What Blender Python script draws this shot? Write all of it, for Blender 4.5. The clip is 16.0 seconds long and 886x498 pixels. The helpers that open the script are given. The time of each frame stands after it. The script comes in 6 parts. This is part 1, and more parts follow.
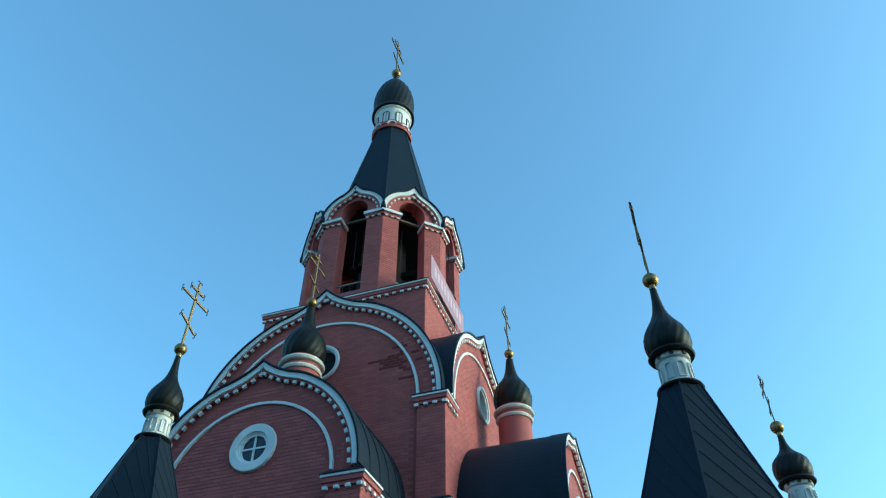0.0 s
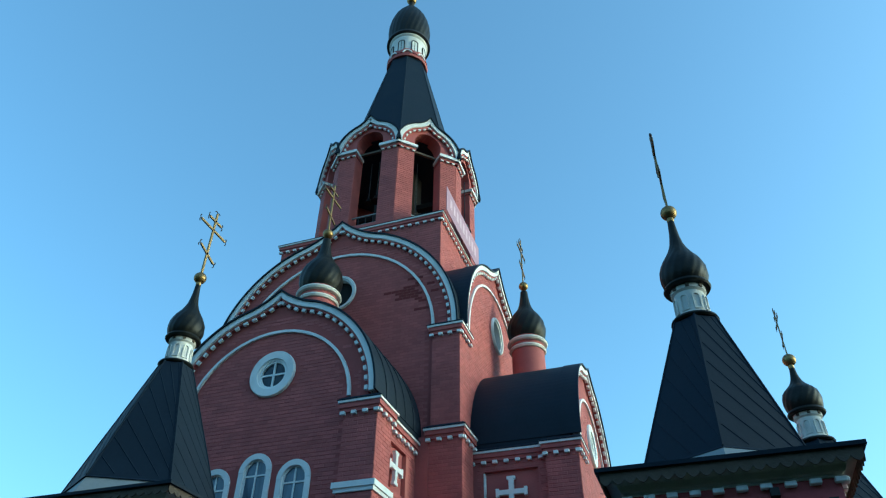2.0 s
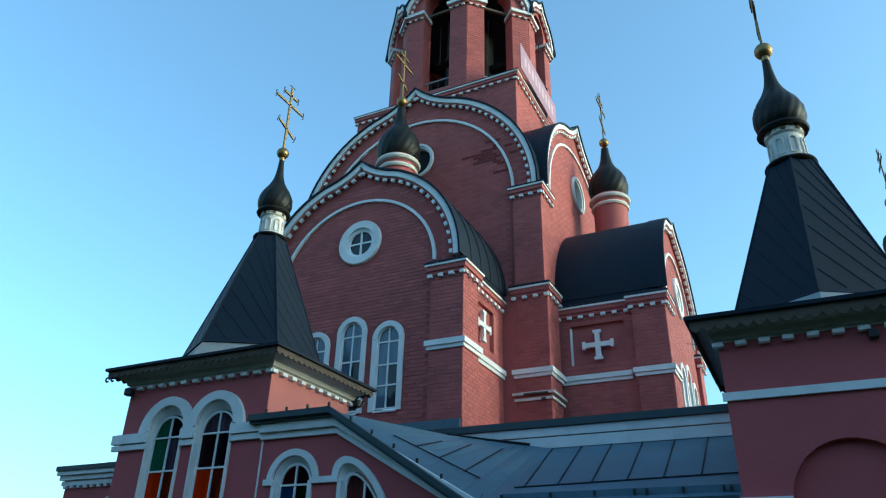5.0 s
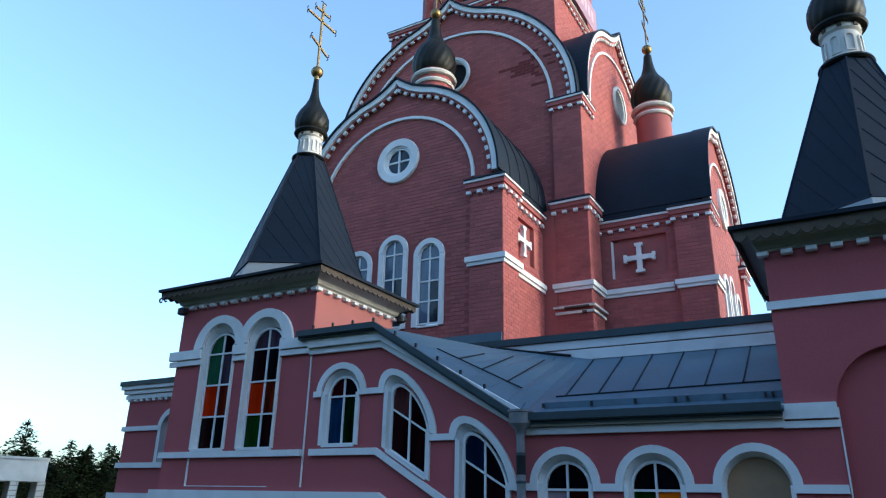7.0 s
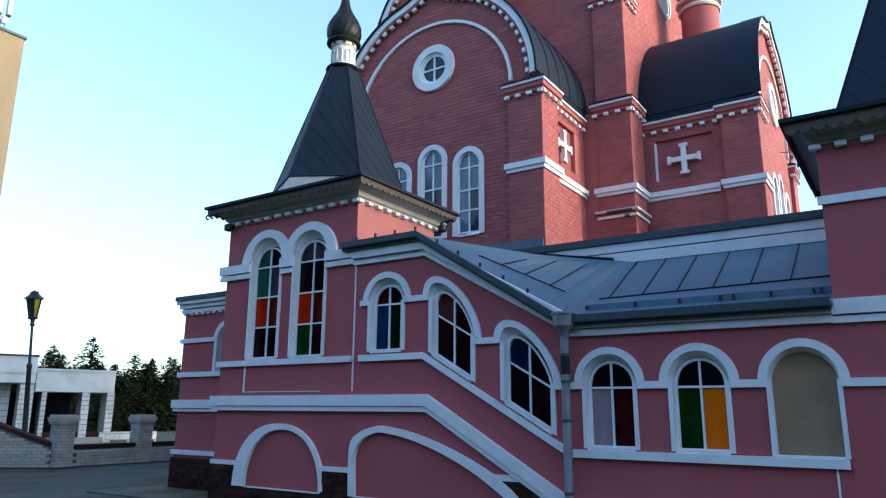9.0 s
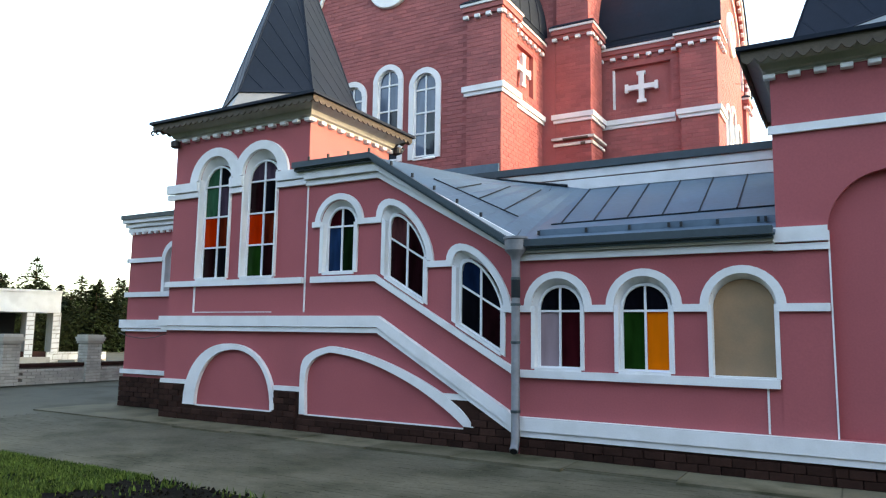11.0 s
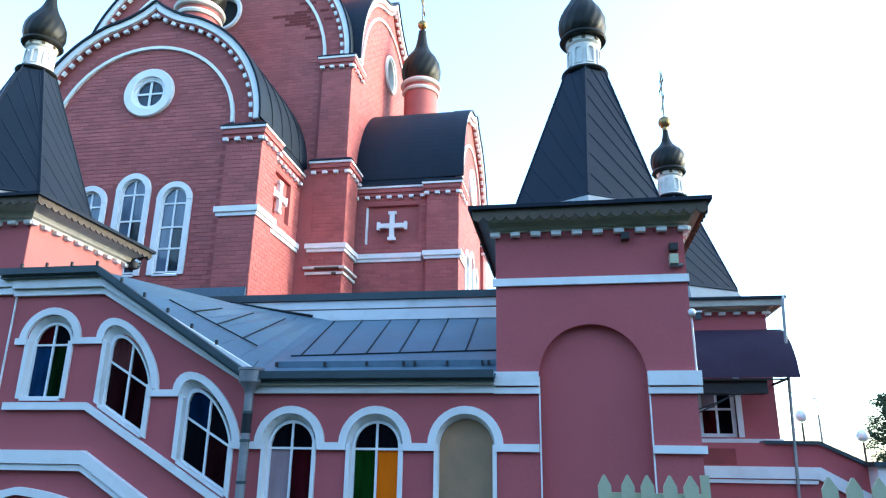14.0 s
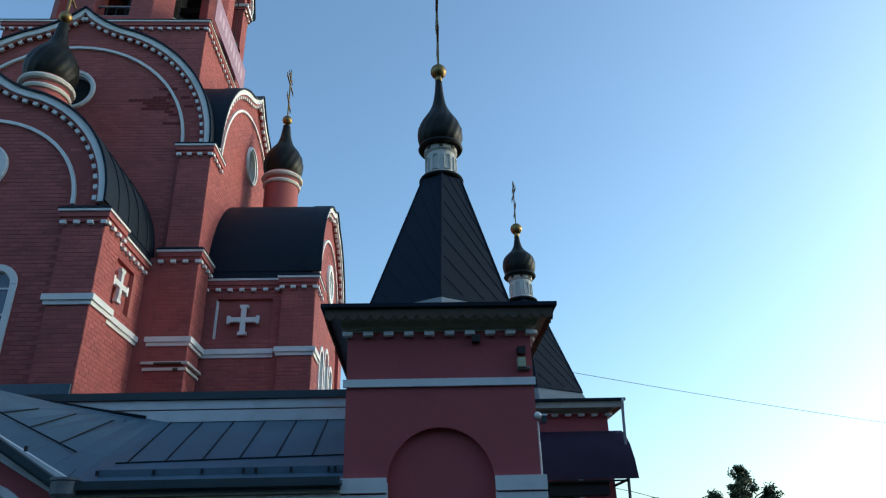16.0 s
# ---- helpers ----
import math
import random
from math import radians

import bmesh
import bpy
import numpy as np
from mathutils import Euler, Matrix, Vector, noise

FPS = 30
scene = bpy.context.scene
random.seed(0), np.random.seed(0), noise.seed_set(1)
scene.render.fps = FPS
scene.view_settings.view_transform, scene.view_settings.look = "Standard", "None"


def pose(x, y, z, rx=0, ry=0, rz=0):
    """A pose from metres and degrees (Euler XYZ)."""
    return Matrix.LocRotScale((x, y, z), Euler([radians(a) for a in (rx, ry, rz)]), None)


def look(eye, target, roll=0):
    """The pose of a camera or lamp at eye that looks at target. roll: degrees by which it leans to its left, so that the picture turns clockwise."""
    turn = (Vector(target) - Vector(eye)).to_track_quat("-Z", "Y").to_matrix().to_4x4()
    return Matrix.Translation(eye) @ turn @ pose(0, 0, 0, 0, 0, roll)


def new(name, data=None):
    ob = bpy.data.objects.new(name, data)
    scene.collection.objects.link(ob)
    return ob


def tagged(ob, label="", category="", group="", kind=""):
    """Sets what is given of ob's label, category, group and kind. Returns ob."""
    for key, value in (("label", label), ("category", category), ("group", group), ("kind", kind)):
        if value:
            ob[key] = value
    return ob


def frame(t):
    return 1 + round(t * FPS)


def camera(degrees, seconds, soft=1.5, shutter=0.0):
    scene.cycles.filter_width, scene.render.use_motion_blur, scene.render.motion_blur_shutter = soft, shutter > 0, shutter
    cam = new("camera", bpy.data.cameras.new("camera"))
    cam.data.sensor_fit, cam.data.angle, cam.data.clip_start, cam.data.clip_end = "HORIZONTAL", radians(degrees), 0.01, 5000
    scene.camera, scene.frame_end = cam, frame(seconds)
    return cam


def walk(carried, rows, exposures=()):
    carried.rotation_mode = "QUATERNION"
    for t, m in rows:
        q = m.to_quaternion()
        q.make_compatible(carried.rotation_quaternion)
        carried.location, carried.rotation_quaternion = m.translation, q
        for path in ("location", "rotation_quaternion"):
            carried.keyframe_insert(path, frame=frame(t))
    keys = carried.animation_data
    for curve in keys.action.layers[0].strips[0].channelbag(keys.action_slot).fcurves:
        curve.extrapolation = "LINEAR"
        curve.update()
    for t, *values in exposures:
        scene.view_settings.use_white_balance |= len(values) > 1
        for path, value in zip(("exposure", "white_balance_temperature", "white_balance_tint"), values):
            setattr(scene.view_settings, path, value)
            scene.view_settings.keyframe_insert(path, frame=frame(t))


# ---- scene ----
cam = camera(64.42, 16.0, soft=1.2)
# seconds, eye x, y, z, yaw, pitch, roll
ROWS = [
    (0.0, 0.037, -0.184, 1.760, 18.34, 43.28, -0.51),
    (0.5, 0.025, -0.176, 1.749, 18.91, 41.91, -0.02),
    (1.0, 0.018, -0.164, 1.757, 19.07, 40.37, 0.38),
    (1.5, 0.002, -0.167, 1.731, 19.41, 39.01, 0.72),
    (2.0, -0.008, -0.167, 1.732, 19.87, 37.87, 0.88),
    (2.5, -0.016, -0.166, 1.729, 20.81, 36.39, 1.11),
    (3.0, -0.035, -0.180, 1.712, 22.61, 34.64, 1.13),
    (3.5, -0.068, -0.173, 1.698, 24.36, 32.80, 1.21),
    (4.0, -0.081, -0.163, 1.690, 25.33, 30.56, 1.35),
    (6.5, -0.088, -0.141, 1.650, 29.52, 22.11, 1.48),
    (7.0, -0.087, -0.137, 1.646, 30.33, 20.15, 1.38),
    (7.5, -0.104, -0.133, 1.635, 31.51, 18.25, 0.86),
    (8.0, -0.117, -0.130, 1.612, 32.97, 16.42, 0.74),
    (8.5, -0.106, -0.125, 1.601, 33.77, 14.54, 0.81),
    (11.0, -0.115, -0.047, 1.554, 29.88, 6.95, 0.85),
    (11.5, -0.103, -0.020, 1.552, 26.70, 6.18, 0.81),
    (12.0, -0.069, -0.008, 1.562, 22.14, 7.27, 0.97),
    (12.5, -0.028, -0.018, 1.592, 17.98, 9.88, 0.92),
    (13.0, 0.006, -0.036, 1.630, 15.25, 12.67, 0.86),
    (13.5, 0.034, -0.040, 1.644, 12.78, 14.91, 0.90),
    (14.0, 0.052, -0.047, 1.677, 9.86, 17.28, 0.89),
    (14.5, 0.074, -0.048, 1.687, 7.29, 19.11, 0.25),
    (15.0, 0.114, -0.026, 1.704, 3.36, 21.03, -0.68),
    (15.5, 0.119, -0.036, 1.721, -0.38, 23.15, -1.03),
    (16.0, 0.130, -0.018, 1.738, -2.33, 25.00, -1.53),
]
EXPOSURES = [(0.0, 1.47, 6100, -15), (2.0, 1.45, 6200, -14), (4.0, 1.5, 6600, -13), (6.5, 1.86, 6900, 9), (7.5, 1.95, 7000, 15), (8.5, 2.02, 7000, 17), (11.0, 3.2, 10900, 22), (11.5, 3.15, 12300, 24), (12.0, 3.27, 14200, 27), (13.0, 3.26, 10900, 24), (13.5, 3.26, 8800, 22), (14.0, 3.15, 7050, 11), (14.5, 2.46, 6500, 14), (15.0, 2.08, 7300, 15), (15.5, 1.72, 7300, 9), (16.0, 1.15, 7100, 7)]
walk(cam, [(t, pose(x, y, z, 90 + pitch, 0, yaw) @ pose(0, 0, 0, 0, 0, roll)) for t, x, y, z, yaw, pitch, roll in ROWS], EXPOSURES)

# ---- light: a low sun to the right, clear evening sky ----
SUN_AZ, SUN_EL = 75.0, 12.0
world = bpy.data.worlds.new("sky")
scene.world = world
world.use_nodes = True
wn = world.node_tree.nodes
sky = wn.new("ShaderNodeTexSky")
sky.sky_type = "NISHITA"
sky.sun_disc = False
sky.sun_elevation, sky.sun_rotation = radians(SUN_EL), radians(SUN_AZ)
sky.altitude, sky.air_density, sky.dust_density, sky.ozone_density = 100, 1.0, 2.5, 3.0
wn["Background"].inputs["Strength"].default_value = 0.15
clear = wn.new("ShaderNodeVectorMath")
clear.operation = "MULTIPLY"
clear.inputs[1].default_value = (0.79, 0.97, 1.04)
# thin even haze over the clear sky
haze = wn.new("ShaderNodeVectorMath")
haze.operation = "ADD"
haze.inputs[1].default_value = (0.10, 0.155, 0.25)
world.node_tree.links.new(sky.outputs["Color"], clear.inputs[0])
world.node_tree.links.new(clear.outputs["Vector"], haze.inputs[0])
world.node_tree.links.new(haze.outputs["Vector"], wn["Background"].inputs["Color"])
sun = new("sun", bpy.data.lights.new("sun", "SUN"))
sun.data.energy, sun.data.angle, sun.data.color = 0.35, radians(6), (1.0, 0.90, 0.86)
sd = Vector((math.sin(radians(SUN_AZ)) * math.cos(radians(SUN_EL)), math.cos(radians(SUN_AZ)) * math.cos(radians(SUN_EL)), math.sin(radians(SUN_EL))))
sun.matrix_basis = look(sd * 60, (0, 0, 0))


# ---- materials ----
def material(name, color, rough=0.7, vary=0.12, scale=3.0, bump=0.15, fine=40.0, metal=0.0, stain=None, stain_amount=0.3, stain_scale=0.7, per_piece=0.0, stretch=(1, 1, 1), spec=0.4, sheen_from=0.5):
    """Base colour varied at two scales, patchy stains, fine bump."""
    m = bpy.data.materials.new(name)
    m.use_nodes = True
    nt = m.node_tree
    n, l = nt.nodes, nt.links
    b = n["Principled BSDF"]
    geo = n.new("ShaderNodeNewGeometry")
    mp = n.new("ShaderNodeMapping")
    mp.inputs["Scale"].default_value = stretch
    l.new(geo.outputs["Position"], mp.inputs["Vector"])
    big, small = n.new("ShaderNodeTexNoise"), n.new("ShaderNodeTexNoise")
    for node, sc, det in ((big, scale, 4), (small, fine, 3)):
        node.inputs["Scale"].default_value, node.inputs["Detail"].default_value = sc, det
        l.new(mp.outputs["Vector"], node.inputs["Vector"])
    add = n.new("ShaderNodeMath")
    add.operation = "MULTIPLY_ADD"
    l.new(small.outputs["Fac"], add.inputs[0])
    add.inputs[1].default_value = 0.45
    l.new(big.outputs["Fac"], add.inputs[2])
    ramp = n.new("ShaderNodeMapRange")
    ramp.inputs["From Min"].default_value, ramp.inputs["From Max"].default_value = 0.45, 1.0
    ramp.inputs["To Min"].default_value, ramp.inputs["To Max"].default_value = 1 - vary, 1 + vary
    l.new(add.outputs[0], ramp.inputs["Value"])
    last = ramp.outputs["Result"]
    if per_piece:
        info = n.new("ShaderNodeObjectInfo")
        pr = n.new("ShaderNodeMapRange")
        pr.inputs["To Min"].default_value, pr.inputs["To Max"].default_value = 1 - per_piece, 1 + per_piece
        l.new(info.outputs["Random"], pr.inputs["Value"])
        mul = n.new("ShaderNodeMath")
        mul.operation = "MULTIPLY"
        l.new(last, mul.inputs[0]), l.new(pr.outputs["Result"], mul.inputs[1])
        last = mul.outputs[0]
    tint = n.new("ShaderNodeVectorMath")
    tint.operation = "SCALE"
    tint.inputs[0].default_value = color
    l.new(last, tint.inputs["Scale"])
    out = tint.outputs["Vector"]
    if stain:
        sn = n.new("ShaderNodeTexNoise")
        sn.inputs["Scale"].default_value, sn.inputs["Detail"].default_value = stain_scale, 7
        l.new(geo.outputs["Position"], sn.inputs["Vector"])
        sr = n.new("ShaderNodeMapRange")
        sr.inputs["From Min"].default_value, sr.inputs["From Max"].default_value = sheen_from, sheen_from + 0.25
        sr.inputs["To Max"].default_value = stain_amount
        l.new(sn.outputs["Fac"], sr.inputs["Value"])
        mix = n.new("ShaderNodeMix")
        mix.data_type = "RGBA"
        l.new(sr.outputs["Result"], mix.inputs["Factor"])
        l.new(out, mix.inputs["A"])
        mix.inputs["B"].default_value = (*stain, 1)
        out = mix.outputs["Result"]
    l.new(out, b.inputs["Base Color"])
    b.inputs["Metallic"].default_value = metal
    b.inputs["Specular IOR Level"].default_value = spec
    rr = n.new("ShaderNodeMapRange")
    rr.inputs["To Min"].default_value, rr.inputs["To Max"].default_value = max(0.03, rough - 0.12), min(1, rough + 0.12)
    l.new(big.outputs["Fac"], rr.inputs["Value"])
    l.new(rr.outputs["Result"], b.inputs["Roughness"])
    if bump:
        bp = n.new("ShaderNodeBump")
        bp.inputs["Strength"].default_value, bp.inputs["Distance"].default_value = bump, 0.02
        l.new(small.outputs["Fac"], bp.inputs["Height"])
        l.new(bp.outputs["Normal"], b.inputs["Normal"])
    return m


def island_vary(m, amount):
    nt = m.node_tree
    geo = nt.nodes.new("ShaderNodeNewGeometry")
    pr = nt.nodes.new("ShaderNodeMapRange")
    pr.inputs["To Min"].default_value, pr.inputs["To Max"].default_value = 1 - amount, 1 + amount
    nt.links.new(geo.outputs["Random Per Island"], pr.inputs["Value"])
    b = nt.nodes["Principled BSDF"]
    old = b.inputs["Base Color"].links[0].from_socket
    sc = nt.nodes.new("ShaderNodeVectorMath")
    sc.operation = "SCALE"
    nt.links.new(old, sc.inputs[0])
    nt.links.new(pr.outputs["Result"], sc.inputs["Scale"])
    nt.links.new(sc.outputs["Vector"], b.inputs["Base Color"])
    return m


def glass(name, color, rough=0.04, gloss=0.07, uneven=0.45):
    m = bpy.data.materials.new(name)
    m.use_nodes = True
    b = m.node_tree.nodes["Principled BSDF"]
    b.inputs["Base Color"].default_value = (*color, 1)
    b.inputs["Roughness"].default_value = rough
    b.inputs["Specular IOR Level"].default_value = gloss
    n = m.node_tree.nodes.new("ShaderNodeTexNoise")
    n.inputs["Scale"].default_value = 2.2
    # uneven tone with upright streaks
    geo, mp = m.node_tree.nodes.new("ShaderNodeNewGeometry"), m.node_tree.nodes.new("ShaderNodeMapping")
    mp.inputs["Scale"].default_value = (1.0, 1.0, 0.22)
    tone, mr, sc = (m.node_tree.nodes.new("ShaderNode" + k) for k in ("TexNoise", "MapRange", "VectorMath"))
    tone.inputs["Scale"].default_value, tone.inputs["Detail"].default_value = 7.0, 3.0
    mr.inputs["From Min"].default_value, mr.inputs["From Max"].default_value = 0.3, 0.7
    mr.inputs["To Min"].default_value, mr.inputs["To Max"].default_value = 1 - uneven, 1 + uneven
    sc.operation = "SCALE"
    sc.inputs[0].default_value = color
    for a, c in ((geo.outputs["Position"], mp.inputs["Vector"]), (mp.outputs["Vector"], tone.inputs["Vector"]), (tone.outputs["Fac"], mr.inputs["Value"]), (mr.outputs["Result"], sc.inputs["Scale"]), (sc.outputs["Vector"], b.inputs["Base Color"])):
        m.node_tree.links.new(a, c)
    bp = m.node_tree.nodes.new("ShaderNodeBump")
    bp.inputs["Strength"].default_value, bp.inputs["Distance"].default_value = 0.05, 0.02
    m.node_tree.links.new(n.outputs["Fac"], bp.inputs["Height"])
    m.node_tree.links.new(bp.outputs["Normal"], b.inputs["Normal"])
    return m


STUCCO = material("raspberry stucco", (0.455, 0.096, 0.106), 0.85, 0.15, 0.9, 0.045, 45, stain=(0.27, 0.058, 0.066), stain_amount=0.45, stain_scale=0.9, sheen_from=0.48)
BRICK = material("painted red brick", (0.375, 0.098, 0.095), 0.8, 0.14, 1.5, 0.25, 30, stain=(0.20, 0.04, 0.04), stain_amount=0.4, stain_scale=0.9, sheen_from=0.55)
BRICKS = island_vary(material("painted red bricks", (0.375, 0.098, 0.095), 0.78, 0.14, 1.5, 0.3, 30, stain=(0.20, 0.04, 0.04), stain_amount=0.4, stain_scale=0.9, sheen_from=0.55), 0.13)
ONEBRICK = material("painted red brick piece", (0.375, 0.098, 0.095), 0.78, 0.14, 1.5, 0.3, 30, stain=(0.20, 0.04, 0.04), stain_amount=0.4, stain_scale=0.9, sheen_from=0.55, per_piece=0.13)
JOINT = material("dark painted joints", (0.315, 0.080, 0.077), 0.9, 0.15, 3, 0.2, 40)
WHITE = material("white painted trim", (0.74, 0.75, 0.76), 0.65, 0.06, 2.0, 0.12, 50, stain=(0.50, 0.50, 0.48), stain_amount=0.45, stain_scale=2.5)
DIRTY = material("weathered white plaster", (0.66, 0.64, 0.60), 0.8, 0.12, 3.0, 0.25, 40, stain=(0.33, 0.31, 0.28), stain_amount=0.6, stain_scale=3.0)
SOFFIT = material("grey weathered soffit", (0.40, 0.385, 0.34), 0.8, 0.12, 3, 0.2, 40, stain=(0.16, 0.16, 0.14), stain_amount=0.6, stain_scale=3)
FLAKED = material("bare dark brick where paint has flaked", (0.17, 0.030, 0.028), 0.9, 0.25, 4, 0.4, 40)
TIN = material("dark slate sheet metal", (0.010, 0.018, 0.030), 0.55, 0.2, 1.5, 0.10, 14, metal=0.0, stain=(0.015, 0.019, 0.032), stain_amount=0.5, spec=0.13)
GREYTIN = material("grey galvanised sheet", (0.085, 0.15, 0.20), 0.5, 0.2, 1.2, 0.10, 12, metal=0.0, spec=0.25, stain=(0.075, 0.135, 0.165), stain_amount=0.5)
SEAM = material("dark seam metal", (0.016, 0.022, 0.027), 0.6, 0.15, 3, 0.1, 20, spec=0.15)
DARKTIN = material("dark grey metal edge", (0.042, 0.068, 0.080), 0.5, 0.15, 3, 0.1, 20, metal=0.3)
SCALE_TIN = material("dark green-black dome scales", (0.009, 0.010, 0.009), 0.46, 0.25, 3.0, 0.2, 25, stain=(0.03, 0.025, 0.014), stain_amount=0.5, stain_scale=4.0, spec=0.2)
GOLD = material("gilded metal", (0.27, 0.175, 0.075), 0.45, 0.12, 5, 0.1, 30, metal=0.9)
BROWNWOOD = material("weathered brown board", (0.095, 0.070, 0.052), 0.8, 0.25, 3, 0.3, 30, stain=(0.035, 0.028, 0.022), stain_amount=0.6, stain_scale=2)
PLINTH = material("dark brown plinth brick", (0.040, 0.017, 0.013), 0.95, 0.3, 3, 0.4, 25, per_piece=0.35, spec=0.1)
PVC = material("white window frame", (0.78, 0.79, 0.80), 0.45, 0.04, 3, 0.03, 30)
PLY = material("beige plywood infill", (0.40, 0.220, 0.125), 0.75, 0.12, 1.5, 0.1, 40, stain=(0.21, 0.155, 0.10), stain_amount=0.6, stain_scale=2.4, sheen_from=0.42)
PIPE = material("zinc downpipe", (0.19, 0.21, 0.235), 0.5, 0.15, 5, 0.1, 25, metal=0.2, stain=(0.08, 0.085, 0.09), stain_amount=0.6, stain_scale=5)
PAVE = material("grey concrete paving", (0.086, 0.084, 0.064), 0.9, 0.25, 0.6, 0.3, 25, stain=(0.036, 0.036, 0.024), stain_amount=0.8, stain_scale=0.8, spec=0.1)
SETTS = island_vary(material("grey concrete setts", (0.090, 0.086, 0.063), 0.9, 0.32, 0.8, 0.3, 25, stain=(0.036, 0.038, 0.024), stain_amount=0.9, stain_scale=1.1, sheen_from=0.46, spec=0.08), 0.05)
SOIL = material("dark bare soil", (0.0065, 0.006, 0.005), 0.95, 0.4, 6, 0.8, 40, spec=0.03)
TURF = material("short turf", (0.032, 0.055, 0.016), 0.95, 0.4, 3.0, 0.6, 60, stain=(0.035, 0.028, 0.016), stain_amount=0.7, stain_scale=0.8, spec=0.05)
GRASS = island_vary(material("grass blades", (0.042, 0.080, 0.018), 0.8, 0.4, 2.5, 0.0, 30, spec=0.1), 0.4)
FENCE = material("cream painted picket", (0.46, 0.475, 0.325), 0.6, 0.08, 4, 0.12, 30, stain=(0.40, 0.39, 0.26), stain_amount=0.4, stain_scale=4)
AWNING = material("dark purple awning sheet", (0.066, 0.042, 0.078), 0.5, 0.15, 2, 0.05, 20, spec=0.2)
BLACK = material("black metal", (0.015, 0.015, 0.016), 0.5, 0.2, 4, 0.05, 20)
CREAMBRICK = material("cream silicate brick", (0.40, 0.38, 0.33), 0.85, 0.15, 3, 0.3, 40, per_piece=0.15, stain=(0.24, 0.23, 0.2), stain_amount=0.5)
MORTAR = material("grey mortar", (0.20, 0.19, 0.17), 0.9, 0.15, 6, 0.3, 50)
APRON = material("worn pale concrete", (0.118, 0.106, 0.073), 0.9, 0.22, 1.2, 0.3, 25, stain=(0.045, 0.046, 0.030), stain_amount=0.85, stain_scale=1.3, spec=0.1)
SLAB = material("worn pale concrete slab", (0.122, 0.108, 0.074), 0.9, 0.25, 1.6, 0.3, 25, stain=(0.040, 0.042, 0.022), stain_amount=0.9, stain_scale=1.7, sheen_from=0.45, per_piece=0.14, spec=0.1)
CONCRETE = material("white painted concrete", (0.72, 0.73, 0.71), 0.8, 0.10, 1.0, 0.15, 30, stain=(0.40, 0.40, 0.37), stain_amount=0.5, stain_scale=1.4)
TANBRICK = material("tan brick tower", (0.28, 0.21, 0.13), 0.85, 0.16, 0.5, 0.2, 3)
LEAF = island_vary(material("conifer needles", (0.009, 0.019, 0.008), 0.9, 0.5, 1.0, 0.0, 6, spec=0.08), 0.5)
# needle colour darkened again to paint the shade under the trees
BRUSH = island_vary(material("brushwood with painted shade", (0.0045, 0.009, 0.0035), 0.9, 0.5, 1.0, 0.0, 6, spec=0.1), 0.5)
LEAF2 = island_vary(material("broadleaf foliage", (0.034, 0.058, 0.020), 0.75, 0.5, 1.0, 0.0, 6), 0.5)
BARK = material("bark", (0.06, 0.045, 0.035), 0.9, 0.3, 4, 0.4, 25)
LETTER = material("pale violet lettering", (0.52, 0.36, 0.44), 0.6, 0.1, 2, 0.05, 20)
SIGN = material("violet banner", (0.36, 0.20, 0.27), 0.6, 0.1, 2, 0.05, 20)
# near-black base colour stands in for the shade inside rooms and openings
INNER_SHADE = material("near-black painted interior shade", (0.008, 0.008, 0.009), 0.9, 0.2, 2, 0.0, 20)
RINGGLASS = glass("dark round window glass", (0.018, 0.028, 0.042), gloss=0.3)
PANES = {
    "dark": glass("dark glass", (0.004, 0.004, 0.006)),
    "green": glass("green stained glass", (0.003, 0.036, 0.006)),
    "teal": glass("teal stained glass", (0.012, 0.085, 0.045)),
    "orange": glass("orange stained glass", (0.50, 0.020, 0.002), uneven=0.25),
    "rust": glass("dark orange stained glass", (0.10, 0.010, 0.004), uneven=0.6),
    "navy": glass("deep blue stained glass", (0.003, 0.028, 0.075)),
    "moss": glass("dark green stained glass", (0.002, 0.012, 0.004), uneven=0.6),
    "wine": glass("very dark red stained glass", (0.014, 0.003, 0.004), uneven=0.6),
    # pale blue base paints the sky's reflection; the dusk panes go without it
    "sky": glass("church glass with painted sky reflection", (0.075, 0.115, 0.17), gloss=0.5, uneven=0.25),
    "dusk": glass("dark church glass with painted sky reflection", (0.022, 0.030, 0.040), gloss=0.3, uneven=0.5),
    "amber": glass("amber stained glass", (0.88, 0.155, 0.008), uneven=0.08),
    "red": glass("deep red stained glass", (0.040, 0.004, 0.006)),
    "blue": glass("blue stained glass", (0.002, 0.016, 0.045)),
    "pale": glass("pale pink glass and painted whitish reflection", (0.30, 0.21, 0.23), uneven=0.12),
    # mottled red base paints a reflection seen in one pane
    "rosy_reflection": glass("glass with painted reddish reflection", (0.075, 0.022, 0.022), uneven=0.7),
    "lilac": glass("lilac glass", (0.055, 0.034, 0.05)),
}
LAMPGLASS = glass("frosted white globe", (0.8, 0.8, 0.8), 0.35, gloss=0.4)
LANTERN = glass("yellow lantern glass", (0.50, 0.42, 0.03), 0.3)
DARKLANTERN = glass("dark green lantern glass", (0.01, 0.04, 0.03), 0.2)
SKIRT = material("pale grey sheet metal skirt", (0.25, 0.27, 0.275), 0.6, 0.12, 2, 0.1, 20, stain=(0.2, 0.22, 0.23), stain_amount=0.5, stain_scale=2)
# lighter red that paints sunlight on east wall and panel reveal
SUNLIT_SALMON = material("salmon painted sunlight", (0.45, 0.145, 0.125), 0.85, 0.08, 1.2, 0.2, 60)
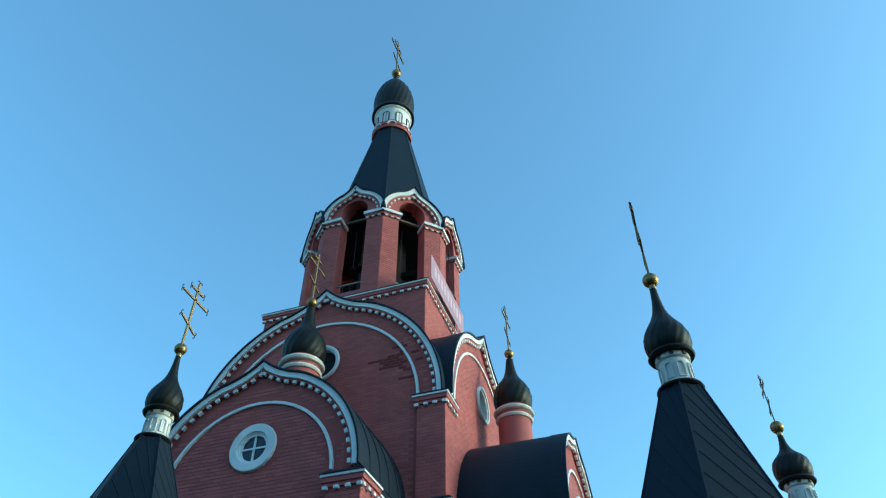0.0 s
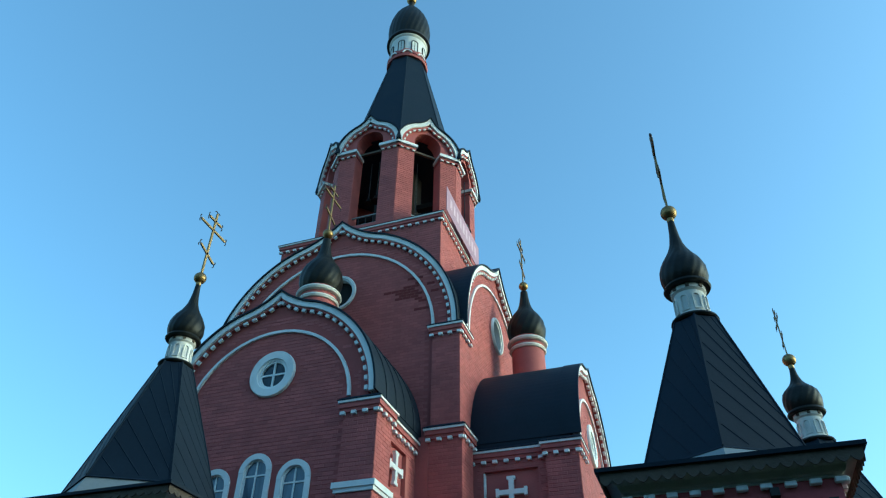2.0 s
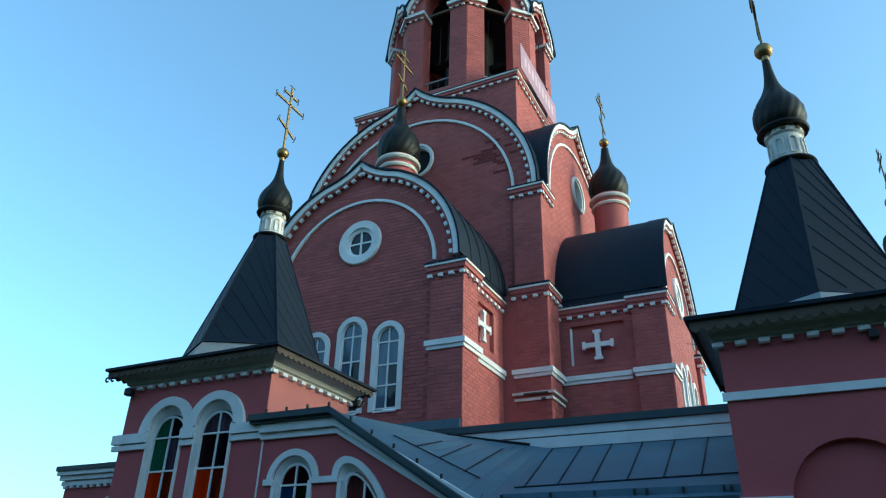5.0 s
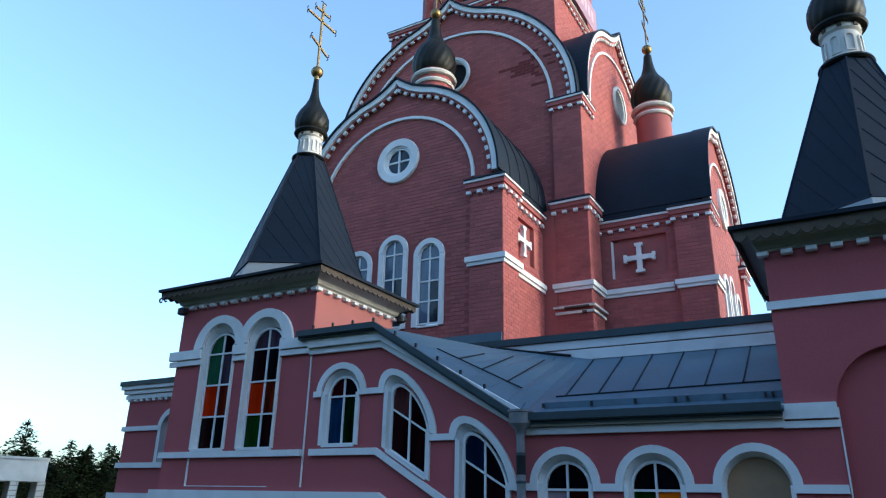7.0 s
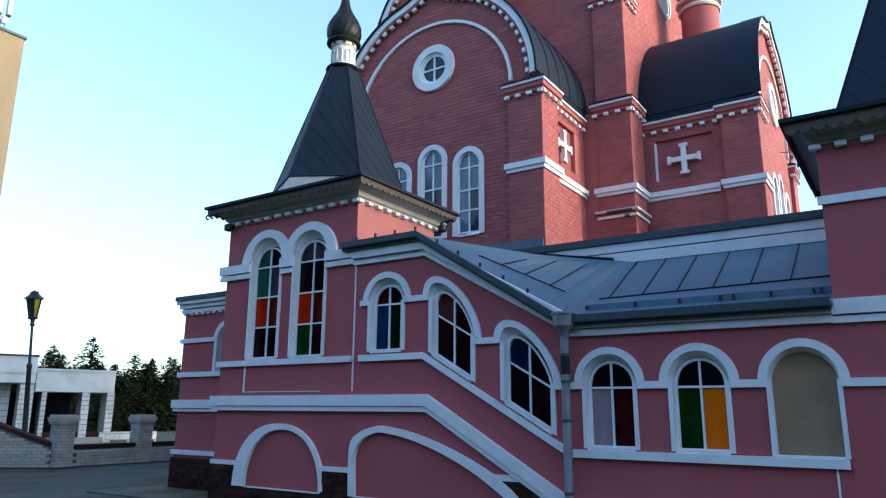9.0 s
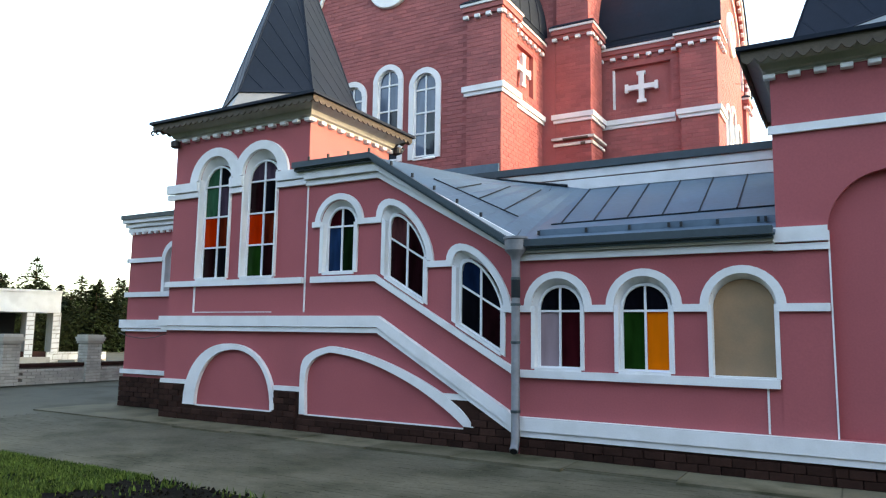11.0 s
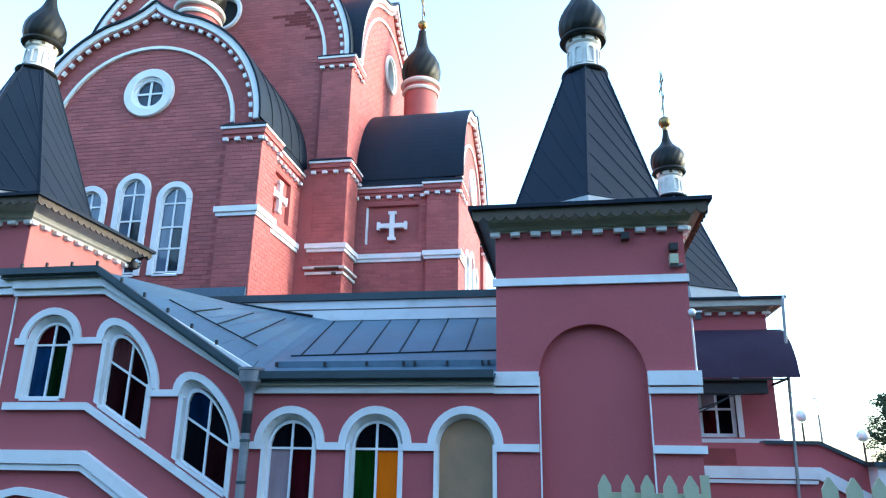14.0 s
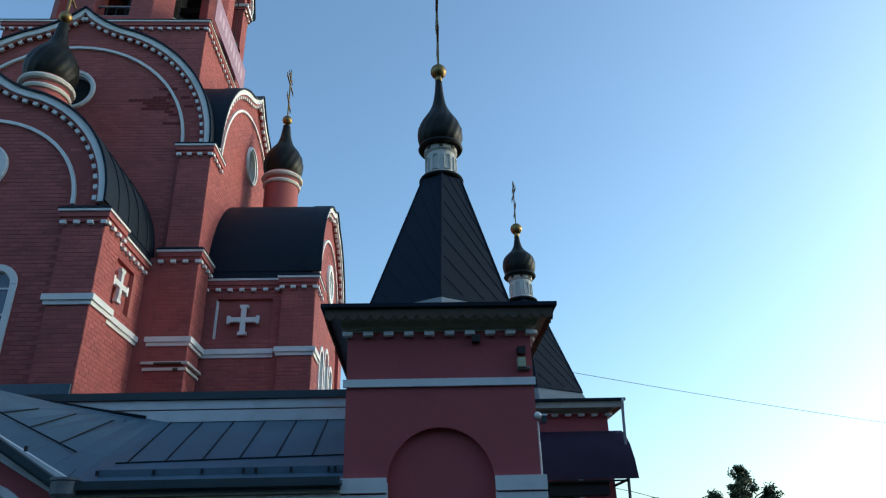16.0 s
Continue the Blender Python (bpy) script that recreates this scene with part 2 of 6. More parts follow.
PATCH = material("darker red repair patch", (0.27, 0.045, 0.045), 0.85, 0.2, 3, 0.25, 40, stain=(0.55, 0.40, 0.38), stain_amount=0.8, stain_scale=3.5, sheen_from=0.62)


# ---- builders ----
def link(name, mesh, parent=None, m=None):
    ob = new(name, mesh)
    if m is not None:
        ob.matrix_basis = m
    if parent is not None:
        ob.parent = parent
        if parent.type == "EMPTY":
            ob.matrix_parent_inverse = parent.matrix_basis.inverted()
        else:
            ob.matrix_parent_inverse = Matrix.Identity(4)
    return ob


def thing(name, at, label, category, group="", kind=""):
    ob = new(name)
    ob.matrix_basis = Matrix.Translation(at)
    ob.empty_display_size = 0.1
    return tagged(ob, label, category, group, kind)


def to_mesh(name, bm, mat, smooth=False):
    me = bpy.data.meshes.new(name)
    bmesh.ops.recalc_face_normals(bm, faces=bm.faces)
    bm.to_mesh(me)
    bm.free()
    me.materials.append(mat)
    if smooth:
        me.polygons.foreach_set("use_smooth", [True] * len(me.polygons))
        me.set_sharp_from_angle(angle=radians(40))
    return me


def part(name, bm, mat, parent, label="", smooth=False):
    ob = link(name, to_mesh(name, bm, mat, smooth), parent)
    if label:
        ob["label"] = label
    return ob


def pieces(name, mesh, parent, places):
    for m in places:
        link(name, mesh, parent, m)


def box(bm, x0, x1, y0, y1, z0, z1, m=None):
    v = [bm.verts.new(Vector(c) if m is None else m @ Vector(c)) for c in ((x0, y0, z0), (x1, y0, z0), (x1, y1, z0), (x0, y1, z0), (x0, y0, z1), (x1, y0, z1), (x1, y1, z1), (x0, y1, z1))]
    for f in ((0, 3, 2, 1), (4, 5, 6, 7), (0, 1, 5, 4), (1, 2, 6, 5), (2, 3, 7, 6), (3, 0, 4, 7)):
        bm.faces.new([v[i] for i in f])
    return bm


def boxmesh(name, sx, sy, sz, mat, bevel=0.0):
    bm = box(bmesh.new(), -sx / 2, sx / 2, -sy / 2, sy / 2, -sz / 2, sz / 2)
    if bevel:
        bmesh.ops.bevel(bm, geom=list(bm.edges), offset=bevel, segments=1, affect="EDGES")
    return to_mesh(name, bm, mat)


def plane_at(origin, out):
    """Wall frame: u to the right as seen from outside, v up, w outwards."""
    w = Vector(out).normalized()
    u = Vector((0, 0, 1)).cross(w)
    m = Matrix((u, Vector((0, 0, 1)), w)).transposed().to_4x4()
    m.translation = Vector(origin)
    return m


def slab(bm, m, outer, holes=(), w0=-0.3, w1=0.0):
    """A wall piece with openings: outline and holes in u, v; from depth w0 to w1."""
    tmp = bmesh.new()
    edges, loops, k = [], [], 0
    for loop in (outer, *holes):
        vs = [tmp.verts.new((u, v, 0)) for u, v in loop]
        for i, a in enumerate(vs):
            edges.append(tmp.edges.new((a, vs[(i + 1) % len(vs)])))
        loops.append(range(k, k + len(vs)))
        k += len(vs)
    tmp.verts.index_update()
    bmesh.ops.triangle_fill(tmp, use_beauty=True, use_dissolve=False, edges=edges)
    tris = [[v.index for v in f.verts] for f in tmp.faces]
    pts = [v.co.copy() for v in tmp.verts]
    tmp.free()
    front = [bm.verts.new(m @ Vector((p.x, p.y, w1))) for p in pts]
    back = [bm.verts.new(m @ Vector((p.x, p.y, w0))) for p in pts]
    for t in tris:
        bm.faces.new([front[i] for i in t])
        bm.faces.new([back[i] for i in reversed(t)])
    for loop in loops:
        for i, a in enumerate(loop):
            c = loop[(i + 1) % len(loop)]
            bm.faces.new((front[a], back[a], back[c], front[c]))
    return bm


def ribbon(bm, m, inner, outer, w0, w1, closed=False):
    """A moulding between two lines of u, v with as many points each."""
    rows = []
    for (a, b), (c, d) in zip(inner, outer):
        rows.append([bm.verts.new(m @ Vector(p)) for p in ((a, b, w0), (a, b, w1), (c, d, w1), (c, d, w0))])
    n = len(rows)
    for i in range(n if closed else n - 1):
        r, s = rows[i], rows[(i + 1) % n]
        for k in range(4):
            bm.faces.new((r[k], s[k], s[(k + 1) % 4], r[(k + 1) % 4]))
    if not closed:
        bm.faces.new(rows[0])
        bm.faces.new(list(reversed(rows[-1])))
    return bm


def offset(line, d):
    """The line moved by d to its left."""
    out = []
    for i, (x, y) in enumerate(line):
        ax, ay = line[max(i - 1, 0)]
        bx, by = line[min(i + 1, len(line) - 1)]
        t = Vector((bx - ax, by - ay)).normalized()
        out.append((x - t.y * d, y + t.x * d))
    return out


def arc(cx, cz, r, a0=180.0, a1=0.0, n=16, k=0.0, x0=None):
    """Points of an arch from left to right; k shears it along the slope from x0."""
    out = []
    for i in range(n + 1):
        a = radians(a0 + (a1 - a0) * i / n)
        x, z = cx + r * math.cos(a), cz + r * math.sin(a)
        out.append((x, z + k * (x - (x0 if x0 is not None else cx))))
    return out


def arched(cx, zb, zs, r, k=0.0, n=14, ka=None):
    """Outline of an arched opening, sheared by k about its centre, its arch by ka."""
    pts = arc(cx, zs, r, n=n, k=k if ka is None else ka, x0=cx)
    return [(cx - r, zb - k * r)] + pts + [(cx + r, zb + k * r)]


def ogee(cx, zs, r, rise, n=22):
    """Keel-shaped gable line from left to right: round flanks and a small raised point."""
    a_end, side = 68.0, []
    for i in range(n + 1):
        a = radians(a_end * i / n)
        side.append((r * math.cos(a), r * math.sin(a)))
    x1, z1 = side[-1]
    for i in range(1, 8):
        s = i / 7
        x = x1 * (1 - s)
        z = z1 + (rise - z1) * (0.52 * s + 0.48 * s ** 2.6)
        side.append((x, z))
    right = [(cx + x, zs + z) for x, z in side]
    left = [(cx - x, zs + z) for x, z in side]
    return left + right[-2::-1]


def smooth_line(pts, n=5):
    """A smooth curve through the points."""
    out = []
    for i in range(len(pts) - 1):
        p = [Vector(pts[min(max(i + k, 0), len(pts) - 1)]) for k in (-1, 0, 1, 2)]
        for j in range(n):
            t = j / n
            q = 0.5 * ((2 * p[1]) + (p[2] - p[0]) * t + (2 * p[0] - 5 * p[1] + 4 * p[2] - p[3]) * t * t + (3 * p[1] - p[0] - 3 * p[2] + p[3]) * t ** 3)
            out.append((q.x, q.y))
    return out + [tuple(pts[-1])]


def lathe(bm, profile, n=32, at=(0, 0), phase=0.0, ribs=0, rib=0.0, twist=0.0):
    rings = []
    z0, z1 = profile[0][1], profile[-1][1]
    for r, z in profile:
        ring = []
        for i in range(n):
            a = phase + 2 * math.pi * i / n + twist * (z - z0) / max(z1 - z0, 1e-6)
            rr = r * (1 + rib * (0.5 - abs((i * ribs / n) % 1 - 0.5))) if ribs else r
            ring.append(bm.verts.new((at[0] + rr * math.cos(a), at[1] + rr * math.sin(a), z)))
        rings.append(ring)
    for a, b in zip(rings, rings[1:]):
        for i in range(n):
            bm.faces.new((a[i], a[(i + 1) % n], b[(i + 1) % n], b[i]))
    bm.faces.new(list(reversed(rings[0])))
    bm.faces.new(rings[-1])
    return bm


def tube(bm, pts, r, n=8):
    """A round bar along a polyline."""
    rings = []
    for i, p in enumerate(pts):
        a, b = Vector(pts[max(i - 1, 0)]), Vector(pts[min(i + 1, len(pts) - 1)])
        t = (b - a).normalized()
        s = t.orthogonal().normalized() if i == 0 else (rings_s - t * rings_s.dot(t)).normalized()
        rings_s = s
        q = t.cross(s)
        rings.append([bm.verts.new(Vector(p) + r * (math.cos(2 * math.pi * k / n) * s + math.sin(2 * math.pi * k / n) * q)) for k in range(n)])
    for a, b in zip(rings, rings[1:]):
        for k in range(n):
            bm.faces.new((a[k], a[(k + 1) % n], b[(k + 1) % n], b[k]))
    bm.faces.new(list(reversed(rings[0])))
    bm.faces.new(rings[-1])
    return bm


def along(line, step, start=0.0, end=0.0):
    """Evenly spaced points of a u, v line: place and direction."""
    seg = [math.dist(a, b) for a, b in zip(line, line[1:])]
    total = sum(seg) - start - end
    n = max(1, round(total / step))
    out = []
    for i in range(n + 1):
        d = start + total * i / n
        for (a, b), s in zip(zip(line, line[1:]), seg):
            if d <= s or (a, b) == (line[-2], line[-1]):
                f = min(d / max(s, 1e-9), 1)
                out.append((a[0] + f * (b[0] - a[0]), a[1] + f * (b[1] - a[1]), math.atan2(b[1] - a[1], b[0] - a[0])))
                break
            d -= s
    return out


def dentils(parent, mesh, m, line, step, w, start=0.0, end=0.0):
    pieces("dentil", mesh, parent, [m @ Matrix.Translation((u, v, w)) @ Matrix.Rotation(a, 4, "Z") for u, v, a in along(line, step, start, end)])


# ---- ground ----
YF = 8.8  # face of the gallery wall
ground = tagged(link("ground", to_mesh("ground", box(bmesh.new(), -700, 700, -500, 1200, -0.6, -0.03), PAVE)), "wide grey asphalt ground round the church", "ground", kind="structure")
FRONT = plane_at((0, YF, 0), (0, -1, 0))


# ---- windows ----
def leaf_window(parent, m, cx, zb, zs, r, colours, rows, k=0.0, depth=-0.16, bar=0.014, name="window", label="", border=0.03, glassmat=None, cols=2, ka=None):
    """Frame with glazing bars and one pane per light, in an arched opening. rows: heights of the cross bars."""
    ka = k if ka is None else ka
    shape = lambda rr, zz: arched(cx, zz, zs, rr, k, ka=ka)
    bm = bmesh.new()
    o, i = shape(r, zb), shape(r - border, zb + border)
    ribbon(bm, m, i + [i[0]], o + [o[0]], depth - 0.03, depth + 0.03)
    top = lambda x: zs + math.sqrt(max((r - border) ** 2 - (x - cx) ** 2, 0)) + ka * (x - cx)
    levels = [zb + border] + list(rows)
    for c in range(1, cols):
        x = cx - r + border + (2 * (r - border)) * c / cols
        ribbon(bm, m, [(x - bar, zb + border + k * (x - cx)), (x - bar, top(x))], [(x + bar, zb + border + k * (x - cx)), (x + bar, top(x))], depth - 0.02, depth + 0.025)
    for z in rows:
        h = r - border if z <= zs else math.sqrt(max((r - border) ** 2 - (z - zs) ** 2, 0.01))
        ribbon(bm, m, [(cx - h, z - bar - k * h), (cx + h, z - bar + k * h)], [(cx - h, z + bar - k * h), (cx + h, z + bar + k * h)], depth - 0.022, depth + 0.027)
    win = part(name, bm, PVC, parent, label)
    n = 0
    for ri, z in enumerate(levels):
        for c in range(cols):
            x0 = cx - r + border + 2 * (r - border) * c / cols
            x1 = x0 + 2 * (r - border) / cols
            if ri + 1 < len(levels):
                zt = levels[ri + 1]
                quad = [(x0, z + k * (x0 - cx)), (x1, z + k * (x1 - cx)), (x1, zt + k * (x1 - cx)), (x0, zt + k * (x0 - cx))]
            else:
                xs = [x0 + (x1 - x0) * q / 7 for q in range(8)]
                quad = [(x0, z + k * (x0 - cx)), (x1, z + k * (x1 - cx))] + [(x, max(top(x), z + 0.004 + k * (x - cx))) for x in reversed(xs)]
            pb = slab(bmesh.new(), m, quad, (), depth - 0.012, depth)
            part("pane", pb, glassmat or PANES[colours[n % len(colours)]], win)
            n += 1
    return win


def surround(parent, m, cx, zb, zs, r, ro, rj, k=0.0, w=0.045, depth=-0.14, name="window_surround", mat=None, label="", inner=None, lift=0.0, ka=None):
    """White arch over the impost and narrower jambs below it, with a deep reveal."""
    bm = bmesh.new()
    ka = k if ka is None else ka
    a, b = arc(cx, zs, r, k=ka, x0=cx), arc(cx, zs, ro, k=0.5 * (k + ka), x0=cx)
    if inner:
        a = arc(cx, zs + lift, inner, k=ka, x0=cx)
        # splayed reveal between the outer arch and the frame
        f = arc(cx, zs - 0.02, r, k=ka, x0=cx)
        rows = [[bm.verts.new(m @ Vector((*p, d))) for p in line] for line, d in ((f, depth), (a, 0.0), (a, -0.03), (f, depth - 0.03))]
        for ra, rb in zip(rows, rows[1:] + rows[:1]):
            for i in range(len(ra) - 1):
                bm.faces.new((ra[i], ra[i + 1], rb[i + 1], rb[i]))
    else:
        ribbon(bm, m, arc(cx, zs, r, k=k, x0=cx), arc(cx, zs, r + 0.03, k=k, x0=cx), depth, 0.0)
    ribbon(bm, m, a, b, -0.01, w)
    top = part(name, bm, mat or WHITE, parent, label)
    for s in (-1, 1):
        x0, x1 = cx + s * r, cx + s * rj
        sh = lambda x: k * (x - cx)
        line = [(x0, zb + sh(x0), depth), (x1, zb + sh(x1), depth), (x1, zb + sh(x1), w * 0.8), (x0, zb + sh(x0), w * 0.8)]
        jb = bmesh.new()
        lo = [jb.verts.new(m @ Vector(p)) for p in line]
        hi = [jb.verts.new(m @ Vector((p[0], zs + lift + ka * (p[0] - cx), p[2]))) for p in line]
        for i in range(4):
            jb.faces.new((lo[i], lo[(i + 1) % 4], hi[(i + 1) % 4], hi[i]))
        jb.faces.new(lo), jb.faces.new(list(reversed(hi)))
        part("jamb", jb, mat or WHITE, top)
    sl = [(cx - r, zb - k * r), (cx + r, zb + k * r)]
    part("sill", ribbon(bmesh.new(), m, [(x, z - 0.03) for x, z in sl], [(x, z + 0.015) for x, z in sl], depth, w * 0.8 + 0.004), mat or WHITE, top)
    return top


def band(parent, m, line, h, w0, w1, name="band", mat=None, label=""):
    """A flat moulding: line of its lower edge, its height and depth."""
    bm = ribbon(bmesh.new(), m, line, [(u, v + h) for u, v in line], w0, w1)
    return part(name, bm, mat or WHITE, parent, label)


K = -0.575  # fall of the stair
KA = -0.92  # steeper rake of the glazed arches over it
XT, XB = -6.36, -4.0  # top and foot of the sloping part


def ramp_line(z_top, x_left, z_foot, x_top=XT):
    """A moulding that runs level, then falls with the stair to its foot."""
    return [(x_left, z_top), (x_top, z_top), (XB, z_foot)]


# ---- gallery: stair and low wing along the wall ----
gallery = thing("gallery", (-4.0, YF, 0), "raspberry stucco gallery with covered stair, white trim and grey tin roof", "building")
outline = [(-7.811, 0), (-0.69, 0), (-0.69, 2.66), (XB, 2.66), (XT, 4.16), (-7.811, 4.16)]
gal_windows = [(-3.435, 1.125, 1.925, 0.315, 0.0), (-2.31, 1.125, 1.925, 0.315, 0.0), (-1.17, 1.11, 1.925, 0.335, 0.0)]
stair_windows = [(-7.115, 2.51, 3.285, 0.305, 0.0), (-5.86, 2.225, 2.935, 0.345, K), (-4.605, 1.51, 2.175, 0.35, K)]
ramp_in = [(-7.64, 0.27), (-7.66, 0.87), (-7.52, 1.12), (-7.28, 1.23), (-7.09, 1.245), (-6.62, 1.17), (-6.09, 1.01), (-5.57, 0.79), (-5.18, 0.57), (-4.94, 0.41), (-4.76, 0.27)]
ramp_out = [(-7.76, 0.27), (-7.755, 1.02), (-7.56, 1.24), (-7.28, 1.33), (-7.09, 1.345), (-6.58, 1.265), (-6.04, 1.11), (-5.53, 0.91), (-5.09, 0.69), (-4.80, 0.49), (-4.62, 0.27)]
holes = [arched(cx, zb, zs + 0.03, 0.365) for cx, zb, zs, r, k in gal_windows]
holes += [arched(cx, zb, zs + 0.05, 0.41, k, ka=KA * 0.9) if k else arched(cx, zb, zs + 0.02, 0.378) for cx, zb, zs, r, k in stair_windows]
part("wall", slab(bmesh.new(), FRONT, outline, holes, -0.35, 0.0), STUCCO, gallery, "smooth raspberry stucco wall")
# near-black wall paints the unlit room behind the windows
part("inner_wall", box(bmesh.new(), -7.6, -0.9, YF + 1.6, YF + 1.75, 0.0, 2.6), INNER_SHADE, gallery)
cols = [["pale", "red", "dark", "dark"], ["green", "amber", "dark", "dark"]]
for (cx, zb, zs, r, k), c in zip(gal_windows[:2], cols):
    leaf_window(gallery, FRONT, cx, zb, zs, r, c, [1.89], k, depth=-0.11, border=0.036, label="white arched window with coloured panes")
cx, zb, zs, r, k = gal_windows[2]
part("infill_panel", slab(bmesh.new(), FRONT, arched(cx, zb, zs, r), (), -0.16, -0.10), PLY, gallery, "beige plywood sheet closing an arched opening")
# the second window's upper-left pane has a reddish reflection painted in
for (cx, zb, zs, r, k), c in zip(stair_windows, [["navy", "moss", "red", "dark"], ["wine", "wine", "rosy_reflection", "wine"], ["dark", "wine", "blue", "dark"]]):
    leaf_window(gallery, FRONT, cx, zb, zs, r, c, [zs - (0.02 if k == 0 else 0.09)], k, depth=-0.09, border=0.036, ka=KA if k else None, label="white arched window with dark coloured panes")
for cx, zb, zs, r, k in gal_windows:
    surround(gallery, FRONT, cx, zb, zs + 0.02, r, 0.468, r + 0.05, depth=-0.12, inner=0.365, lift=0.01)
for cx, zb, zs, r, k in stair_windows:
    surround(gallery, FRONT, cx, zb, zs + 0.02 + (0.03 if k else 0.0), r, 0.485 if k == 0 else 0.52, r + 0.07, k, depth=-0.10, inner=0.385 if k == 0 else 0.41, ka=KA * 0.9 if k else None)
# impost pieces between the arches
for x0, x1, z in ((-4.0, -3.80, 1.873), (-3.06, -2.68, 1.873), (-1.94, -1.55, 1.873), (-0.80, -0.27, 1.873), (-7.65, -7.48, 3.26)):
    band(gallery, FRONT, [(x0, z), (x1, z)], 0.09, 0.0, 0.05, "impost")
for x0, x1, z in ((-6.74, -6.28, 3.26), (-5.45, -5.03, 2.535), (-4.22, -4.02, 1.873)):
    band(gallery, FRONT, [(x0, z), (x1, z)], 0.09, 0.0, 0.05, "impost")
band(gallery, FRONT, ramp_line(2.355, -7.64, 1.005, -6.37) + [(-0.80, 1.005)], 0.10, 0.0, 0.065, "sill_band")
band(gallery, FRONT, ramp_line(1.65, -7.81, 0.315, -6.28) + [(-0.30, 0.315)], 0.175, 0.0, 0.10, "base_band")
band(gallery, FRONT, ramp_line(1.565, -7.81, 0.235, -6.29) + [(-0.30, 0.235)], 0.078, 0.0, 0.075, "base_fillet")
band(gallery, FRONT, [(-7.81, 3.97), (XT, 3.97), (XB - 0.02, 2.65)], 0.09, 0.0, 0.055, "cornice_fillet")
band(gallery, FRONT, [(XB, 2.57), (-0.80, 2.57)], 0.085, 0.0, 0.06, "cornice_fillet")
band(gallery, FRONT, [(-7.81, 4.07), (XT, 4.07), (XB - 0.02, 2.75)], 0.165, 0.0, 0.115, "cornice")
band(gallery, FRONT, [(XB, 2.67), (-0.80, 2.67)], 0.085, 0.0, 0.12, "cornice")
# blind ramped arch under the stair
bm = ribbon(bmesh.new(), FRONT, smooth_line(ramp_in), smooth_line(ramp_out), 0.0, 0.07)
ribbon(bm, FRONT, [(-5.04, 0.65), (-4.68, 0.65)], [(-5.18, 0.73), (-4.81, 0.73)], 0.0, 0.05)
part("blind_arch", bm, WHITE, gallery, "white ramped arch moulding")
band(gallery, FRONT, [(-7.68, 0.255), (-4.78, 0.255)], 0.016, 0.0, 0.04, "arch_sill")
for x, z0, z1 in ((-7.80, 1.885, 3.97), (-0.94, 0.50, 1.0)):
    band(gallery, FRONT, [(x, z0), (x + 0.022, z0)], z1 - z0, 0.0, 0.02, "painted_line", label="thin white painted line")

# roof: low wing, slope over the stair, flat top
RZ, RY = 2.76, 12.0
RS = (4.19 - RZ) / (RY - YF + 0.2)
bm = bmesh.new()
A, B_, C_, D_ = (-0.78, YF - 0.2, RZ), (XB, YF - 0.2, RZ), (XB, RY, 4.19), (-0.78, RY, 4.19)
E_, F_ = (XT - 0.02, YF - 0.2, 4.27), (-6.0, RY, 4.56)
G_, H_ = (-7.9, YF - 0.2, 4.27), (-7.9, RY, 4.62)
V = {k: bm.verts.new(p) for k, p in zip("ABCDEFGH", (A, B_, C_, D_, E_, F_, G_, H_))}
for f in ("ABCD", "EGHF"):
    bm.faces.new([V[q] for q in f])
prev = (V["B"], V["C"])
for i in range(1, 9):
    cur = (V["E"], V["F"]) if i == 8 else tuple(bm.verts.new(Vector(p).lerp(Vector(q), i / 8)) for p, q in ((B_, E_), (C_, F_)))
    bm.faces.new((prev[0], cur[0], cur[1], prev[1]))
    prev = cur
bmesh.ops.recalc_face_normals(bm, faces=bm.faces)
bmesh.ops.solidify(bm, geom=bm.faces[:], thickness=0.035)
part("roof", bm, GREYTIN, gallery, "grey standing seam tin roof")


def seam(p, q, r=0.011):
    bm = tube(bmesh.new(), [p, q], r, 5)
    part("roof_seam", bm, SEAM, gallery)


on_low = lambda x, y: Vector((x, y, RZ + RS * (y - YF + 0.2) + 0.012))
on_ramp = lambda f, g: Vector(B_).lerp(Vector(E_), f).lerp(Vector(C_).lerp(Vector(F_), f), g) + Vector((0, 0, 0.012))
for i in range(6):
    x, y = -3.68 + 0.474 * i, 9.60 + 0.04 * i
    seam(on_low(x, y), on_low(x - 0.31 + 0.045 * i, RY - 0.06))
seam(on_low(-3.82, 9.58), on_low(-0.8, 9.78))
for a, b in (((0.73, 0.21), (0.14, 0.27)), ((0.42, 0.26), (0.52, 0.69)), ((0.24, 0.26), (0.32, 0.79)), ((0.58, 0.235), (0.63, 0.52))):
    seam(on_ramp(*a), on_ramp(*b))
seam(on_ramp(0.02, 0.05), on_ramp(0.30, 0.90), 0.005)
part("flashing_strip", tube(bmesh.new(), [(-6.94, 11.88, 4.71), (-6.05, 11.88, 4.56), (-5.25, 11.9, 4.41), (-4.41, 11.92, 4.27)], 0.024, 6), SEAM, gallery, "dark flashing where two roofs meet")
# low snow guard along the roof edge
part("snow_guard", box(bmesh.new(), XB + 0.22, -0.79, 9.02, 9.05, RZ + RS * 0.42 - 0.02, RZ + RS * 0.42 + 0.085), GREYTIN, gallery, "low upright sheet along the roof edge")
part("snow_guard_edge", box(bmesh.new(), XB + 0.22, -0.79, 9.006, 9.02, RZ + RS * 0.42 - 0.05, RZ + RS * 0.42 - 0.01), SEAM, gallery)
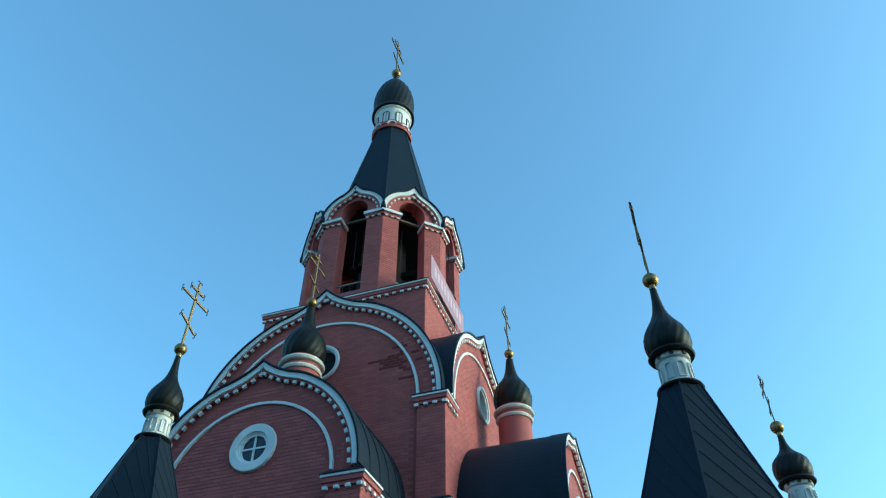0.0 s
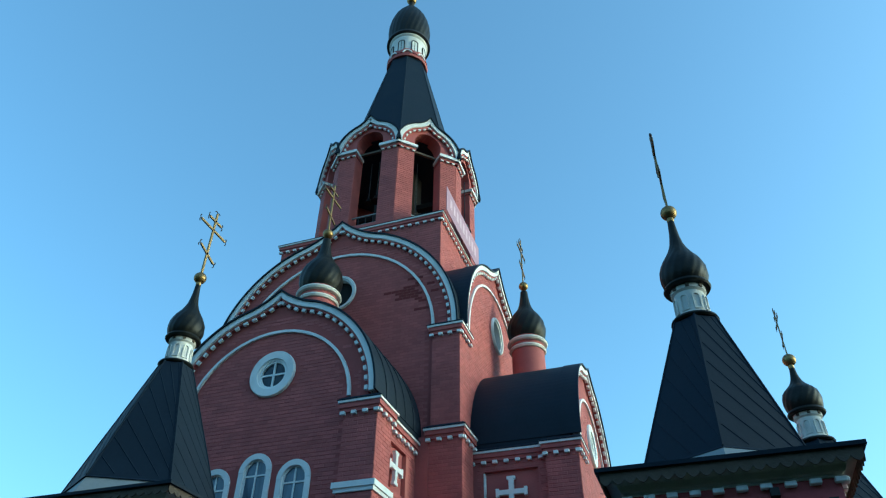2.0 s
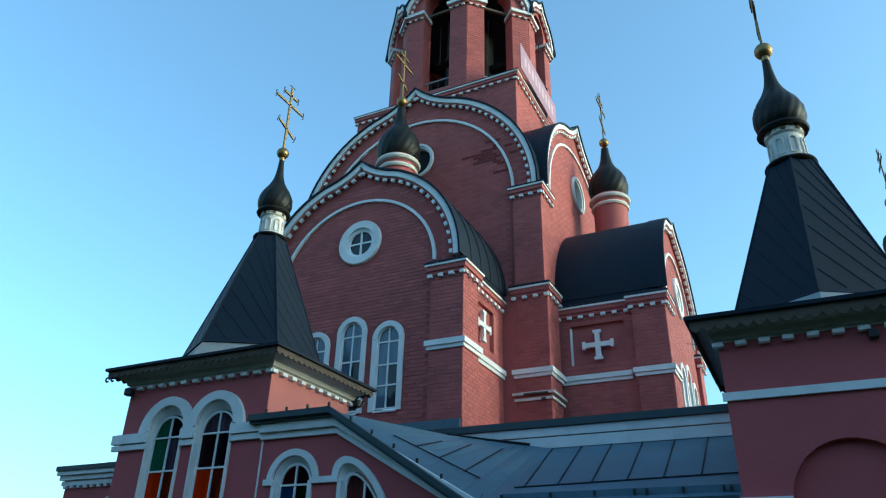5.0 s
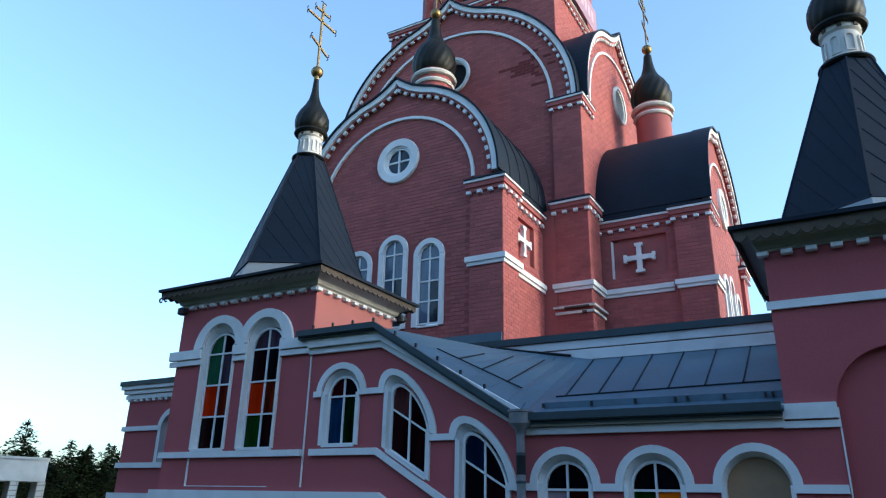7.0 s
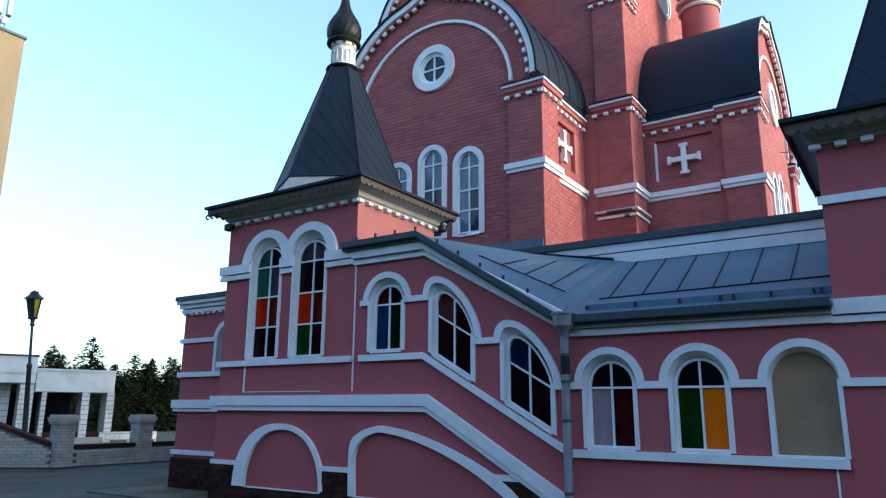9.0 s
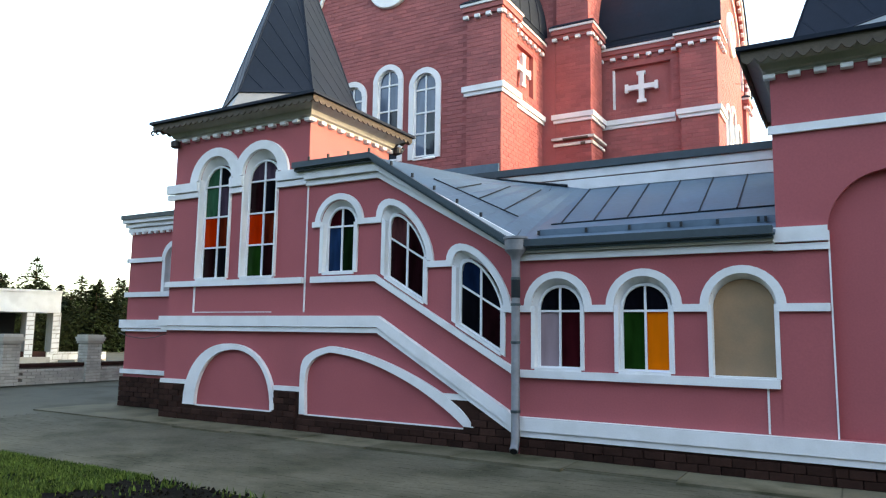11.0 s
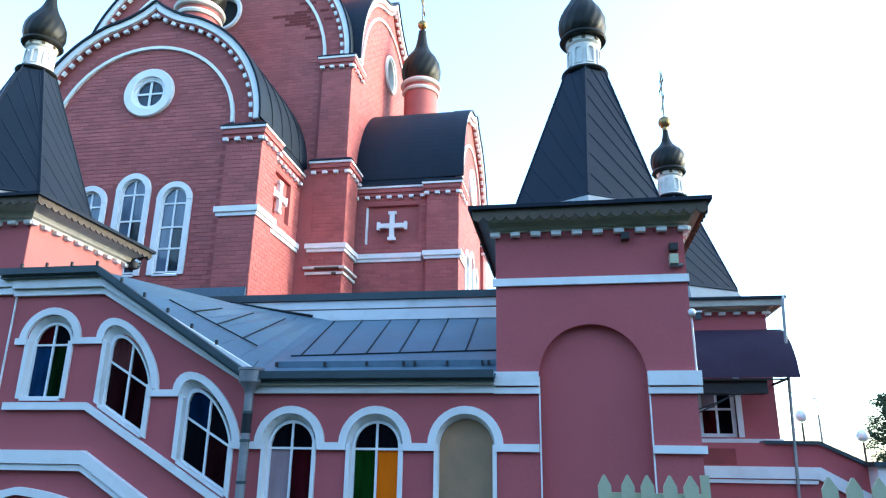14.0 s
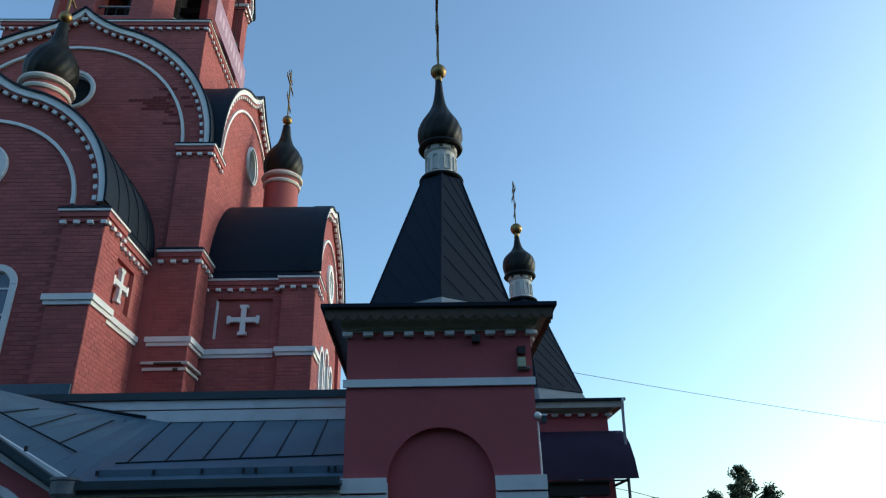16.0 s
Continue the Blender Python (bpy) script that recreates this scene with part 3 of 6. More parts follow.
# gutter, its brackets and edge sheet
guts = []
for p, q in (((XB - 0.05, RZ - 0.02), (-0.80, RZ - 0.02)), ((XT - 0.05, 4.25), (XB, RZ - 0.02)), ((-7.98, 4.25), (XT - 0.05, 4.25))):
    bm = bmesh.new()
    ribbon(bm, FRONT, [p, q], [(p[0], p[1] + 0.095), (q[0], q[1] + 0.095)], 0.12, 0.235)
    ribbon(bm, FRONT, [(p[0], p[1] - 0.045), (q[0], q[1] - 0.045)], [p, q], 0.05, 0.17)
    guts.append(part("gutter", bm, DARKTIN, gallery, "dark grey metal gutter"))
gut = guts[0]
bkt = boxmesh("bracket", 0.03, 0.03, 0.06, BLACK)
spots = [(XT + 0.38 * i, 4.34 + K * 0.38 * i * 1.03) for i in range(1, 6)] + [(-7.6 + 0.4 * i, 4.37) for i in range(4)]
pieces("bracket", bkt, gut, [FRONT @ Matrix.Translation((u, v, 0.243)) @ Matrix.Rotation(math.pi / 2, 4, "X") for u, v in spots])
pieces("bracket", bkt, gut, [Matrix.Translation((x, 8.99, RZ + RS * 0.42 + 0.04)) for x in (-3.78, -3.1, -2.52, -2.02, -1.87, -1.44, -0.98, -0.90)])

# raised wall behind the low roof
back = thing("parapet_wall", (-3.5, RY + 0.2, 0), "white parapet with grey metal capping behind a tin roof", "wall", kind="structure")
part("wall", box(bmesh.new(), -6.4, 2.0, RY, RY + 0.25, 0, 4.24), WHITE, back)
part("fascia", box(bmesh.new(), -6.2, -0.2, RY - 0.05, RY, 4.40, 4.545), WHITE, back)
part("fascia", box(bmesh.new(), -6.2, -0.2, RY - 0.03, RY, 4.19, 4.38), WHITE, back)
part("capping", box(bmesh.new(), -6.5, -0.2, RY - 0.10, RY + 2.0, 4.555, 4.68), DARKTIN, back, "grey sheet metal capping")

# downpipe with hopper
dp = thing("downpipe", (XB + 0.03, YF - 0.14, 0), "zinc downpipe with a hopper on the gallery wall", "drainpipe")
px_, py_ = XB + 0.035, YF - 0.17
part("pipe", tube(bmesh.new(), [(px_, py_, 2.6), (px_, py_, 0.20), (px_ + 0.005, py_ - 0.03, 0.13), (px_ + 0.02, py_ - 0.10, 0.07)], 0.058, 14), PIPE, dp, smooth=True)
bm = lathe(bmesh.new(), [(0.06, 2.56), (0.075, 2.62), (0.15, 2.70), (0.155, 2.84), (0.17, 2.85), (0.17, 2.88)], 18, (px_, py_))
part("hopper", bm, PIPE, dp, smooth=True)
mouth = Matrix.Translation((px_ + 0.0215, py_ - 0.106, 0.065)) @ Vector((0.2, -0.76, -0.62)).to_track_quat("Z", "Y").to_matrix().to_4x4()
# closed disc, coloured near-black for the shade inside the pipe
bm = bmesh.new()
bmesh.ops.create_circle(bm, cap_ends=True, segments=14, radius=0.05, matrix=mouth)
part("pipe_mouth", bm, INNER_SHADE, dp, "near-black disc painting the shaded pipe end")
part("pipe_sleeve", lathe(bmesh.new(), [(0.062, 2.06), (0.062, 2.30)], 14, (px_, py_)), SEAM, dp, "dark stained pipe sleeve", True)
for z in (0.55, 1.45, 1.95, 2.30):
    part("pipe_clip", lathe(bmesh.new(), [(0.066, z), (0.066, z + 0.035)], 14, (px_, py_)), DARKTIN, dp)


# ---- turrets ----
def onion(parent, cx, cy, z0, s, tip=1.0):
    """Onion dome on a drum: z0 the drum's foot, s the dome's greatest radius."""
    drum = part("drum", lathe(bmesh.new(), [(0.72 * s, z0 + 0.05 * s), (0.74 * s, z0 + 0.18 * s), (0.66 * s, z0 + 0.24 * s), (0.64 * s, z0 + 1.28 * s), (0.74 * s, z0 + 1.36 * s), (0.74 * s, z0 + 1.62 * s)], 24, (cx, cy)), DIRTY, parent, "white drum with small blind arches", True)
    for i in range(8):
        a = radians(22.5 + 45 * i)
        m = plane_at((cx + 0.62 * s * math.cos(a), cy + 0.62 * s * math.sin(a), z0 + 0.32 * s), (math.cos(a), math.sin(a), 0))
        o, q = arched(0, 0, 0.62 * s, 0.17 * s, n=8), arched(0, 0.05 * s, 0.62 * s, 0.115 * s, n=8)
        part("blind_arch", ribbon(bmesh.new(), m, q + [q[0]], o + [o[0]], -0.02 * s, 0.075 * s), DIRTY, drum)
        dm = plane_at((cx + 0.74 * s * math.cos(a + 0.39), cy + 0.74 * s * math.sin(a + 0.39), z0 + 1.48 * s), (math.cos(a + 0.39), math.sin(a + 0.39), 0))
        part("boss", slab(bmesh.new(), dm, arched(0, -0.09 * s, 0.02 * s, 0.08 * s, n=6), (), -0.02 * s, 0.04 * s), BROWNWOOD, drum)
    part("foot_ring", lathe(bmesh.new(), [(0.9 * s, z0 - 0.12 * s), (0.98 * s, z0 - 0.04 * s), (0.95 * s, z0 + 0.05 * s), (0.7 * s, z0 + 0.10 * s)], 32, (cx, cy)), SCALE_TIN, parent, smooth=True)
    zb = z0 + 1.55 * s
    part("collar", lathe(bmesh.new(), [(0.70 * s, zb), (0.95 * s, zb + 0.02 * s), (1.0 * s, zb + 0.10 * s), (0.93 * s, zb + 0.24 * s), (0.78 * s, zb + 0.27 * s)], 32, (cx, cy)), SCALE_TIN, parent, smooth=True)
    prof = []
    for z, r in ((0.20, 0.80), (0.38, 0.92), (0.62, 0.985), (0.85, 1.0), (1.1, 0.98), (1.35, 0.90), (1.6, 0.78), (1.85, 0.63), (2.1, 0.49), (2.35, 0.38), (2.6, 0.30), (2.95, 0.235), (3.3, 0.195), (3.7, 0.165), (3.95, 0.15)):
        prof.append((r * s, zb + (z if z < 1.35 else 1.35 + (z - 1.35) * tip) * s))
    part("dome", lathe(bmesh.new(), prof, 96, (cx, cy), ribs=16, rib=0.05, twist=1.5), SCALE_TIN, parent, "dark scaled onion dome", True)
    zt = zb + (1.35 + 2.6 * tip) * s
    part("neck", lathe(bmesh.new(), [(0.15 * s, zt - 0.03 * s), (0.17 * s, zt + 0.02 * s), (0.15 * s, zt + 0.22 * s)], 14, (cx, cy)), GOLD, parent, smooth=True)
    rb = 0.375 * s
    zc = zt + 0.2 * s + rb * 0.9
    part("ball", lathe(bmesh.new(), [(max(rb * math.sin(math.pi * i / 14), 0.003), zc - rb * math.cos(math.pi * i / 14)) for i in range(15)], 24, (cx, cy)), GOLD, parent, "gilded ball", True)
    return zc + rb


def orthodox_cross(parent, cx, cy, z0, h, d=(0, 1, 0), mat=None):
    """Eight-pointed cross with curled ends; d the way its bars run."""
    d = Vector(d)
    o = Vector((cx, cy, 0))
    at = lambda u, z: o + d * u + Vector((0, 0, z))
    w = 0.030 * h / 2
    n = Vector((-d.y, d.x, 0))
    bm = bmesh.new()

    def bar(p, q):
        t = (q - p).normalized()
        s = t.cross(n)
        vs = []
        for e in (p, q):
            vs.append([bm.verts.new(e + s * a * w + n * b * w * 0.7) for a, b in ((-1, -1), (1, -1), (1, 1), (-1, 1))])
        for k in range(4):
            bm.faces.new((vs[0][k], vs[0][(k + 1) % 4], vs[1][(k + 1) % 4], vs[1][k]))
        bm.faces.new(vs[0]), bm.faces.new(list(reversed(vs[1])))

    bar(at(0, z0 - 0.05), at(0, z0 + h))
    bar(at(-0.27 * h, z0 + 0.72 * h), at(0.27 * h, z0 + 0.72 * h))
    bar(at(-0.13 * h, z0 + 0.87 * h), at(0.13 * h, z0 + 0.87 * h))
    bar(at(-0.16 * h, z0 + 0.38 * h), at(0.16 * h, z0 + 0.26 * h))
    cross = part("cross", bm, mat or GOLD, parent, "gilded eight-pointed cross")
    ends = [(-0.27, 0.72, -1, 0), (0.27, 0.72, 1, 0), (-0.13, 0.87, -1, 0), (0.13, 0.87, 1, 0), (0, 1.0, 0, 1), (-0.16, 0.38, -1, 0.3), (0.16, 0.26, 1, -0.3)]
    for u, z, du, dz in ends:
        bm = bmesh.new()
        for s in (-1, 1):
            pts = []
            for k in range(6):
                a = math.pi * 0.85 * k / 5
                fu, fs = 0.028 * h * math.sin(a), 0.028 * h * (1 - math.cos(a)) * s
                pts.append(at(u * h + du * fu - dz * fs, z0 + z * h + dz * fu + du * fs))
            tube(bm, pts, w * 0.45, 5)
        part("curl", bm, BLACK, cross)
    return cross


def turret(name, cx, cy, half, z_eave, s, label, body=True, z_low=0.0, holes_front=(), axis=None, top_axis=None, tip=1.0, cross=1.78, east=None, half_y=None, drop=0.30, tent=None, bulb=0.375, scalloped=True):
    """Square tower under a wide eave with lace boards, a six-sided tent roof and an onion dome."""
    t = thing(name, (cx, cy, 0), label, "tower", "turrets of the gallery")
    hy = half_y or half
    x0, x1, y0, y1 = cx - half, cx + half, cy - hy, cy + hy
    zc = z_eave - drop
    if body:
        m = plane_at((0, y0, 0), (0, -1, 0))
        part("wall", slab(bmesh.new(), m, [(x0, z_low), (x1, z_low), (x1, zc + 0.3), (x0, zc + 0.3)], holes_front, -0.35, 0.0), STUCCO, t, "front wall of raspberry stucco")
        part("wall", box(bmesh.new(), x1 - 0.35, x1, y0 + 0.352, y1, z_low, zc + 0.3), STUCCO, t)
        # thin lighter overlay puts the low sun into the side wall's colour
        if east:
            part("sunlit_overlay", box(bmesh.new(), x1 - 0.02, x1 + 0.006, y0 + 0.004, y1, z_low, zc + 0.3), east, t, "salmon overlay painting sunlight on the side wall")
        part("wall", box(bmesh.new(), x0, x0 + 0.35, y0 + 0.352, y1, z_low, zc + 0.3), STUCCO, t)
        part("wall", box(bmesh.new(), x0 + 0.352, x1 - 0.352, y1 - 0.35, y1 - 0.002, z_low, zc + 0.3), STUCCO, t)
    ov = 0.33 * s if s > 0.9 else 0.30 * s + 0.02
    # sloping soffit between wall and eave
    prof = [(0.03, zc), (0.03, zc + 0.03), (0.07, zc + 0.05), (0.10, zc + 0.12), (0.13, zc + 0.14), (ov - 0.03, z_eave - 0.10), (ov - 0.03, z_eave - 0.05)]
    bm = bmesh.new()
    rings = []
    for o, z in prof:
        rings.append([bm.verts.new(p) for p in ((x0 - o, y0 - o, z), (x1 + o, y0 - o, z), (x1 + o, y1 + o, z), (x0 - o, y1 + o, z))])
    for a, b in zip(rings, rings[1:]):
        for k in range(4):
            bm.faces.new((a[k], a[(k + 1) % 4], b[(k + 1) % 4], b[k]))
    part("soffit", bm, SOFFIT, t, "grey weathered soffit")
    # dentils
    corn = part("cornice", box(bmesh.new(), x0 - 0.025, x1 + 0.025, y0 - 0.025, y1 + 0.025, zc + 0.0, zc + 0.045), DIRTY, t)
    n, ny = round(2 * half / 0.262), round(2 * hy / 0.262)
    dm = boxmesh("dentil", 0.13, 0.09, 0.058, WHITE, 0.008)
    spots = []
    for i in range(n + 1):
        f = -half + 2 * half * i / n
        spots.append(Matrix.Translation((cx + f, y0 - 0.045, zc - 0.038)))
    spots += [Matrix.Translation((x1 + 0.045, cy - hy + 2 * hy * i / ny, zc - 0.038)) @ Matrix.Rotation(math.pi / 2, 4, "Z") for i in range(ny + 1)]
    pieces("dentil", dm, corn, spots)
    # lace boards: straight top, scalloped lower edge
    ex, ey, hb = half + ov, hy + ov, 0.15 * s + 0.02
    ze, drape = z_eave - 0.05, 0.74 if s > 0.9 else 1.0

    def lace(e):
        if not scalloped:
            return [(-e, ze - hb * 0.85), (e, ze - hb * 0.85), (e, ze), (-e, ze)]
        teeth = round(2 * e / 0.15)
        wd, edge = 2 * e / teeth, []
        for i in range(teeth):
            for q, d in ((0.0, 0.0), (0.18, 0.30), (0.34, 0.44), (0.5, 0.52), (0.66, 0.44), (0.82, 0.30)):
                edge.append((-e + wd * (i + q), ze - (hb * 0.62 + d * 0.13) * drape))
        return edge + [(e, ze - hb * 0.62 * drape), (e, ze), (-e, ze)]

    for out, at, e in (((0, -1, 0), (cx, cy - ey, 0), ex), ((1, 0, 0), (cx + ex, cy, 0), ey), ((0, 1, 0), (cx, cy + ey, 0), ex), ((-1, 0, 0), (cx - ex, cy, 0), ey)):
        part("lace_board", slab(bmesh.new(), plane_at(at, out), lace(e), (), -0.022, 0.0), BROWNWOOD if scalloped else SOFFIT, t, "weathered brown carved lace board" if scalloped else "plain grey eave board")
    # eave sheet, low hipped skirt
    bm = bmesh.new()
    e2, f2 = ex + 0.05, ey + 0.05
    lo = [bm.verts.new((cx + a * e2, cy + b * f2, z_eave - 0.05)) for a, b in ((-1, -1), (1, -1), (1, 1), (-1, 1))]
    lo2 = [bm.verts.new((cx + a * e2, cy + b * f2, z_eave + 0.0)) for a, b in ((-1, -1), (1, -1), (1, 1), (-1, 1))]
    up = [bm.verts.new((cx + a * half * 0.6, cy + b * hy * 0.6, z_eave + 0.12 * s)) for a, b in ((-1, -1), (1, -1), (1, 1), (-1, 1))]
    for a, b in ((lo, lo2), (lo2, up)):
        for k in range(4):
            bm.faces.new((a[k], a[(k + 1) % 4], b[(k + 1) % 4], b[k]))
    bm.faces.new(list(reversed(lo))), bm.faces.new(up)
    part("eave_roof", bm, TIN, t, "low dark metal eave roof")
    # six-sided tent with a flared light skirt
    cx, cy = axis or (cx, cy)
    ux, uy = top_axis or (cx, cy)
    hexa = lambda r, z: [(cx + r * math.sin(radians(60 * i)), cy - r * math.cos(radians(60 * i)), z) for i in range(6)]
    R0, R1, R2, zb, zh = tent  # tent's foot and head, skirt's foot, heights of foot and head
    bm = bmesh.new()
    a, b = [bm.verts.new(p) for p in hexa(R2, z_eave + 0.03)], [bm.verts.new(p) for p in hexa(R0 * 0.98, zb)]
    for k in range(6):
        bm.faces.new((a[k], a[(k + 1) % 6], b[(k + 1) % 6], b[k]))
    bm.faces.new(b)
    part("tent_skirt", bm, SKIRT, t, "pale flared skirt under the tent roof")
    bm = bmesh.new()
    lo_p, hi_p = hexa(R0, zb), [(x + ux - cx, y + uy - cy, z) for x, y, z in hexa(R1, zh)]
    a, b, c = [bm.verts.new(p) for p in hexa(R0 * 1.02, zb - 0.03)], [bm.verts.new(p) for p in lo_p], [bm.verts.new(p) for p in hi_p]
    for k in range(6):
        bm.faces.new((a[k], a[(k + 1) % 6], b[(k + 1) % 6], b[k]))
        bm.faces.new((b[k], b[(k + 1) % 6], c[(k + 1) % 6], c[k]))
    bm.faces.new(list(reversed(a))), bm.faces.new(c)
    tent = part("tent_roof", bm, TIN, t, "six-sided dark sheet metal tent roof")
    for k in range(6):
        p, q = Vector(lo_p[k]), Vector(hi_p[k])
        part("hip_seam", tube(bmesh.new(), [p, q], 0.013 * s + 0.004, 5), TIN, tent)
        p2, q2 = Vector(lo_p[(k + 1) % 6]), Vector(hi_p[(k + 1) % 6])
        for i in range(1, 10):
            # slanting sheet joints from one hip down to the next
            f = 0.15 * i
            a, b = p.lerp(q, f), p2.lerp(q2, f - 0.55)
            e0, e1 = max(0.03, (f - 0.97) / 0.55), min(0.97, (f - 0.02) / 0.55)
            if e1 - e0 > 0.05:
                part("sheet_joint", tube(bmesh.new(), [a.lerp(b, e0), a.lerp(b, e1)], 0.006 * s + 0.002, 4), TIN, tent)
    top = onion(t, ux, uy, zh, bulb, tip)
    orthodox_cross(t, ux, uy, top, cross)
    return t, zc


# left turret over the stair head
LTX, LTY, LTH, LTD = -9.445, 9.97, 1.635, 1.17
lt_w = [(-9.97, 2.49, 4.115, 0.375), (-8.86, 2.49, 4.115, 0.375)]
lt_holes = [arched(cx, zb, zs + 0.20, 0.412) for cx, zb, zs, r in lt_w]
left_turret, zc = turret("turret", LTX, LTY, LTH, 5.475, 1.0, "raspberry turret with paired stained glass windows and dark tent roof", holes_front=lt_holes, axis=(-9.42, 10.03), cross=1.73, east=SUNLIT_SALMON, half_y=LTD, drop=0.325, tent=(1.334, 0.325, 1.50, 5.86, 8.55), bulb=0.364)
LF = plane_at((0, LTY - LTD, 0), (0, -1, 0))
for (cx, zb, zs, r), c in zip(lt_w, [["wine", "dark", "orange", "rust", "teal", "lilac", "teal", "dark"], ["green", "wine", "orange", "rust", "wine", "dark", "lilac", "lilac"]]):
    leaf_window(left_turret, LF, cx, zb, zs + 0.075, r, c, [3.06, 3.62, 4.19], depth=-0.10, label="tall arched window with stained glass panes")
    surround(left_turret, LF, cx, zb, zs + 0.12, r, 0.648, r + 0.035, w=0.06 if cx < -9 else 0.064, depth=-0.11, inner=0.415, lift=0.08)
for x0, x1 in ((-11.21, -10.38), (-9.57, -9.26), (-8.46, -7.81)):
    band(left_turret, LF, [(x0, 4.0), (x1, 4.0)], 0.09, 0.0, 0.06, "impost")
    band(left_turret, LF, [(x0, 4.11), (x1, 4.11)], 0.165, 0.0, 0.09, "impost")
band(left_turret, LF, [(-11.14, 2.355), (-7.82, 2.355)], 0.10, 0.0, 0.065, "sill_band")
band(left_turret, LF, [(-11.20, 1.65), (-7.815, 1.65)], 0.175, 0.0, 0.10, "base_band")
band(left_turret, LF, [(-11.16, 1.565), (-7.815, 1.565)], 0.078, 0.0, 0.075, "base_fillet")
bm = bmesh.new()
bulge = lambda cx, a, b: [(cx + a * math.copysign(abs(math.cos(q)) ** 0.92, math.cos(q)), 0.27 + b * math.sin(q) ** 0.92) for q in (math.pi * (1 - i / 24) for i in range(25))]
ribbon(bm, LF, bulge(-9.285, 0.895, 0.98), bulge(-9.39, 1.08, 1.08), 0.0, 0.07)
part("blind_arch", bm, WHITE, left_turret, "white blind arch moulding")
band(left_turret, LF, [(-10.18, 0.255), (-8.39, 0.255)], 0.02, 0.0, 0.04, "arch_sill")
for x0, x1 in ((-11.12, -10.44), (-8.34, -7.76)):
    band(left_turret, LF, [(x0, 0.615), (x1, 0.615)], 0.075, 0.0, 0.05, "plinth_fillet")
band(left_turret, LF, [(-10.38, 1.885), (-8.50, 1.885)], 0.012, 0.0, 0.015, "painted_line", label="thin white painted line")
band(left_turret, LF, [(-10.40, 1.885), (-10.37, 1.885)], 0.47, 0.0, 0.02, "painted_line", label="thin white painted line")

# right turret
RTX, RTY, RTH = 0.41, 9.98, 1.19
RF = plane_at((0, RTY - RTH, 0), (0, -1, 0))
niche = arched(0.39, 0.50, 2.77, 0.648, n=24)
right_turret, zc2 = turret("turret", RTX, RTY, RTH, 4.94, 0.86, "raspberry turret with a tall blind arch and dark tent roof", holes_front=[niche], axis=(0.45, 10.0), top_axis=(0.54, 10.0), drop=0.29, tent=(1.185, 0.335, 1.40, 5.185, 7.631))
part("niche_back", box(bmesh.new(), -0.5, 1.3, RTY - RTH + 0.10, RTY - RTH + 0.34, 0.3, 3.6), STUCCO, right_turret)
band(right_turret, RF, [(-0.82, 3.925), (1.62, 3.925)], 0.098, 0.0, 0.04, "string_course")
for x0, x1 in ((-0.82, -0.26), (1.04, 1.66)):
    band(right_turret, RF, [(x0, 2.655), (x1, 2.655)], 0.17, 0.0, 0.07, "impost")
    band(right_turret, RF, [(x0, 2.56), (x1, 2.56)], 0.075, 0.0, 0.045, "impost")
band(right_turret, RF, [(1.045, 1.873), (1.65, 1.873)], 0.09, 0.0, 0.05, "impost")
band(right_turret, RF, [(-0.30, 0.315), (1.72, 0.315)], 0.175, 0.0, 0.10, "base_band")
band(right_turret, RF, [(-0.30, 0.235), (1.70, 0.235)], 0.078, 0.0, 0.075, "base_fillet")
for x in (-0.262, 1.045):
    band(right_turret, RF, [(x, 0.50), (x + 0.018, 0.50)], 2.27, -0.01, 0.012, "niche_edge", label="thin white painted edge")


# ---- church ----
OX, OY = -9.62, 20.6
church = thing("church", (OX, OY, 0), "tall red brick church with keel gables, white trim and tent belfry", "church")
dent_mesh = boxmesh("dentil", 0.125, 0.09, 0.085, WHITE, 0.008)
dent_fine = boxmesh("dentil", 0.12, 0.07, 0.08, WHITE, 0.008)


def cornice(parent, x0, x1, y0, y1, z, skip=(), step=0.29):
    """Stepped cornice round a block, white edge on top, teeth below."""
    bm = bmesh.new()
    box(bm, x0 - 0.05, x1 + 0.05, y0 - 0.05, y1 + 0.05, z - 0.12, z - 0.02)
    box(bm, x0 - 0.09, x1 + 0.09, y0 - 0.09, y1 + 0.09, z - 0.02, z + 0.10)
    c = part("cornice", bm, BRICK, parent)
    part("cornice_edge", box(bmesh.new(), x0 - 0.125, x1 + 0.125, y0 - 0.125, y1 + 0.125, z + 0.10, z + 0.16), WHITE, c)
    bm = bmesh.new()
    tilt = [[bm.verts.new((x, y, z + h)) for x, y in ((x0 - e, y0 - e), (x1 + e, y0 - e), (x1 + e, y1 + e), (x0 - e, y1 + e))] for e, h in ((0.14, 0.16), (0.14, 0.18), (0.05, 0.26))]
    for p, q in zip(tilt, tilt[1:]):
        for i in range(4):
            bm.faces.new((p[i], p[(i + 1) % 4], q[(i + 1) % 4], q[i]))
    bm.faces.new(list(reversed(tilt[0]))), bm.faces.new(tilt[-1])
    part("flashing", bm, TIN, c)
    n, k = max(1, round((x1 - x0) / step)), max(1, round((y1 - y0) / step))
    if "s" not in skip:
        pieces("dentil", dent_mesh, c, [Matrix.Translation((x0 + (x1 - x0) * i / n, y0 - 0.06, z - 0.15)) for i in range(n + 1)])
    if "e" not in skip:
        pieces("dentil", dent_mesh, c, [Matrix.Translation((x1 + 0.06, y0 + (y1 - y0) * i / k, z - 0.15)) @ Matrix.Rotation(math.pi / 2, 4, "Z") for i in range(k + 1)])
    return c


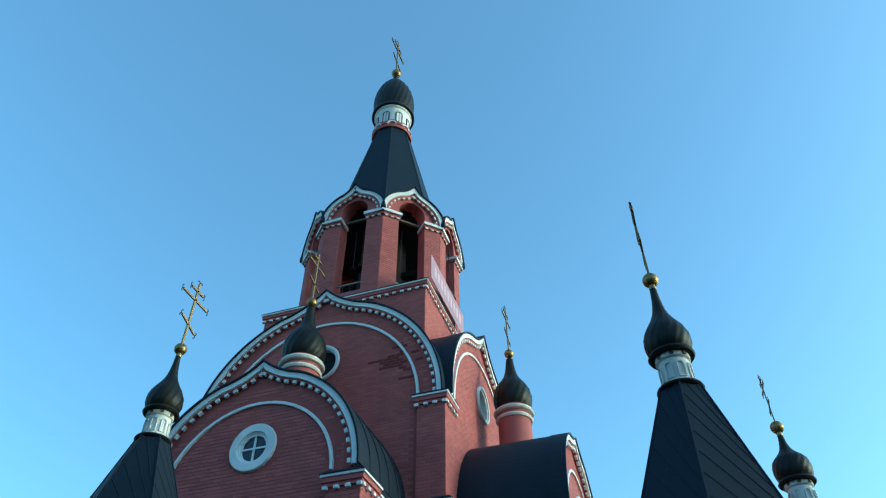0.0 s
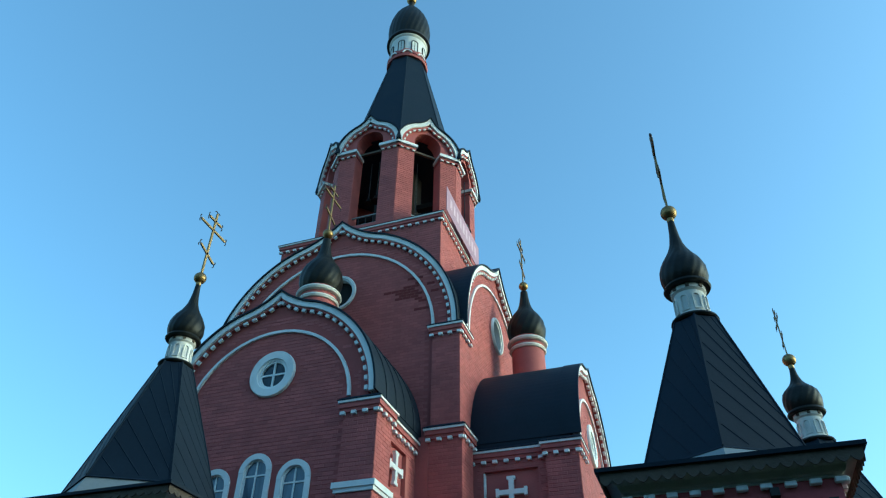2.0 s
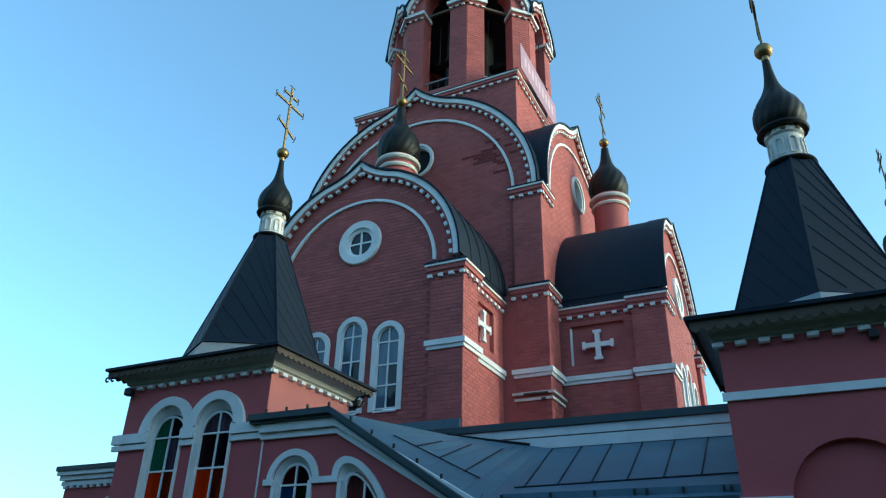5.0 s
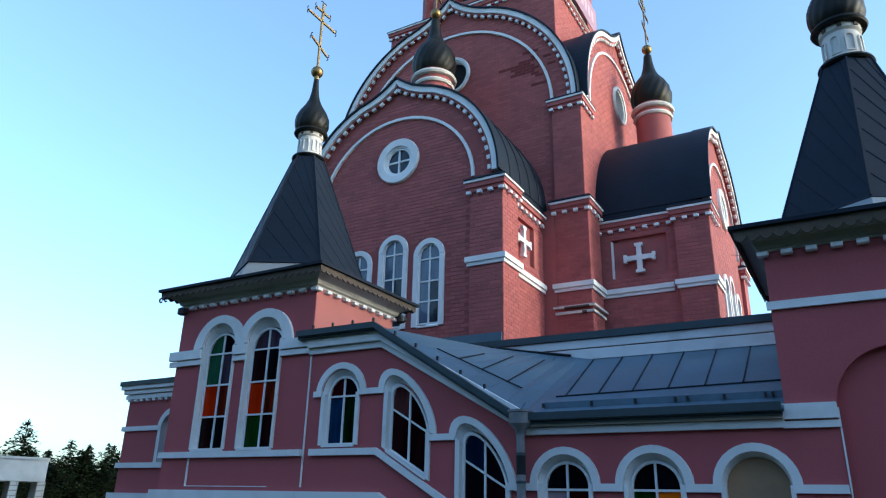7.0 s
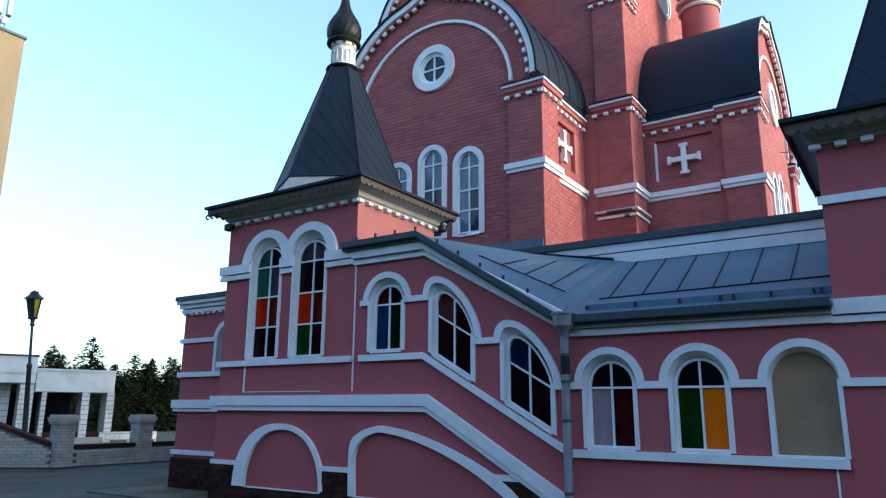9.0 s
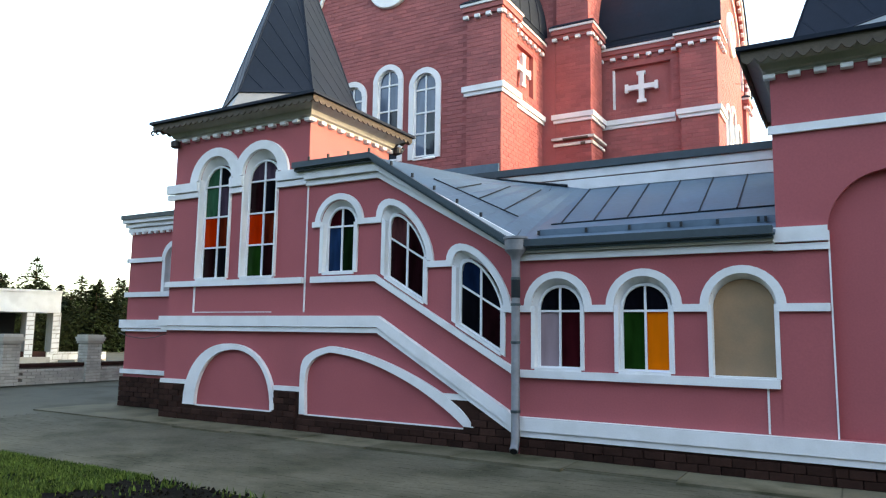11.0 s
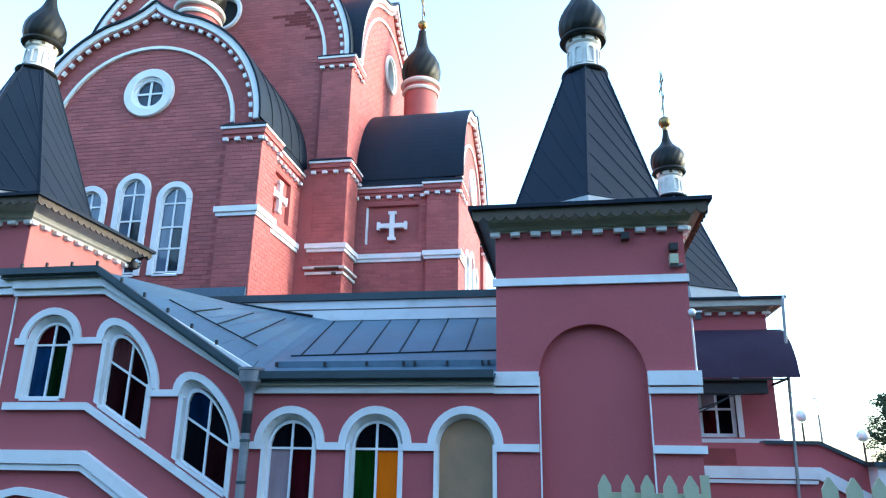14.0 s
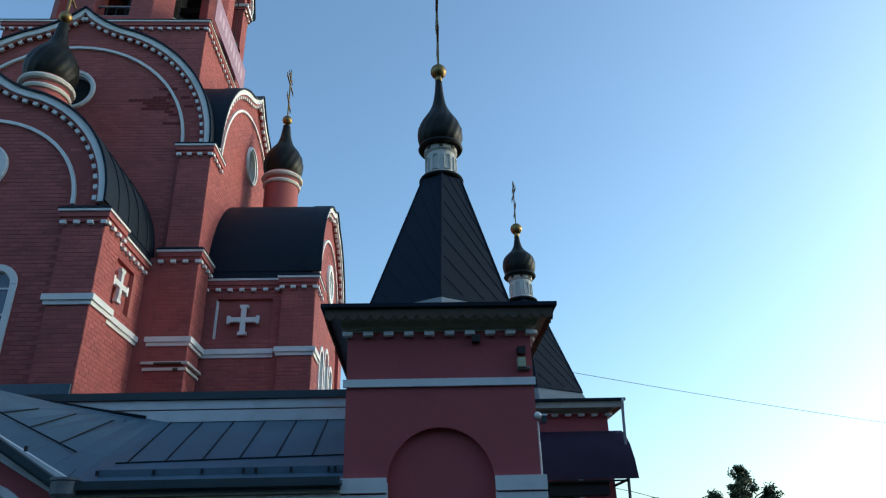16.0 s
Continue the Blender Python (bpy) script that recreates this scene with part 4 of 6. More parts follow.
def ring_window(parent, m, u, v, ro, ri, label="round window with a thick white ring", glazed=True, fill=None):
    n = 32
    circ = lambda r: [(u + r * math.cos(2 * math.pi * i / n), v + r * math.sin(2 * math.pi * i / n)) for i in range(n)]
    bm = bmesh.new()
    rows = []
    for r, w in ((ri, -0.18), (ri, 0.02), (ri + 0.045, 0.035), (ri + 0.05, 0.075), (ro * 0.97, 0.085), (ro, 0.06), (ro, -0.02)):
        rows.append([bm.verts.new(m @ Vector((a, b, w))) for a, b in circ(r)])
    for a, b in zip(rows, rows[1:]):
        for i in range(n):
            bm.faces.new((a[i], a[(i + 1) % n], b[(i + 1) % n], b[i]))
    w = part("round_window", bm, WHITE, parent, label, True)
    if not glazed:
        # the default fill is a near-black disc painting the shade inside
        part("opening", slab(bmesh.new(), m, circ(ri), (), -0.2, -0.17), fill or INNER_SHADE, w)
        return circ(ri + 0.005)
    bm = bmesh.new()
    c0, c1 = circ(ri), circ(ri - 0.045)
    ribbon(bm, m, c1, c0, -0.10, 0.0, True)
    ribbon(bm, m, [(u - 0.022, v - ri), (u - 0.022, v + ri)], [(u + 0.022, v - ri), (u + 0.022, v + ri)], -0.09, -0.01)
    ribbon(bm, m, [(u - ri, v - 0.022), (u + ri, v - 0.022)], [(u - ri, v + 0.022), (u + ri, v + 0.022)], -0.09, -0.015)
    part("window_frame", bm, PVC, w)
    part("pane", slab(bmesh.new(), m, circ(ri), (), -0.065, -0.05), RINGGLASS, w)
    return circ(ri + 0.005)


def keel_gable(parent, m, zs, r, rise, r_in, step=0.27, thick=0.15, proud=0.18, mesh=None, u0=0.0, squash=1.0):
    """White keel-shaped moulding with dark metal edge, brick step, teeth, and a thin inner arch."""
    line = ogee(u0, zs, r, rise)
    part("gable_flashing", ribbon(bmesh.new(), m, offset(line, 0.0), offset(line, 0.05), -0.3, proud + 0.05), TIN, parent)
    g = part("gable_moulding", ribbon(bmesh.new(), m, offset(line, -thick), line, -0.02, proud), WHITE, parent)
    part("gable_step", ribbon(bmesh.new(), m, offset(line, -thick - 0.06), offset(line, -thick), -0.02, proud * 0.62), BRICK, parent)
    dl = offset(line, -thick - 0.095)
    dentils(g, mesh or dent_mesh, m, dl, step, proud * 0.5, 0.12, 0.12)
    if r_in:
        a, b = ([(u, zs + (v - zs) * squash) for u, v in arc(u0, zs, q, n=28)] for q in (r_in, r_in + 0.08))
        part("inner_arch", ribbon(bmesh.new(), m, a, b, -0.02, 0.07), WHITE, parent)
    return line


def barrel(parent, m, line, w_front, w_back, seams=True, label="dark curved metal roof"):
    """Metal vault behind a gable line."""
    bm = bmesh.new()
    top = offset(line, 0.03)
    ribbon(bm, m, offset(line, -0.12), top, w_back, w_front)
    rf = part("vault_roof", bm, TIN, parent, label)
    if seams:
        n = max(1, round((w_front - w_back) / 0.55))
        for i in range(1, n):
            w = w_front + (w_back - w_front) * i / n
            pts = [m @ Vector((u, v, w)) for u, v in offset(line, 0.04)]
            part("roof_seam", tube(bmesh.new(), pts, 0.018, 4), TIN, rf)
    return rf


def church_cross(parent, m, u, v, s):
    """Plain white equal-armed cross with slightly flared ends."""
    bm = bmesh.new()
    a, b, e = 0.072 * s, 0.125 * s, 0.47 * s
    f = e - 0.09 * s
    pts = [(-a, -f), (-b, -f), (-b, -e), (b, -e), (b, -f), (a, -f), (a, -a), (f, -a), (f, -b), (e, -b), (e, b), (f, b), (f, a), (a, a), (a, f), (b, f), (b, e), (-b, e), (-b, f), (-a, f), (-a, a), (-f, a), (-f, b), (-e, b), (-e, -b), (-f, -b), (-f, -a), (-a, -a)]
    slab(bm, m, [(u + p, v + q * 0.98) for p, q in pts], (), -0.02, 0.07)
    return part("wall_cross", bm, WHITE, parent, "white plaster cross in a panel")


TRIPLE = [(-1.00, 5.68, 7.385, 0.30), (0.07, 5.68, 7.64, 0.30), (1.12, 5.68, 7.385, 0.30)]  # windows in an arm's front


def arm(out, half, length, zs, z_band, rise, sides, mid, windows=True, shown=True):
    """One arm of the cross plan with corner piers, band, cornice, keel gable and vault."""
    o = Vector(out)
    m = plane_at(Vector((OX, OY, 0)) + o * length, out)
    r = half - 0.06
    line = ogee(0, zs + 0.15, r, rise)
    shape = [(-half + 0.1, 0), (half - 0.1, 0)] + offset(line, -0.05)[::-1]
    hl = []
    if windows:
        hl = [arched(u, zb - 0.05, zsp, rr + 0.02) for u, zb, zsp, rr in TRIPLE]
    if shown:
        hl.append(ring_window(church, m, 0.08, zs + 1.09, 0.645, 0.385))
    part("wall", slab(bmesh.new(), m, shape, hl, -0.45, 0.0), JOINT if shown else BRICK, church, "painted red brick wall")
    for u, zb, zsp, rr in TRIPLE if windows else ():
        # blue panes carry a painted sky reflection, dark ones fill the lower right
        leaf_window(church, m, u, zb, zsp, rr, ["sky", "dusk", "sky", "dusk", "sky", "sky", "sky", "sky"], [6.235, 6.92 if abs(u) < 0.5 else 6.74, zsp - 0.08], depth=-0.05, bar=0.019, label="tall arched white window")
        surround(church, m, u, zb - 0.06, zsp, rr, 0.435, 0.435, w=0.05, depth=-0.06)
    line = keel_gable(church, m, zs + 0.15, r, rise, 2.28, squash=0.94)
    barrel(church, m, line, 0.12, -(length - 4.1), seams=abs(o.y) > 0.5)
    for s in sides:
        out_s = Vector((0, 0, 1)).cross(o) * s
        ms = plane_at(Vector((OX, OY, 0)) + out_s * (half - 0.12), out_s)
        d0, d1 = 3.9, length - 0.1
        us = sorted((-s * d0, -s * d1))
        # recessed panel with a cross between the piers
        pc = -s * mid
        hole = [(pc - 0.72, 7.39), (pc + 0.72, 7.39), (pc + 0.72, 8.49), (pc - 0.72, 8.49)]
        part("wall", slab(bmesh.new(), ms, [(us[0], 0), (us[1], 0), (us[1], zs), (us[0], zs)], [hole], -0.4, 0.0), BRICK, church)
        part("panel", slab(bmesh.new(), ms, [(pc - 0.74, 7.37), (pc + 0.74, 7.37), (pc + 0.74, 8.51), (pc - 0.74, 8.51)], (), -0.16, -0.10), BRICK, church)
        edge = (pc - 0.74, pc - 0.70) if abs(o.x) > 0.5 else (pc + 0.70, pc + 0.86)
        # the salmon strip paints the lit reveal of the recessed panel
        part("panel_edge", slab(bmesh.new(), ms, [(edge[0], 7.40), (edge[1], 7.40), (edge[1], 8.44), (edge[0], 8.44)], (), -0.1, 0.012), SUNLIT_SALMON if edge[0] > pc else WHITE, church)
        church_cross(church, ms, pc, 7.89, 0.88)
        part("eave_sheet", slab(bmesh.new(), ms, [(us[0], zs - 0.03), (us[1], zs - 0.03), (us[1], zs + 0.17), (us[0], zs + 0.17)], (), -0.05, 0.07), TIN, church, "dark metal edge of the vault roof")
        c = Vector((OX, OY, 0)) + o * (length - 0.42 + 0.1) + out_s * (half - 0.39)
        part("pier", box(bmesh.new(), c.x - 0.43, c.x + 0.43, c.y - 0.43, c.y + 0.43, 0, zs - 0.2), BRICK, church, "square brick corner pier")
        cornice(church, c.x - 0.43, c.x + 0.43, c.y - 0.43, c.y + 0.43, zs - 0.21)
        for z0, z1, e in ((z_band + 0.06, z_band + 0.15, 0.05), (z_band + 0.15, z_band + 0.28, 0.09)):
            part("band", box(bmesh.new(), c.x - 0.43 - e, c.x + 0.43 + e, c.y - 0.43 - e, c.y + 0.43 + e, z0, z1), WHITE, church)
            cc = [Vector((OX, OY, 0)) + o * d + out_s * (half - 0.12 + w) for d, w in ((3.9, -0.2), (length - 0.9, e))]
            part("band", box(bmesh.new(), min(cc[0].x, cc[1].x), max(cc[0].x, cc[1].x), min(cc[0].y, cc[1].y), max(cc[0].y, cc[1].y), z0, z1), WHITE, church)
        cc = [Vector((OX, OY, 0)) + o * d + out_s * w for d, w in ((3.9, half - 0.5), (length - 0.9, half - 0.12))]
        cornice(church, min(cc[0].x, cc[1].x), max(cc[0].x, cc[1].x), min(cc[0].y, cc[1].y), max(cc[0].y, cc[1].y), zs - 0.215, skip=("s",) if abs(o.y) > 0.5 else ("e",))
    return m


ZS = 9.08
arm((0, -1, 0), 3.10, 7.0, ZS, 6.82, 3.42, (1, -1), 5.62)
arm((1, 0, 0), 3.30, 6.96, ZS, 6.82, 3.47, (-1, 1), 5.235)
arm((-1, 0, 0), 3.30, 6.96, ZS, 6.82, 3.47, (1,), 5.235, False, False)
arm((0, 1, 0), 3.10, 7.0, ZS, 6.82, 3.42, (), 5.62, False, False)

# corner piers of the middle block
for sx in (-1, 1):
    for sy in (-1, 1):
        if (sx, sy) == (-1, 1):
            continue
        cx, cy = OX + sx * 3.79, OY + sy * 3.80
        part("pier", box(bmesh.new(), cx - 0.46, cx + 0.46, cy - 0.46, cy + 0.46, 0, 9.2), BRICK, church, "square brick corner pier")
        cornice(church, cx - 0.46, cx + 0.46, cy - 0.46, cy + 0.46, 9.22)
        for z0, z1, e in ((6.88, 6.965, 0.05), (6.97, 7.10, 0.09), (6.28, 6.35, 0.05), (6.43, 6.49, 0.09)):
            part("band", box(bmesh.new(), cx - 0.46 - e, cx + 0.46 + e, cy - 0.46 - e, cy + 0.46 + e, z0, z1), WHITE if z0 > 6.5 else DIRTY, church)
        if (sx, sy) == (1, -1):
            part("bare_brick", box(bmesh.new(), cx - 0.25, cx + 0.40, cy - 0.562, cy - 0.46, 6.425, 6.465), BROWNWOOD, church, "brown brick where the band has crumbled")
            part("bare_brick", box(bmesh.new(), cx + 0.20, cx + 0.32, cy - 0.520, cy - 0.46, 6.275, 6.335), BROWNWOOD, church)
        up = 0.42
        cx, cy = OX + sx * (4.19 - up), OY + sy * (4.24 - up)
        part("pier", box(bmesh.new(), cx - up, cx + up, cy - up, cy + up, 9.2, 12.4), BRICK, church)
        cornice(church, cx - up, cx + up, cy - up, cy + up, 12.40)

part("pier", box(bmesh.new(), OX + 2.96, OX + 3.328, OY - 4.28, OY - 4.0, 0, 9.2), BRICK, church)

# middle block with its four great gables
for out, seen in (((0, -1, 0), True), ((1, 0, 0), True), ((-1, 0, 0), False), ((0, 1, 0), False)):
    m = plane_at(Vector((OX, OY, 0)) + Vector(out) * 4.15, out)
    r, u0 = (4.06, 0.0) if out[0] else (4.17, -0.05)
    line = ogee(u0, 12.60, r, 4.80)
    hl = [ring_window(church, m, 0.0, 14.50, 0.67, 0.53, glazed=False, fill=SKIRT if out[0] else None)] if seen else []
    part("wall", slab(bmesh.new(), m, [(-4.0, 8.5), (4.0, 8.5)] + offset(line, -0.05)[::-1], hl, -0.45, 0.0), JOINT if seen else BRICK, church, "tall painted red brick wall")
    keel_gable(church, m, 12.60, r, 4.80, 3.36, u0=u0)
    barrel(church, m, line, 0.12, -1.35, seams=False)

# belfry base
part("belfry_base", box(bmesh.new(), OX - 3.15, OX + 3.15, OY - 3.15, OY + 3.15, 12.0, 17.70), BRICK, church, "square brick base of the belfry")
cornice(church, OX - 3.15, OX + 3.15, OY - 3.15, OY + 3.15, 17.77)
# octagonal belfry
AP, Z0, ZP = 3.06, 17.95, 22.15
side = AP * math.tan(radians(22.5))
OW = 0.57
belfry = part("belfry", lathe(bmesh.new(), [(3.25, Z0), (3.25, Z0 + 0.25), (3.1, Z0 + 0.3)], 8, (OX, OY), radians(22.5)), BRICK, church, "open octagonal brick belfry")
for i in range(8):
    a = radians(-90 + 45 * i)
    o = Vector((math.cos(a), math.sin(a), 0))
    m = plane_at(Vector((OX, OY, 0)) + o * AP, o)
    line = ogee(0, ZP + 0.1, side + 0.10, 1.82, n=14)
    opening = arched(0, Z0 + 0.35, 22.68, OW)
    part("arcade_wall", slab(bmesh.new(), m, [(-side, Z0), (side, Z0)] + [(u, v) for u, v in offset(line, -0.04)[::-1] if abs(u) <= side], [opening], -0.62, 0.0), BRICK, belfry)
    part("gable_flashing", ribbon(bmesh.new(), m, line, offset(line, 0.06), -0.5, 0.24), TIN, belfry)
    g = part("gable_moulding", ribbon(bmesh.new(), m, offset(line, -0.17), line, -0.02, 0.18), WHITE, belfry)
    part("gable_step", ribbon(bmesh.new(), m, offset(line, -0.30), offset(line, -0.17), -0.02, 0.11), BRICK, belfry)
    pieces("dentil", dent_fine, g, [m @ Matrix.Translation((u, v, 0.10)) @ Matrix.Rotation(b, 4, "Z") for u, v, b in along(offset(line, -0.30), 0.26, 0.2, 0.2)])
    for s in (-1, 1):
        u0, u1 = s * OW, s * (side + 0.03)
        for h0, h1, w, mt in ((ZP - 0.12, ZP, 0.07, BRICK), (ZP, ZP + 0.14, 0.16, WHITE)):
            e = s * w * 0.42
            part("impost", ribbon(bmesh.new(), m, [(min(u0 - s * w * 0.5, u1 + e), h0), (max(u0 - s * w * 0.5, u1 + e), h0)], [(min(u0 - s * w * 0.5, u1 + e), h1), (max(u0 - s * w * 0.5, u1 + e), h1)], -0.55, w), mt, belfry)
        pieces("dentil", dent_fine, belfry, [m @ Matrix.Translation((s * (OW + 0.06 + 0.25 * j), ZP - 0.15, 0.05)) for j in range(3)])
    part("tie_beam", slab(bmesh.new(), m, [(-0.6, 22.32), (0.6, 22.32), (0.6, 22.42), (-0.6, 22.42)], (), -0.40, -0.30), BROWNWOOD, belfry)
    if i in (0, 1, 2, 7):
        rail = part("railing", slab(bmesh.new(), m, [(-0.62, Z0 + 0.95), (0.62, Z0 + 0.95), (0.62, Z0 + 1.0), (-0.62, Z0 + 1.0)], (), -0.30, -0.25), SKIRT, belfry, "pale metal guard rail")
        part("rail", slab(bmesh.new(), m, [(-0.62, Z0 + 0.56), (0.62, Z0 + 0.56), (0.62, Z0 + 0.60), (-0.62, Z0 + 0.60)], (), -0.30, -0.25), SKIRT, rail)
        for u in (-0.3, 0.0, 0.3):
            part("baluster", slab(bmesh.new(), m, [(u - 0.012, Z0 + 0.35), (u + 0.012, Z0 + 0.35), (u + 0.012, Z0 + 0.95), (u - 0.012, Z0 + 0.95)], (), -0.29, -0.265), BLACK, rail)
# ceiling, frame and core coloured near-black to paint shade within the arcades
part("belfry_ceiling", lathe(bmesh.new(), [(2.75, 23.3), (2.75, 23.4)], 8, (OX, OY), radians(22.5)), INNER_SHADE, belfry)
part("bell_frame", box(bmesh.new(), OX - 2.1, OX + 2.1, OY - 0.12, OY + 0.12, 21.2, 21.45), INNER_SHADE, belfry)
part("core", lathe(bmesh.new(), [(1.0, Z0 + 0.3), (1.0, 23.5)], 8, (OX, OY), radians(22.5)), INNER_SHADE, belfry)
for a, d, z, r in ((5, 2.95, 19.75, 0.27), (-45, 2.05, 19.2, 0.3), (-90, 2.05, 20.3, 0.2), (-100, 2.05, 20.3, 0.16)):
    bx, by = OX + d * math.cos(radians(a)), OY + d * math.sin(radians(a))
    bell = part("bell", lathe(bmesh.new(), [(r, z), (r * 0.93, z + 0.12 * r), (r * 0.70, z + 0.5 * r), (r * 0.58, z + 1.0 * r), (r * 0.5, z + 1.3 * r), (r * 0.2, z + 1.5 * r), (r * 0.08, z + 1.6 * r)], 24, (bx, by)), SCALE_TIN, belfry, "dark bronze bell", True)
    part("bell_rope", tube(bmesh.new(), [(bx, by, z + 1.5 * r), (bx, by, 22.5)], 0.02, 5), BLACK, bell)
# violet banner along the base
part("banner", slab(bmesh.new(), plane_at((OX + 3.40, OY, 0), (1, 0, 0)), [(-3.25, 17.95), (0.6, 17.95), (0.6, 19.05), (-3.25, 19.05)], (), -0.02, 0.0), SIGN, church, "long violet banner with pale lettering")
for i in range(9):
    u = -2.9 + 0.36 * i
    part("banner_mark", slab(bmesh.new(), plane_at((OX + 3.405, OY, 0), (1, 0, 0)), [(u, 18.3), (u + 0.22, 18.3), (u + 0.22, 18.75), (u, 18.75)], (), 0.0, 0.003), LETTER, church)
# tent
ZT0, ZT1 = 23.2, 31.0
bm = bmesh.new()
lathe(bm, [(2.78, ZT0), (2.62, ZT0 + 0.5), (0.95, ZT1)], 8, (OX, OY), radians(22.5))
tent = part("tent_roof", bm, TIN, church, "eight-sided dark metal tent roof")
for i in range(8):
    a = radians(22.5 + 45 * i)
    p, q = Vector((OX + 2.62 * math.cos(a), OY + 2.62 * math.sin(a), ZT0 + 0.5)), Vector((OX + 0.95 * math.cos(a), OY + 0.95 * math.sin(a), ZT1))
    part("hip_seam", tube(bmesh.new(), [p, q], 0.025, 5), TIN, tent)
# drum and dome
part("drum_base", lathe(bmesh.new(), [(1.02, ZT1 - 0.1), (1.05, ZT1 + 0.05), (0.97, ZT1 + 0.1), (0.92, ZT1 + 0.5)], 32, (OX, OY)), BRICK, church, smooth=True)
drum = part("drum", lathe(bmesh.new(), [(0.87, ZT1 + 0.4), (0.87, 32.45), (0.92, 32.52), (0.92, 32.63), (1.0, 32.70), (1.0, 32.82)], 32, (OX, OY)), WHITE, church, "white drum with arched lights", True)
for i in range(8):
    a = radians(45 * i)
    m = plane_at((OX + 0.86 * math.cos(a), OY + 0.86 * math.sin(a), ZT1), (math.cos(a), math.sin(a), 0))
    q, o = arched(0, 0.50, 1.18, 0.14, n=10), arched(0, 0.46, 1.18, 0.19, n=10)
    part("drum_window", ribbon(bmesh.new(), m, q + [q[0]], o + [o[0]], -0.05, 0.045), BLACK, drum)
    part("drum_bar", slab(bmesh.new(), m, [(-0.012, 0.5), (0.012, 0.5), (0.012, 1.3), (-0.012, 1.3)], (), -0.02, 0.04), BLACK, drum)
    part("drum_glass", slab(bmesh.new(), m, q, (), -0.02, 0.03), CONCRETE, drum)
    a += radians(22.5)
    m = plane_at((OX + 0.95 * math.cos(a), OY + 0.95 * math.sin(a), ZT1), (math.cos(a), math.sin(a), 0))
    part("small_gable", ribbon(bmesh.new(), m, arc(0, 0.12, 0.18, n=10), arc(0, 0.12, 0.25, n=10), -0.05, 0.08), WHITE, drum)
    part("small_gable", ribbon(bmesh.new(), m, arc(0, 0.12, 0.26, n=10), arc(0, 0.12, 0.36, n=10), -0.08, 0.05), BRICK, drum)
part("dome_collar", lathe(bmesh.new(), [(0.95, 32.78), (1.14, 32.80), (1.14, 32.92), (1.0, 32.98)], 40, (OX, OY)), BLACK, church, smooth=True)
prof = [(0.98, 32.96), (1.05, 33.3), (1.09, 33.75), (1.08, 34.25), (1.00, 34.75), (0.87, 35.2), (0.70, 35.6), (0.52, 35.95), (0.34, 36.25), (0.21, 36.52), (0.14, 36.75), (0.12, 37.0)]
part("dome", lathe(bmesh.new(), prof, 96, (OX, OY), ribs=24, rib=0.05, twist=0.8), SCALE_TIN, church, "dark helmet-shaped dome", True)
part("ball", lathe(bmesh.new(), [(max(0.27 * math.sin(math.pi * i / 14), 0.003), 37.22 - 0.27 * math.cos(math.pi * i / 14)) for i in range(15)], 24, (OX, OY)), GOLD, church, "gilded ball", True)
orthodox_cross(church, OX, OY, 37.44, 3.1)


# cupolas on the ridges of two arms
def ridge_cupola(cx, cy, dz):
    cup = part("cupola", lathe(bmesh.new(), [(0.60, 11.7), (0.56, 12.3 + dz), (0.55, 13.40 + dz)], 28, (cx, cy)), BRICK, church, "small onion dome on a round brick drum", True)
    for z, r in ((13.36 + dz, 0.60), (13.62 + dz, 0.66)):
        part("drum_ring", lathe(bmesh.new(), [(0.5, z), (r, z + 0.02), (r + 0.03, z + 0.08), (r, z + 0.14), (0.5, z + 0.17)], 28, (cx, cy)), DIRTY, cup, smooth=True)
    part("drum_neck", lathe(bmesh.new(), [(0.56, 13.5 + dz), (0.56, 13.85 + dz), (0.5, 13.9 + dz)], 28, (cx, cy)), BRICK, cup, smooth=True)
    prof = [(0.52, 13.82 + dz), (0.60, 13.95 + dz), (0.65, 14.15 + dz), (0.65, 14.35 + dz), (0.61, 14.55 + dz), (0.53, 14.73 + dz), (0.42, 14.90 + dz), (0.31, 15.05 + dz), (0.235, 15.22 + dz), (0.185, 15.42 + dz), (0.15, 15.65 + dz), (0.125, 15.9 + dz)]
    part("dome", lathe(bmesh.new(), prof, 96, (cx, cy), ribs=16, rib=0.05, twist=1.5), SCALE_TIN, cup, smooth=True)
    part("ball", lathe(bmesh.new(), [(max(0.17 * math.sin(math.pi * i / 12), 0.003), 16.16 + dz - 0.17 * math.cos(math.pi * i / 12)) for i in range(13)], 20, (cx, cy)), GOLD, cup, smooth=True)
    orthodox_cross(church, cx, cy, 16.28 + dz, 2.0)


ridge_cupola(OX + 0.10, OY - 5.4, -0.14)
ridge_cupola(OX + 5.24, OY, 0.24)

# ---- left wing behind the turret ----
wing = thing("side_wing", (-12.4, 10.6, 0), "raspberry stucco side wing with white cornice and bands", "building")
WF = plane_at((0, 9.6, 0), (0, -1, 0))
wo = arched(-11.90, 2.33, 2.97, 0.33)
part("wall", slab(bmesh.new(), WF, [(-13.35, 0), (-11.0, 0), (-11.0, 3.85), (-13.35, 3.85)], [wo], -0.35, 0.0), STUCCO, wing)
part("wall", box(bmesh.new(), -13.35, -13.0, 9.952, 17.0, 0, 3.9), STUCCO, wing)
leaf_window(wing, WF, -11.90, 2.32, 2.97, 0.30, ["dark"], [2.95], depth=-0.15, label="dark arched window")
surround(wing, WF, -11.90, 2.32, 2.99, 0.30, 0.41, 0.39)
